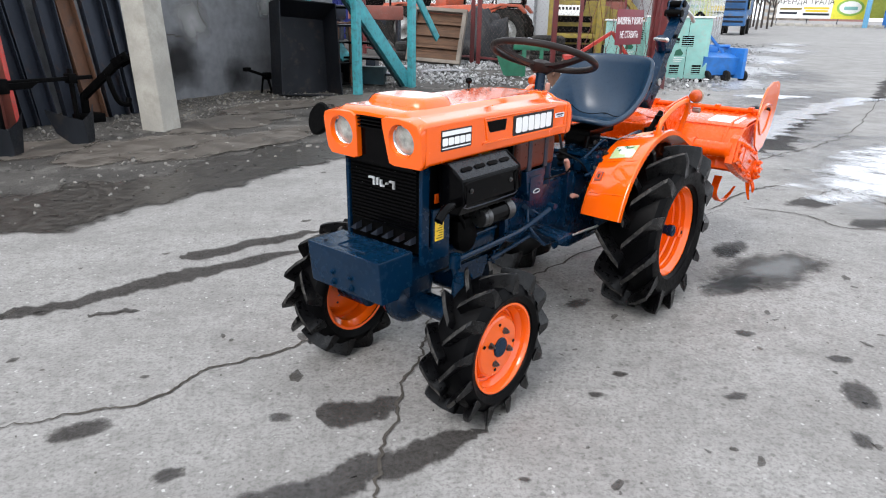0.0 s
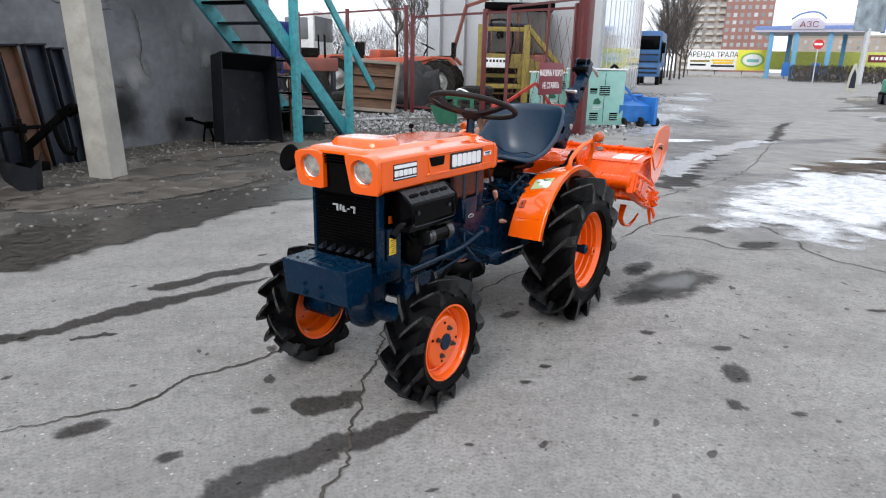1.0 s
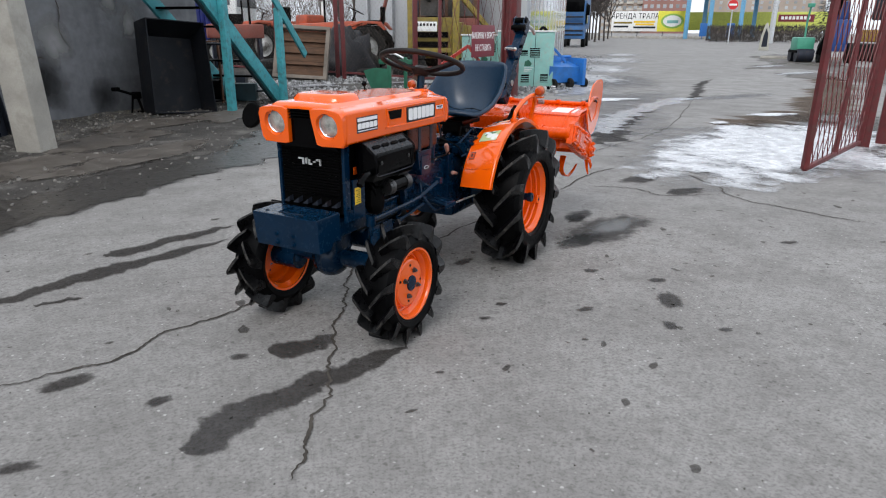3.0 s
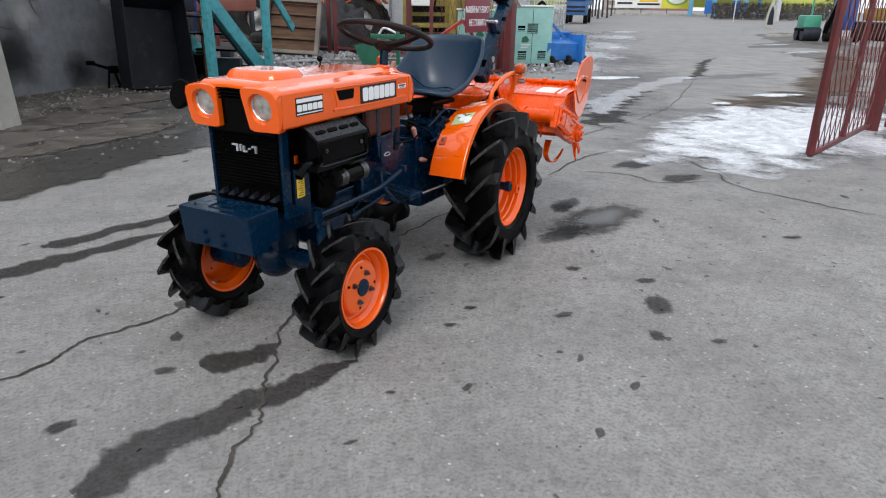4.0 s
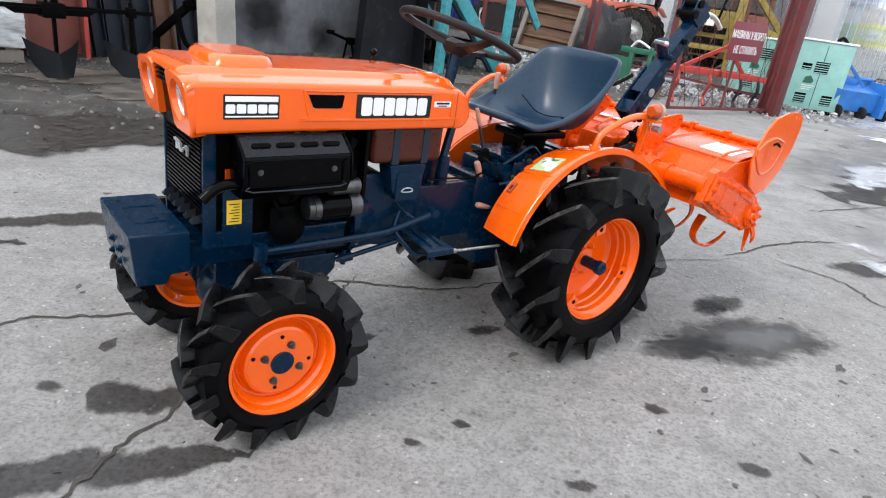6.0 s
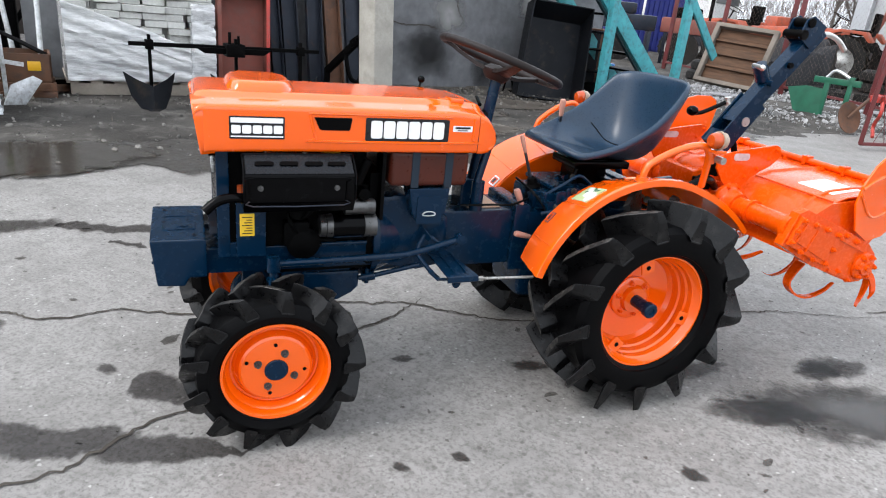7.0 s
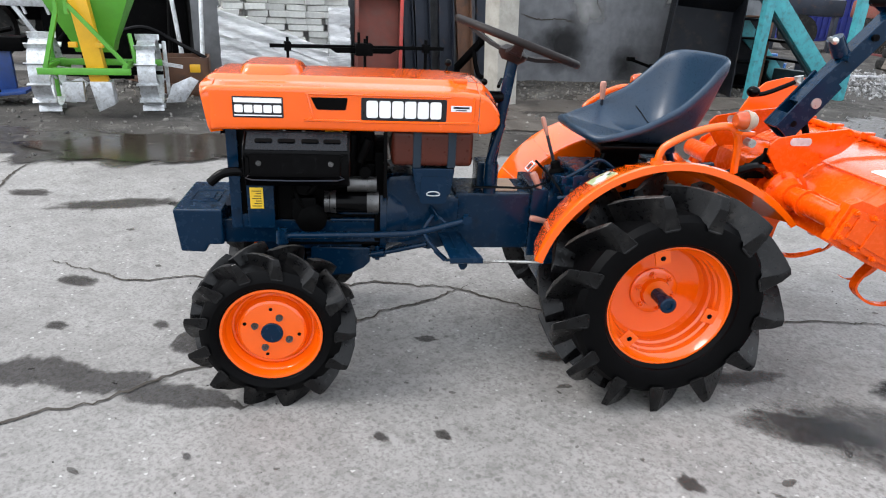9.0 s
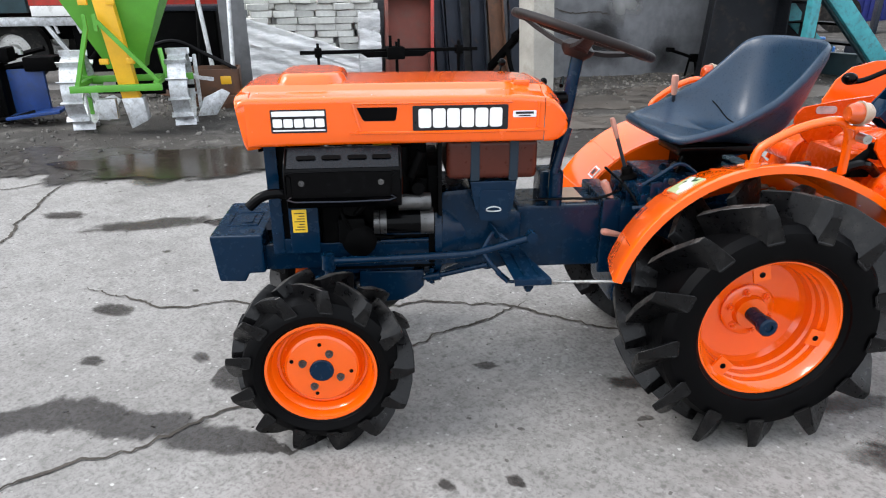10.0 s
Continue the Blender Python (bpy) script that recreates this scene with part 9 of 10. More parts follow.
for k, (x, y, z) in enumerate(((-0.55, 14.9, 0.05), (-0.5, 14.95, 0.27), (2.3, 14.6, 0.05), (2.32, 14.62, 0.27), (2.3, 14.6, 0.49), (1.5, 14.35, 0.05))):
    bm = B()
    lathe(bm, [(0.2, 0.0), (0.3, -0.0), (0.36, 0.04), (0.37, 0.1), (0.36, 0.17), (0.3, 0.21), (0.2, 0.2)], 26, None, close=True)
    ty = part("old_tyre", bm, RUBBER_OLD)
    ty.matrix_basis = at_yard(x, y, z)
    tagged(ty, "old worn tyre stacked behind the fence", "tyre", "old tyres")
# more machines further back: engines and frames in red and orange
for k, (x, y, tn, m, lb) in enumerate(((-1.6, 18.2, 10, RUST_RED, "red machine frame standing in the yard"), (0.4, 18.6, 35, FADED, "orange machine body standing in the yard"), (3.6, 17.6, -15, FADED, "orange engine block on a frame"), (-3.0, 17.4, 20, DARKSTEEL, "dark steel implement frame"))):
    t = thing("machine_frame", at_yard(x, y, 0.05, tn), lb, "machine", "machines behind the fence")
    bm = B()
    box(bm, -0.7, 0.7, -0.3, 0.3, 0.75, 1.1, 0.05)
    part("body", bm, m, t)
    bm = B()
    box(bm, -0.4, 0.2, -0.25, 0.25, 1.1, 1.35, 0.06)
    part("engine_cover", bm, m if k % 2 else BLACK_MATT, t)
    for sx in (-0.6, 0.55):
        bm = B()
        box(bm, sx, sx + 0.08, -0.28, 0.28, 0.0, 0.78, 0.01)
        part("stand", bm, DARKSTEEL, t)
    bm = B()
    rod(bm, (0.4, 0.1, 1.1), (0.4, 0.1, 1.7), 0.03)
    part("pipe", bm, WHITE if k % 2 else BLACK_MATT, t)
    bm = B()
    rod(bm, (-0.1, -0.35, 0.4), (-0.1, 0.35, 0.4), 0.38, seg=22)
    part("wheel", bm, RUBBER_OLD, t)


# ---- the street beyond the gate; x across the view, y away ----
# grey pavilion: a blank end towards the yard, a glazed front along the road
PV = FAR @ pose(-4.15, 19.0, 0)
pv = thing("pavilion", PV, "pale grey pavilion with a tall glazed front", "building")
GREYPANEL = mat("pale_grey_panels", (0.4, 0.415, 0.43), 0.6, var=0.06, scale=1)
bm = B()
prism(bm, [(0, 0), (-0.95, 12.5), (-7.5, 14.0), (-6.2, 1.8)], 0, 4.3, "z", 0.02)
part("wall", bm, GREYPANEL, pv)
bm = B()
prism(bm, [(0.2, -0.2), (-0.75, 12.7), (-7.7, 14.2), (-6.4, 1.6)], 4.3, 4.55, "z", 0.02)
part("roof", bm, GALV, pv)
GLAZE = mat("pavilion_glass", (0.5, 0.55, 0.6), 0.03, 0.75, var=0.12, scale=0.6)
fd = Vector((-0.95, 12.5, 0)).normalized()
fm = Matrix((fd, Vector((fd.y, -fd.x, 0)), Vector((0, 0, 1)))).transposed().to_4x4()
for k in range(11):
    bm = B()
    box(bm, 0.55 + 1.08 * k, 1.57 + 1.08 * k, -0.005, 0.02, 0.35, 3.9, 0.0, fm)
    part("pane", bm, GLAZE, pv)
    bm = B()
    box(bm, 0.49 + 1.08 * k, 0.55 + 1.08 * k, -0.005, 0.03, 0.1, 4.3, 0.0, fm)
    part("mullion", bm, GALV, pv)
for k in range(6):
    bm = B()
    x, y = -0.6 - 1.0 * k, 0.28 + 0.29 * k
    box(bm, x - 0.012, x + 0.012, y - 0.305, y + 0.02, 0.1, 4.3)
    part("panel_joint", bm, GALV, pv)

TRUCK_BLUE = mat("faded_truck_blue", (0.03, 0.12, 0.3), 0.5, var=0.2, scale=1.5, dirt=(0.1, 0.12, 0.15), dirty=0.35)
bt = thing("blue_truck", far_at(-0.148, 44, 0, 4), "blue truck parked beyond the pavilion", "truck")
bm = B()
box(bm, -0.7, 0.7, -1.0, 4.0, 1.1, 3.2, 0.1)
part("body", bm, TRUCK_BLUE, bt)
bm = B()
box(bm, -0.72, 0.72, -1.2, 0.4, 0.5, 1.3, 0.06)
part("bumper", bm, TRUCK_BLUE, bt)
bm = B()
box(bm, 0.72, 0.78, -0.9, 0.5, 1.4, 2.6, 0.02)
part("side_window", bm, BLACK, bt)
bm = B()
box(bm, 0.75, 0.95, -1.1, -1.0, 1.9, 2.5, 0.02)
part("mirror", bm, BLACK, bt)
bm = B()
for z in (0.7, 0.95, 1.35, 1.75):
    box(bm, -0.6, 0.6, -1.24, -1.18, z, z + 0.1, 0.01)
part("grille_bar", bm, DARKSTEEL, bt)
bm = B()
box(bm, -0.6, 0.6, -1.03, -0.98, 2.1, 2.9, 0.02)
part("windscreen", bm, BLACK, bt)
for x in (-0.6, 0.6):
    for y in (0.0, 3.0):
        bm = B()
        rod(bm, (x - 0.12, y, 0.45), (x + 0.12, y, 0.45), 0.45, seg=20)
        part("wheel", bm, RUBBER_OLD, bt)

# hoarding with banners
bn = thing("banner", far_at(-0.043, 88, 0), "long advertising banner on a low fence", "banner")
bm = B()
box(bm, -4.7, 0.8, -0.03, 0.03, 0.75, 3.1, 0.01)
part("white_sheet", bm, WHITE, bn, "white banner half")
bm = B()
box(bm, 0.8, 4.4, -0.03, 0.03, 0.75, 3.1, 0.01)
part("yellow_sheet", bm, mat("yellow_banner", (0.72, 0.68, 0.06), 0.6, var=0.1), bn, "yellow banner half")
bm = B()
lathe(bm, [(0, -0.04), (1.0, -0.04), (1.0, -0.06), (0, -0.06)], 36, pose(2.5, 0, 1.95, 90, 0, 0) @ Matrix.Diagonal((1.3, 0.85, -1, 1)))
part("oval_rim", bm, mat("banner_green", (0.25, 0.45, 0.08), 0.6), bn)
bm = B()
lathe(bm, [(0, -0.06), (1.0, -0.06), (1.0, -0.08), (0, -0.08)], 36, pose(2.5, 0, 1.95, 90, 0, 0) @ Matrix.Diagonal((1.05, 0.65, -1, 1)))
part("oval", bm, WHITE, bn)
bm = B()
box(bm, 1.9, 3.2, -0.1, -0.08, 1.7, 2.05, 0.01)
part("print_bar", bm, mat("banner_teal", (0.2, 0.45, 0.42), 0.6), bn)
text("АРЕНДА ТРАЛА", 0.85, pose(-1.9, -0.05, 2.5, 90, 0, 0), LABEL_BLACK, bn, 0.85)
for x0, x1, z, m in ((-4.4, -2.2, 1.65, OLIVE), (-2.0, 0.5, 1.75, YELLOW), (-1.8, 0.4, 1.45, YELLOW), (-4.4, -2.6, 1.2, DARKSTEEL), (-2.0, 0.6, 1.1, DARKSTEEL)):
    bm = B()
    box(bm, x0, x1, -0.05, -0.03, z, z + 0.22)
    part("print_bar", bm, m, bn)
for x in (-4.6, -1.5, 1.5, 4.3):
    bm = B()
    box(bm, x - 0.04, x + 0.04, 0.03, 0.12, 0, 3.1)
    part("post", bm, DARKSTEEL, bn)
b2 = thing("banner", far_at(0.093, 90, 0), "yellow advertising banner with a dark red strip", "banner")
bm = B()
box(bm, -8.0, 8.2, -0.03, 0.03, 0.9, 3.0, 0.01)
part("yellow_sheet", bm, mat("lime_banner", (0.55, 0.6, 0.12), 0.6, var=0.15), b2)
bm = B()
box(bm, 2.2, 6.0, -0.06, -0.03, 1.9, 2.7)
part("red_strip", bm, SIGN_RED, b2)
bm = B()
for k in range(8):
    box(bm, 2.5 + 0.4 * k, 2.78 + 0.4 * k, -0.08, -0.06, 2.15, 2.5)
part("print_bar", bm, WHITE, b2)
for x in (-6, -2, 2, 6):
    bm = B()
    box(bm, x - 0.04, x + 0.04, 0.03, 0.12, 0, 3.0)
    part("post", bm, DARKSTEEL, b2)
bm = B()
for k in range(24):
    box(bm, -6 + 0.9 * k, -5.2 + 0.9 * k, -0.15, 0.15, 0, 0.28, 0.02)
kb = part("kerb", bm, CONCRETE)
kb.matrix_basis = far_at(-0.043, 82)
tagged(kb, "painted concrete kerb blocks along the street", "kerb", kind="structure")

# filling station canopy
st = thing("filling_station", far_at(0.045, 80, 0, -6), "blue and white filling station canopy on blue columns", "filling station")
CANOPY = mat("canopy_blue", (0.16, 0.24, 0.5), 0.5, var=0.1)
CANOPY_GREY = mat("canopy_grey", (0.5, 0.48, 0.56), 0.5, var=0.1)
bm = B()
prism(bm, [(-5.0, 4.75), (5.6, 4.7), (5.6, 5.55), (1.8, 5.6), (-5.0, 5.25)], 0, 9, "y", 0.03)
part("canopy", bm, CANOPY_GREY, st)
bm = B()
box(bm, -5.0, 5.6, -0.05, 0.0, 5.0, 5.35)
part("fascia", bm, CANOPY, st)
bm = B()
prism(bm, [(-1.5, 5.0), (1.5, 5.0), (1.5, 5.6), (0.9, 6.1), (-0.9, 6.1), (-1.5, 5.6)], -0.12, 0.1, "y", 0.02)
part("sign_board", bm, CANOPY_GREY, st)
text("АЗС", 0.8, pose(0.1, -0.14, 5.45, 90, 0, 0), SIGN_RED, st, 1.1)
bm = B()
tube(bm, [(-1.6, -0.15, 6.0), (-0.8, -0.15, 6.5), (0.2, -0.15, 6.7), (1.0, -0.15, 6.5), (1.6, -0.15, 6.0)], 0.09, 6)
part("arc", bm, CANOPY, st)
for x, y in ((-3.3, 0.5), (-1.9, 5.5), (-0.9, 0.5), (2.2, 0.5), (3.4, 5.5)):
    bm = B()
    box(bm, x - 0.22, x + 0.22, y - 0.2, y + 0.2, 0, 4.8, 0.02)
    part("column", bm, mat("column_blue", (0.12, 0.32, 0.5), 0.5) if x == -3.3 else bpy.data.materials["column_blue"], st)
for x in (-1.6, 1.2):
    bm = B()
    box(bm, x - 0.4, x + 0.4, 2.0, 2.6, 0, 1.7, 0.05)
    part("pump", bm, BLUE, st)
# no-entry sign
ne = thing("road_sign", far_at(0.0602, 58, 0), "round red no-entry sign on a thin post", "road sign")
bm = B()
rod(bm, (0, 0.03, 0), (0, 0.03, 3.3), 0.04)
part("post", bm, GALV, ne)
bm = B()
rod(bm, (0, 0.0, 2.9), (0, -0.02, 2.9), 0.36, seg=28)
dsc = part("disc", bm, mat("sign_red", (0.55, 0.02, 0.02), 0.4), ne)
bm = B()
box(bm, -0.27, 0.27, -0.04, -0.02, 2.83, 2.97)
part("bar", bm, WHITE, dsc)
# billboard
bb = thing("billboard", far_at(0.112, 62, 0, 48), "large tilted billboard on a single mast", "billboard")
bm = B()
box(bm, -1.6, 1.6, -0.12, 0.12, 4.0, 9.5, 0.03)
part("panel", bm, mat("billboard_print", (0.3, 0.36, 0.4), 0.5, var=0.6, scale=0.8), bb)
bm = B()
box(bm, 1.6, 1.75, -0.15, 0.15, 3.9, 9.6, 0.02)
part("edge", bm, CANOPY, bb)
bm = B()
rod(bm, (0, 0, 0), (0, 0, 4.2), 0.2)
part("mast", bm, GALV, bb)

# apartment blocks
def block(name, lat0, lat1, dep, h, floors, cols, m, label, balc):
    w = (lat1 - lat0) * dep
    t = thing(name, far_at((lat0 + lat1) / 2, dep), label, "apartment building", "far apartment blocks")
    bm = B()
    box(bm, -w / 2, w / 2, 0, 14, -1, h, 0.05)
    part("wall", bm, m, t)
    bm = B()
    box(bm, -w / 2 - 0.3, w / 2 + 0.3, -0.3, 14.3, h, h + 1.0, 0.05)
    part("roof", bm, CONCRETE, t)
    bm = B()
    box(bm, -0.75, 0.75, -0.06, 0.02, 0, 1.6)
    win = part("window", bm, mat("far_window", (0.55, 0.58, 0.6), 0.2, var=0.3, scale=0.3, rand=0.6) if "far_window" not in bpy.data.materials else bpy.data.materials["far_window"], t)
    bm = B()
    box(bm, -1.6, 1.6, -1.1, 0, 0, 1.1, 0.04)
    bal = part("balcony", bm, TILE, t) if balc else None
    first, firstb = True, True
    for f in range(floors):
        for c in range(cols):
            x, z = -w / 2 + (c + 0.5) * w / cols, 1.5 + f * (h - 2) / floors
            if balc and c % 2 == 1:
                if firstb:
                    bal.matrix_basis = pose(x, 0, z - 0.6)
                    firstb = False
                else:
                    again(bal, pose(x, 0, z - 0.6), t)
            if first:
                win.matrix_basis = pose(x, 0, z)
                first = False
            else:
                again(win, pose(x, 0, z), t)


BEIGE = mat("beige_panels", (0.36, 0.3, 0.25), 0.8, var=0.12, scale=0.1)
BRICKRED = mat("red_brown_brick", (0.29, 0.15, 0.125), 0.8, var=0.12, scale=0.1)
block("apartment_block", -0.112, -0.055, 340, 48, 15, 8, BEIGE, "tall beige apartment block with balconies", True)
block("apartment_block", -0.056, 0.003, 330, 46, 14, 7, BRICKRED, "tall red-brown apartment block with pale windows", False)
block("apartment_block", 0.03, 0.17, 420, 19, 6, 14, BEIGE, "long low apartment block in the haze", False)
block("apartment_block", -0.46, -0.36, 380, 40, 13, 8, BEIGE, "far apartment block behind the trees", False)


# bare trees
BARK = mat("bare_bark", (0.06, 0.05, 0.045), 0.9, var=0.3)
TWIG = mat("bare_twigs", (0.085, 0.07, 0.062), 0.9, var=0.3)


def bare_tree(m, h, seed, label, spread=0.5):
    rr = random.Random(seed)
    t = thing("bare_tree", m, label, "tree", "bare trees")
    bm, bt2 = B(), Heap()
    tube(bm, [(0, 0, -0.2), (rr.uniform(-0.1, 0.1), 0, h * 0.3), (rr.uniform(-0.2, 0.2), rr.uniform(-0.2, 0.2), h * 0.6), (rr.uniform(-0.3, 0.3), 0, h)], lambda f: h * 0.012 * (1 - 0.85 * f), 7, 4)
    for k in range(30):
        z0 = h * rr.uniform(0.22, 0.92)
        a = rr.uniform(0, math.tau)
        ln = h * rr.uniform(0.18, 0.42) * (1.1 - z0 / h * 0.6)
        d = Vector((math.cos(a) * spread, math.sin(a) * spread, rr.uniform(0.4, 0.9))).normalized()
        p0 = Vector((0, 0, z0))
        p1, p2 = p0 + d * ln * 0.5 + Vector((0, 0, -0.02 * ln)), p0 + d * ln + Vector((0, 0, 0.1 * ln))
        tube(bm, [p0, p1, p2], lambda f, q=ln: q * 0.02 * (1 - 0.8 * f), 5, 3)
        for j in range(45):
            f = rr.uniform(0.2, 1)
            q = p0.lerp(p2, f)
            dd = (d + Vector((rr.uniform(-0.9, 0.9), rr.uniform(-0.9, 0.9), rr.uniform(-0.2, 0.8)))).normalized() * ln * rr.uniform(0.15, 0.4)
            bt2.stick(q, q + dd, ln * 0.004, ln * 0.0015)
    part("trunk", bm, BARK, t)
    tagged(bt2.part("crown", TWIG, t), kind="stuff")


for k, (lat, dep, h) in enumerate(((-0.118, 60, 8), (-0.105, 64, 7.5), (-0.13, 56, 7), (-0.135, 70, 8), (-0.112, 68, 8.5), (-0.122, 72, 8), (-0.1, 75, 7.5), (-0.126, 66, 7.5), (-0.34, 34, 8), (-0.37, 38, 9), (-0.40, 36, 8), (-0.43, 42, 10), (-0.46, 38, 8), (-0.5, 40, 9), (-0.31, 40, 9), (-0.35, 48, 11), (-0.385, 33, 7), (-0.415, 45, 9), (-0.445, 34, 8), (-0.48, 46, 10), (-0.53, 38, 8), (-0.56, 44, 10), (-0.295, 50, 10), (-0.325, 36, 7))):
    bare_tree(far_at(lat, dep), h, k, "leafless tree with fine twigs behind the yard")
NEEDLE = mat("dark_conifer", (0.1, 0.11, 0.1), 0.9, var=0.4, rand=0.5)
for lat, dep, h in ((0.176, 82, 7.6), (0.19, 95, 6.0)):
    t = thing("conifer", far_at(lat, dep), "dark green conifer beyond the street", "tree", "conifers")
    bm = B()
    rod(bm, (0, 0, -0.1), (0, 0, h), 0.14, 0.02)
    part("trunk", bm, BARK, t)
    hp = Heap()
    rr = random.Random(int(h * 10))
    for k in range(2200):
        f = rr.random()
        z, r = h * (0.12 + 0.86 * f), (1 - f) * 1.9 * rr.uniform(0.3, 1.05) + 0.05
        a = rr.uniform(0, math.tau)
        p = Vector((r * math.cos(a), r * math.sin(a), z - r * 0.2))
        sdv = Vector((-math.sin(a), math.cos(a), 0)) * 0.13
        hp.leaf(p - sdv, p + sdv * 0.8, p + Vector((math.cos(a) * 0.35, math.sin(a) * 0.35, rr.uniform(-0.15, 0.1))))
    tagged(hp.part("crown", NEEDLE, t), kind="stuff")
# clipped leafless hedge
hp = Heap()
rr = random.Random(8)
for k in range(9000):
    x, y = rr.uniform(2.1, 13.0), rr.uniform(-0.9, 0.9)
    z = rr.uniform(0, 1.3)
    p = FAR @ Vector((x, 66 + y, z + climb_to(76) / 1.15))
    hp.stick(p, p + Vector((rr.uniform(-0.12, 0.12), rr.uniform(-0.12, 0.12), rr.uniform(0.05, 0.3))), 0.02, 0.008)
tagged(hp.part("hedge", BARK, None, "clipped leafless hedge along the street"), "", "hedge", kind="stuff")

# small green road roller and clutter beyond the gate
rl = thing("road_roller", far_at(0.152, 28.3, 0, 10) @ Matrix.Diagonal((0.72, 0.8, 0.92, 1)), "small green walk-behind road roller", "roller")
bm = B()
box(bm, -0.42, 0.42, -0.3, 0.6, 0.45, 0.95, 0.08)
part("body", bm, mat("roller_green", (0.06, 0.3, 0.2), 0.45, var=0.1), rl)
for y in (-0.25, 0.55):
    bm = B()
    rod(bm, (-0.4, y, 0.26), (0.4, y, 0.26), 0.26, seg=26)
    part("drum", bm, DARKSTEEL, rl)
bm = B()
box(bm, -0.45, 0.45, -0.4, 0.7, 0.36, 0.46, 0.01)
part("frame", bm, BLACK_MATT, rl)
bm = B()
tube(bm, [(0.2, 0.5, 0.9), (0.22, 0.6, 1.5), (0.25, 0.5, 2.2)], 0.05, 8)
box(bm, 0.1, 0.4, 0.4, 0.6, 2.1, 2.25, 0.02)
part("handle", bm, bpy.data.materials["roller_green"], rl)
ab = thing("sandwich_board", far_at(0.105, 42, 0, 15) @ Matrix.Diagonal((0.7, 1, 1, 1)), "pale pointed board standing by the kerb", "board")
bm = B()
prism(bm, [(-0.4, 0), (0.4, 0), (0.3, 1.0), (0.05, 1.5), (-0.1, 1.4), (-0.3, 0.8)], -0.03, 0.03, "y", 0.01)
part("panel", bm, mat("pale_board", (0.4, 0.39, 0.33), 0.7), ab)
bm = B()
prism(bm, [(-0.22, 0.2), (0.22, 0.2), (0.18, 0.9), (0.0, 1.2), (-0.15, 0.8)], -0.04, -0.03, "y")
part("inset", bm, DARKSTEEL, ab)
bm = B()
for k in range(10):
    box(bm, 3.2 + 0.8 * k, 3.96 + 0.8 * k, 31, 31.2, 0, 0.16, 0.02, FAR)
kb2 = part("kerb", bm, CONCRETE)
tagged(kb2, "low concrete kerb at the turn of the road", "kerb", kind="structure")
# machines behind the right-hand gate
OLD_YELLOW = mat("dusty_yellow_paint", (0.42, 0.25, 0.03), 0.6, var=0.25, dirt=(0.12, 0.09, 0.05), dirty=0.4)
ym = thing("yellow_excavator", far_at(0.25, 30, 0, 25), "yellow excavator behind the gate", "excavator")
bm = B()
box(bm, -0.6, 0.6, -0.2, 1.2, 0.7, 1.15, 0.06)
beam(bm, (0.0, -0.3, 1.0), (-0.5, -1.6, 3.2), 0.14, 0.2, up=(1, 0, 0), bevel=0.02)
beam(bm, (-0.5, -1.6, 3.2), (-0.3, -2.2, 1.6), 0.15, 0.2, up=(1, 0, 0), bevel=0.02)
part("body", bm, OLD_YELLOW, ym)
bm = B()
box(bm, -0.3, 0.7, -0.2, 0.9, 1.5, 2.6, 0.06)
part("cab", bm, DARKSTEEL, ym)
for x in (-0.7, 0.7):
    bm = B()
    box(bm, x - 0.2, x + 0.2, -1.0, 1.3, 0.0, 0.65, 0.2)
    part("track", bm, RUBBER_OLD, ym)
bx = thing("blue_loader", far_at(0.19, 28, 0, 0), "blue machine with a black raised arm", "loader")
bm = B()
box(bm, -0.3, 0.3, -0.3, 0.8, 0.4, 1.5, 0.06)
box(bm, -0.22, 0.22, 0.0, 0.6, 1.5, 2.1, 0.05)
part("body", bm, DEEP_BLUE, bx)
bm = B()
beam(bm, (-0.6, -0.3, 0.3), (0.3, -0.3, 3.8), 0.14, 0.16, up=(0, 1, 0), bevel=0.01)
beam(bm, (-0.2, -0.3, 2.2), (0.9, -0.3, 2.3), 0.08, 0.1, bevel=0.01)
part("arm", bm, BLACK_MATT, bx)
for x in (-0.45, 0.45):
    bm = B()
    rod(bm, (x - 0.1, 0.0, 0.35), (x + 0.1, 0.0, 0.35), 0.35, seg=20)
    part("wheel", bm, RUBBER_OLD, bx)
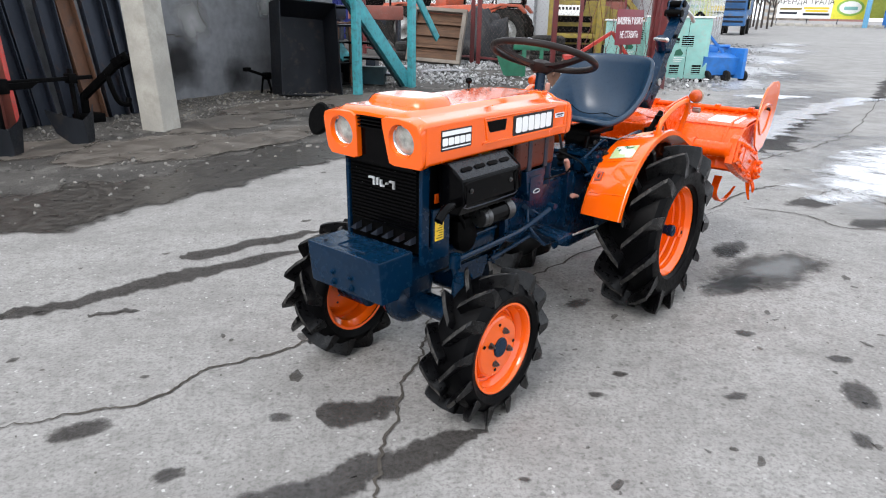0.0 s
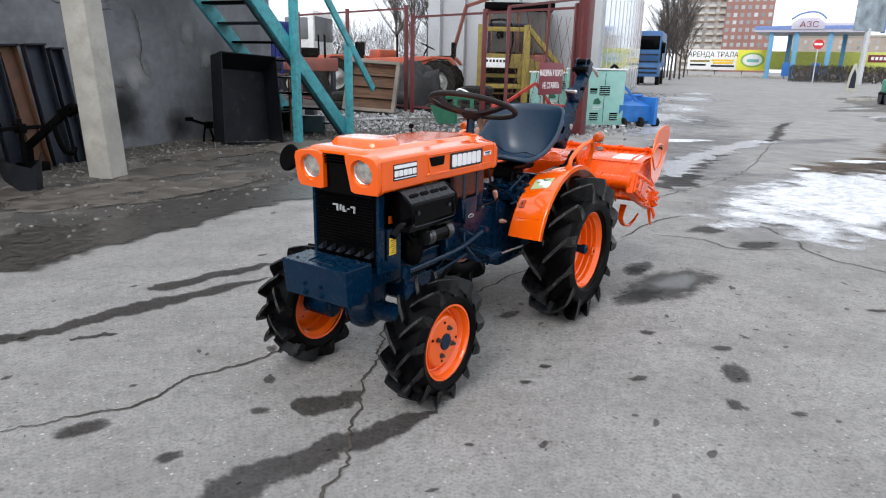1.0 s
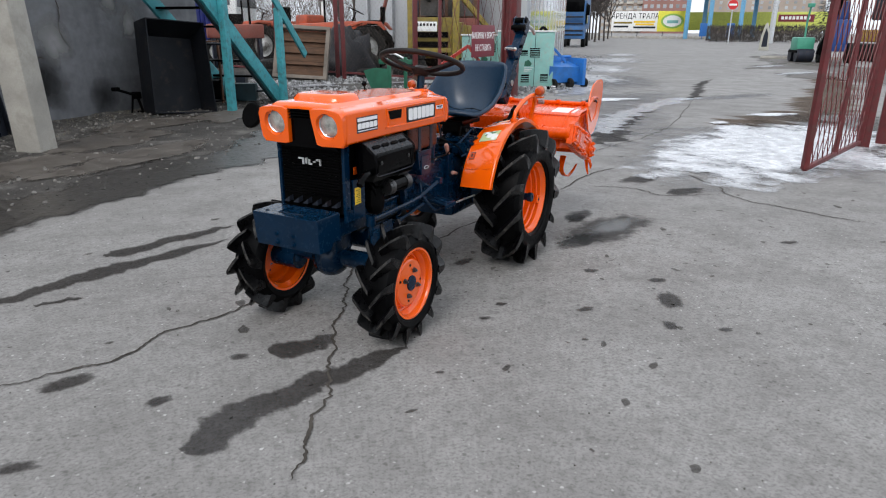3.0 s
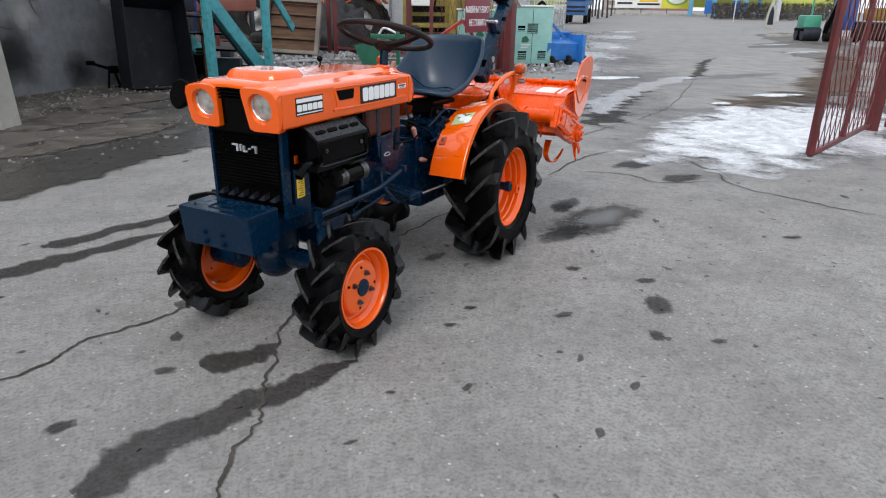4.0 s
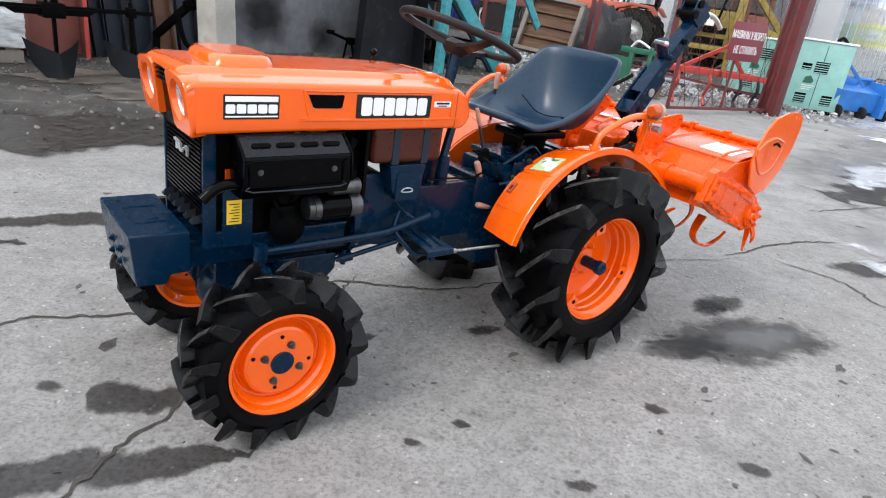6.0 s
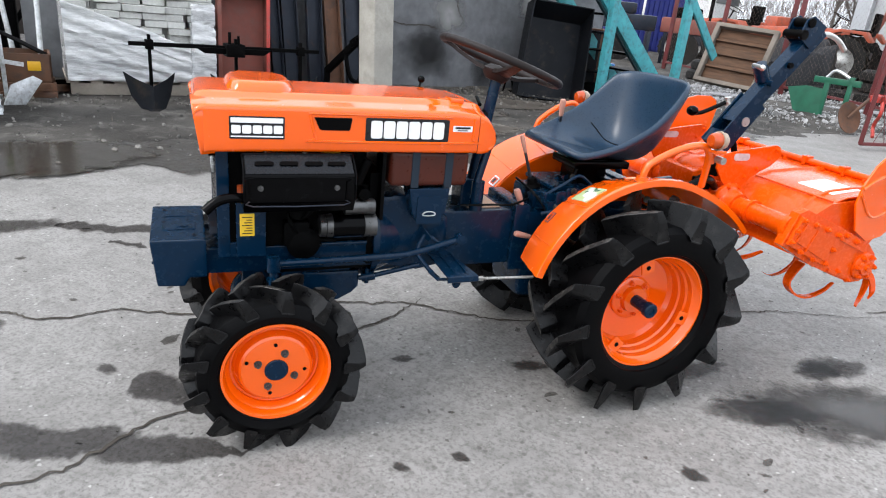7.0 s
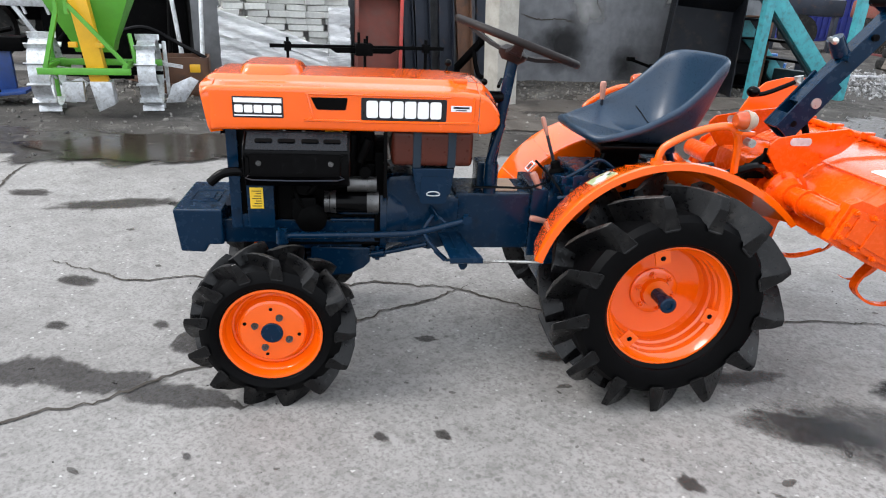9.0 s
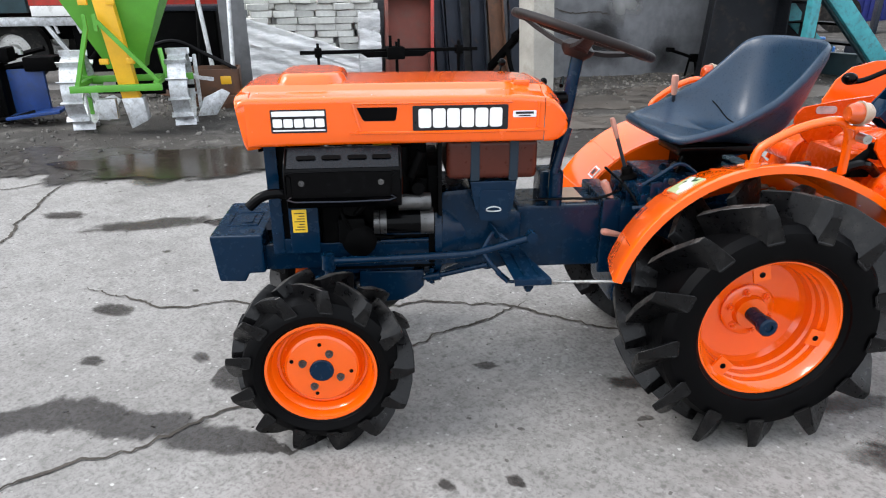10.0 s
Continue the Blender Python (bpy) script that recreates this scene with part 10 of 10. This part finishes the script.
# white lorry behind the stairs
wt = thing("white_lorry", at_yard(-2.6, 24.0, 0.05, 75), "white lorry parked far back in the yard", "lorry")
bm = B()
box(bm, -1.0, 1.0, -1.0, 0.6, 0.8, 2.6, 0.12)
part("cab", bm, WHITE, wt)
bm = B()
box(bm, -0.9, 0.9, -1.03, -0.98, 1.6, 2.4, 0.05)
box(bm, -1.03, 1.03, -0.8, 0.0, 1.65, 2.35, 0.05)
part("window", bm, mat("lorry_glass", (0.16, 0.17, 0.18), 0.08, var=0.3, scale=1), wt)
bm = B()
box(bm, -1.05, 1.05, 0.8, 6.0, 1.0, 1.5, 0.04)
part("bed", bm, RED_BRIGHT, wt)
for x in (-0.85, 0.85):
    for y in (-0.3, 4.5):
        bm = B()
        rod(bm, (x - 0.13, y, 0.45), (x + 0.13, y, 0.45), 0.45, seg=20)
        part("wheel", bm, RUBBER_OLD, wt)
ct = thing("blue_container", at_yard(-4.2, 22.5, 0.05, 60), "deep blue steel container in the yard", "container")
bm = B()
box(bm, -1.5, 1.5, -1.0, 1.0, 0.0, 2.2, 0.02)
part("body", bm, mat("deep_blue_paint", (0.02, 0.03, 0.2), 0.5, var=0.2), ct)
for k in range(14):
    bm = B()
    box(bm, -1.45 + 0.21 * k, -1.35 + 0.21 * k, -1.03, -0.99, 0.1, 2.1)
    part("rib", bm, bpy.data.materials["deep_blue_paint"], ct)

# bare thicket that closes the yard at the back
hp = Heap()
rr = random.Random(21)
for k in range(16000):
    f = rr.random()
    p = Vector((-18, 30, 0)).lerp(Vector((7.5, 46, 0)), f) + Vector((rr.gauss(0, 0.9), rr.gauss(0, 1.2), 0))
    top = 3.2 + 1.6 * noise.noise(Vector((f * 14, 1, 0))) + 0.8 * noise.noise(Vector((f * 50, 2, 0)))
    p.z = top * rr.random() ** 1.3
    d = Vector((rr.gauss(0, 0.25), rr.gauss(0, 0.25), rr.uniform(0.2, 0.9)))
    hp.stick(p, p + d, 0.013 if p.z < 1.5 else 0.009, 0.004)
tagged(hp.part("thicket", TWIG, None, "bare leafless thicket behind the machinery yard"), "", "thicket", kind="stuff")
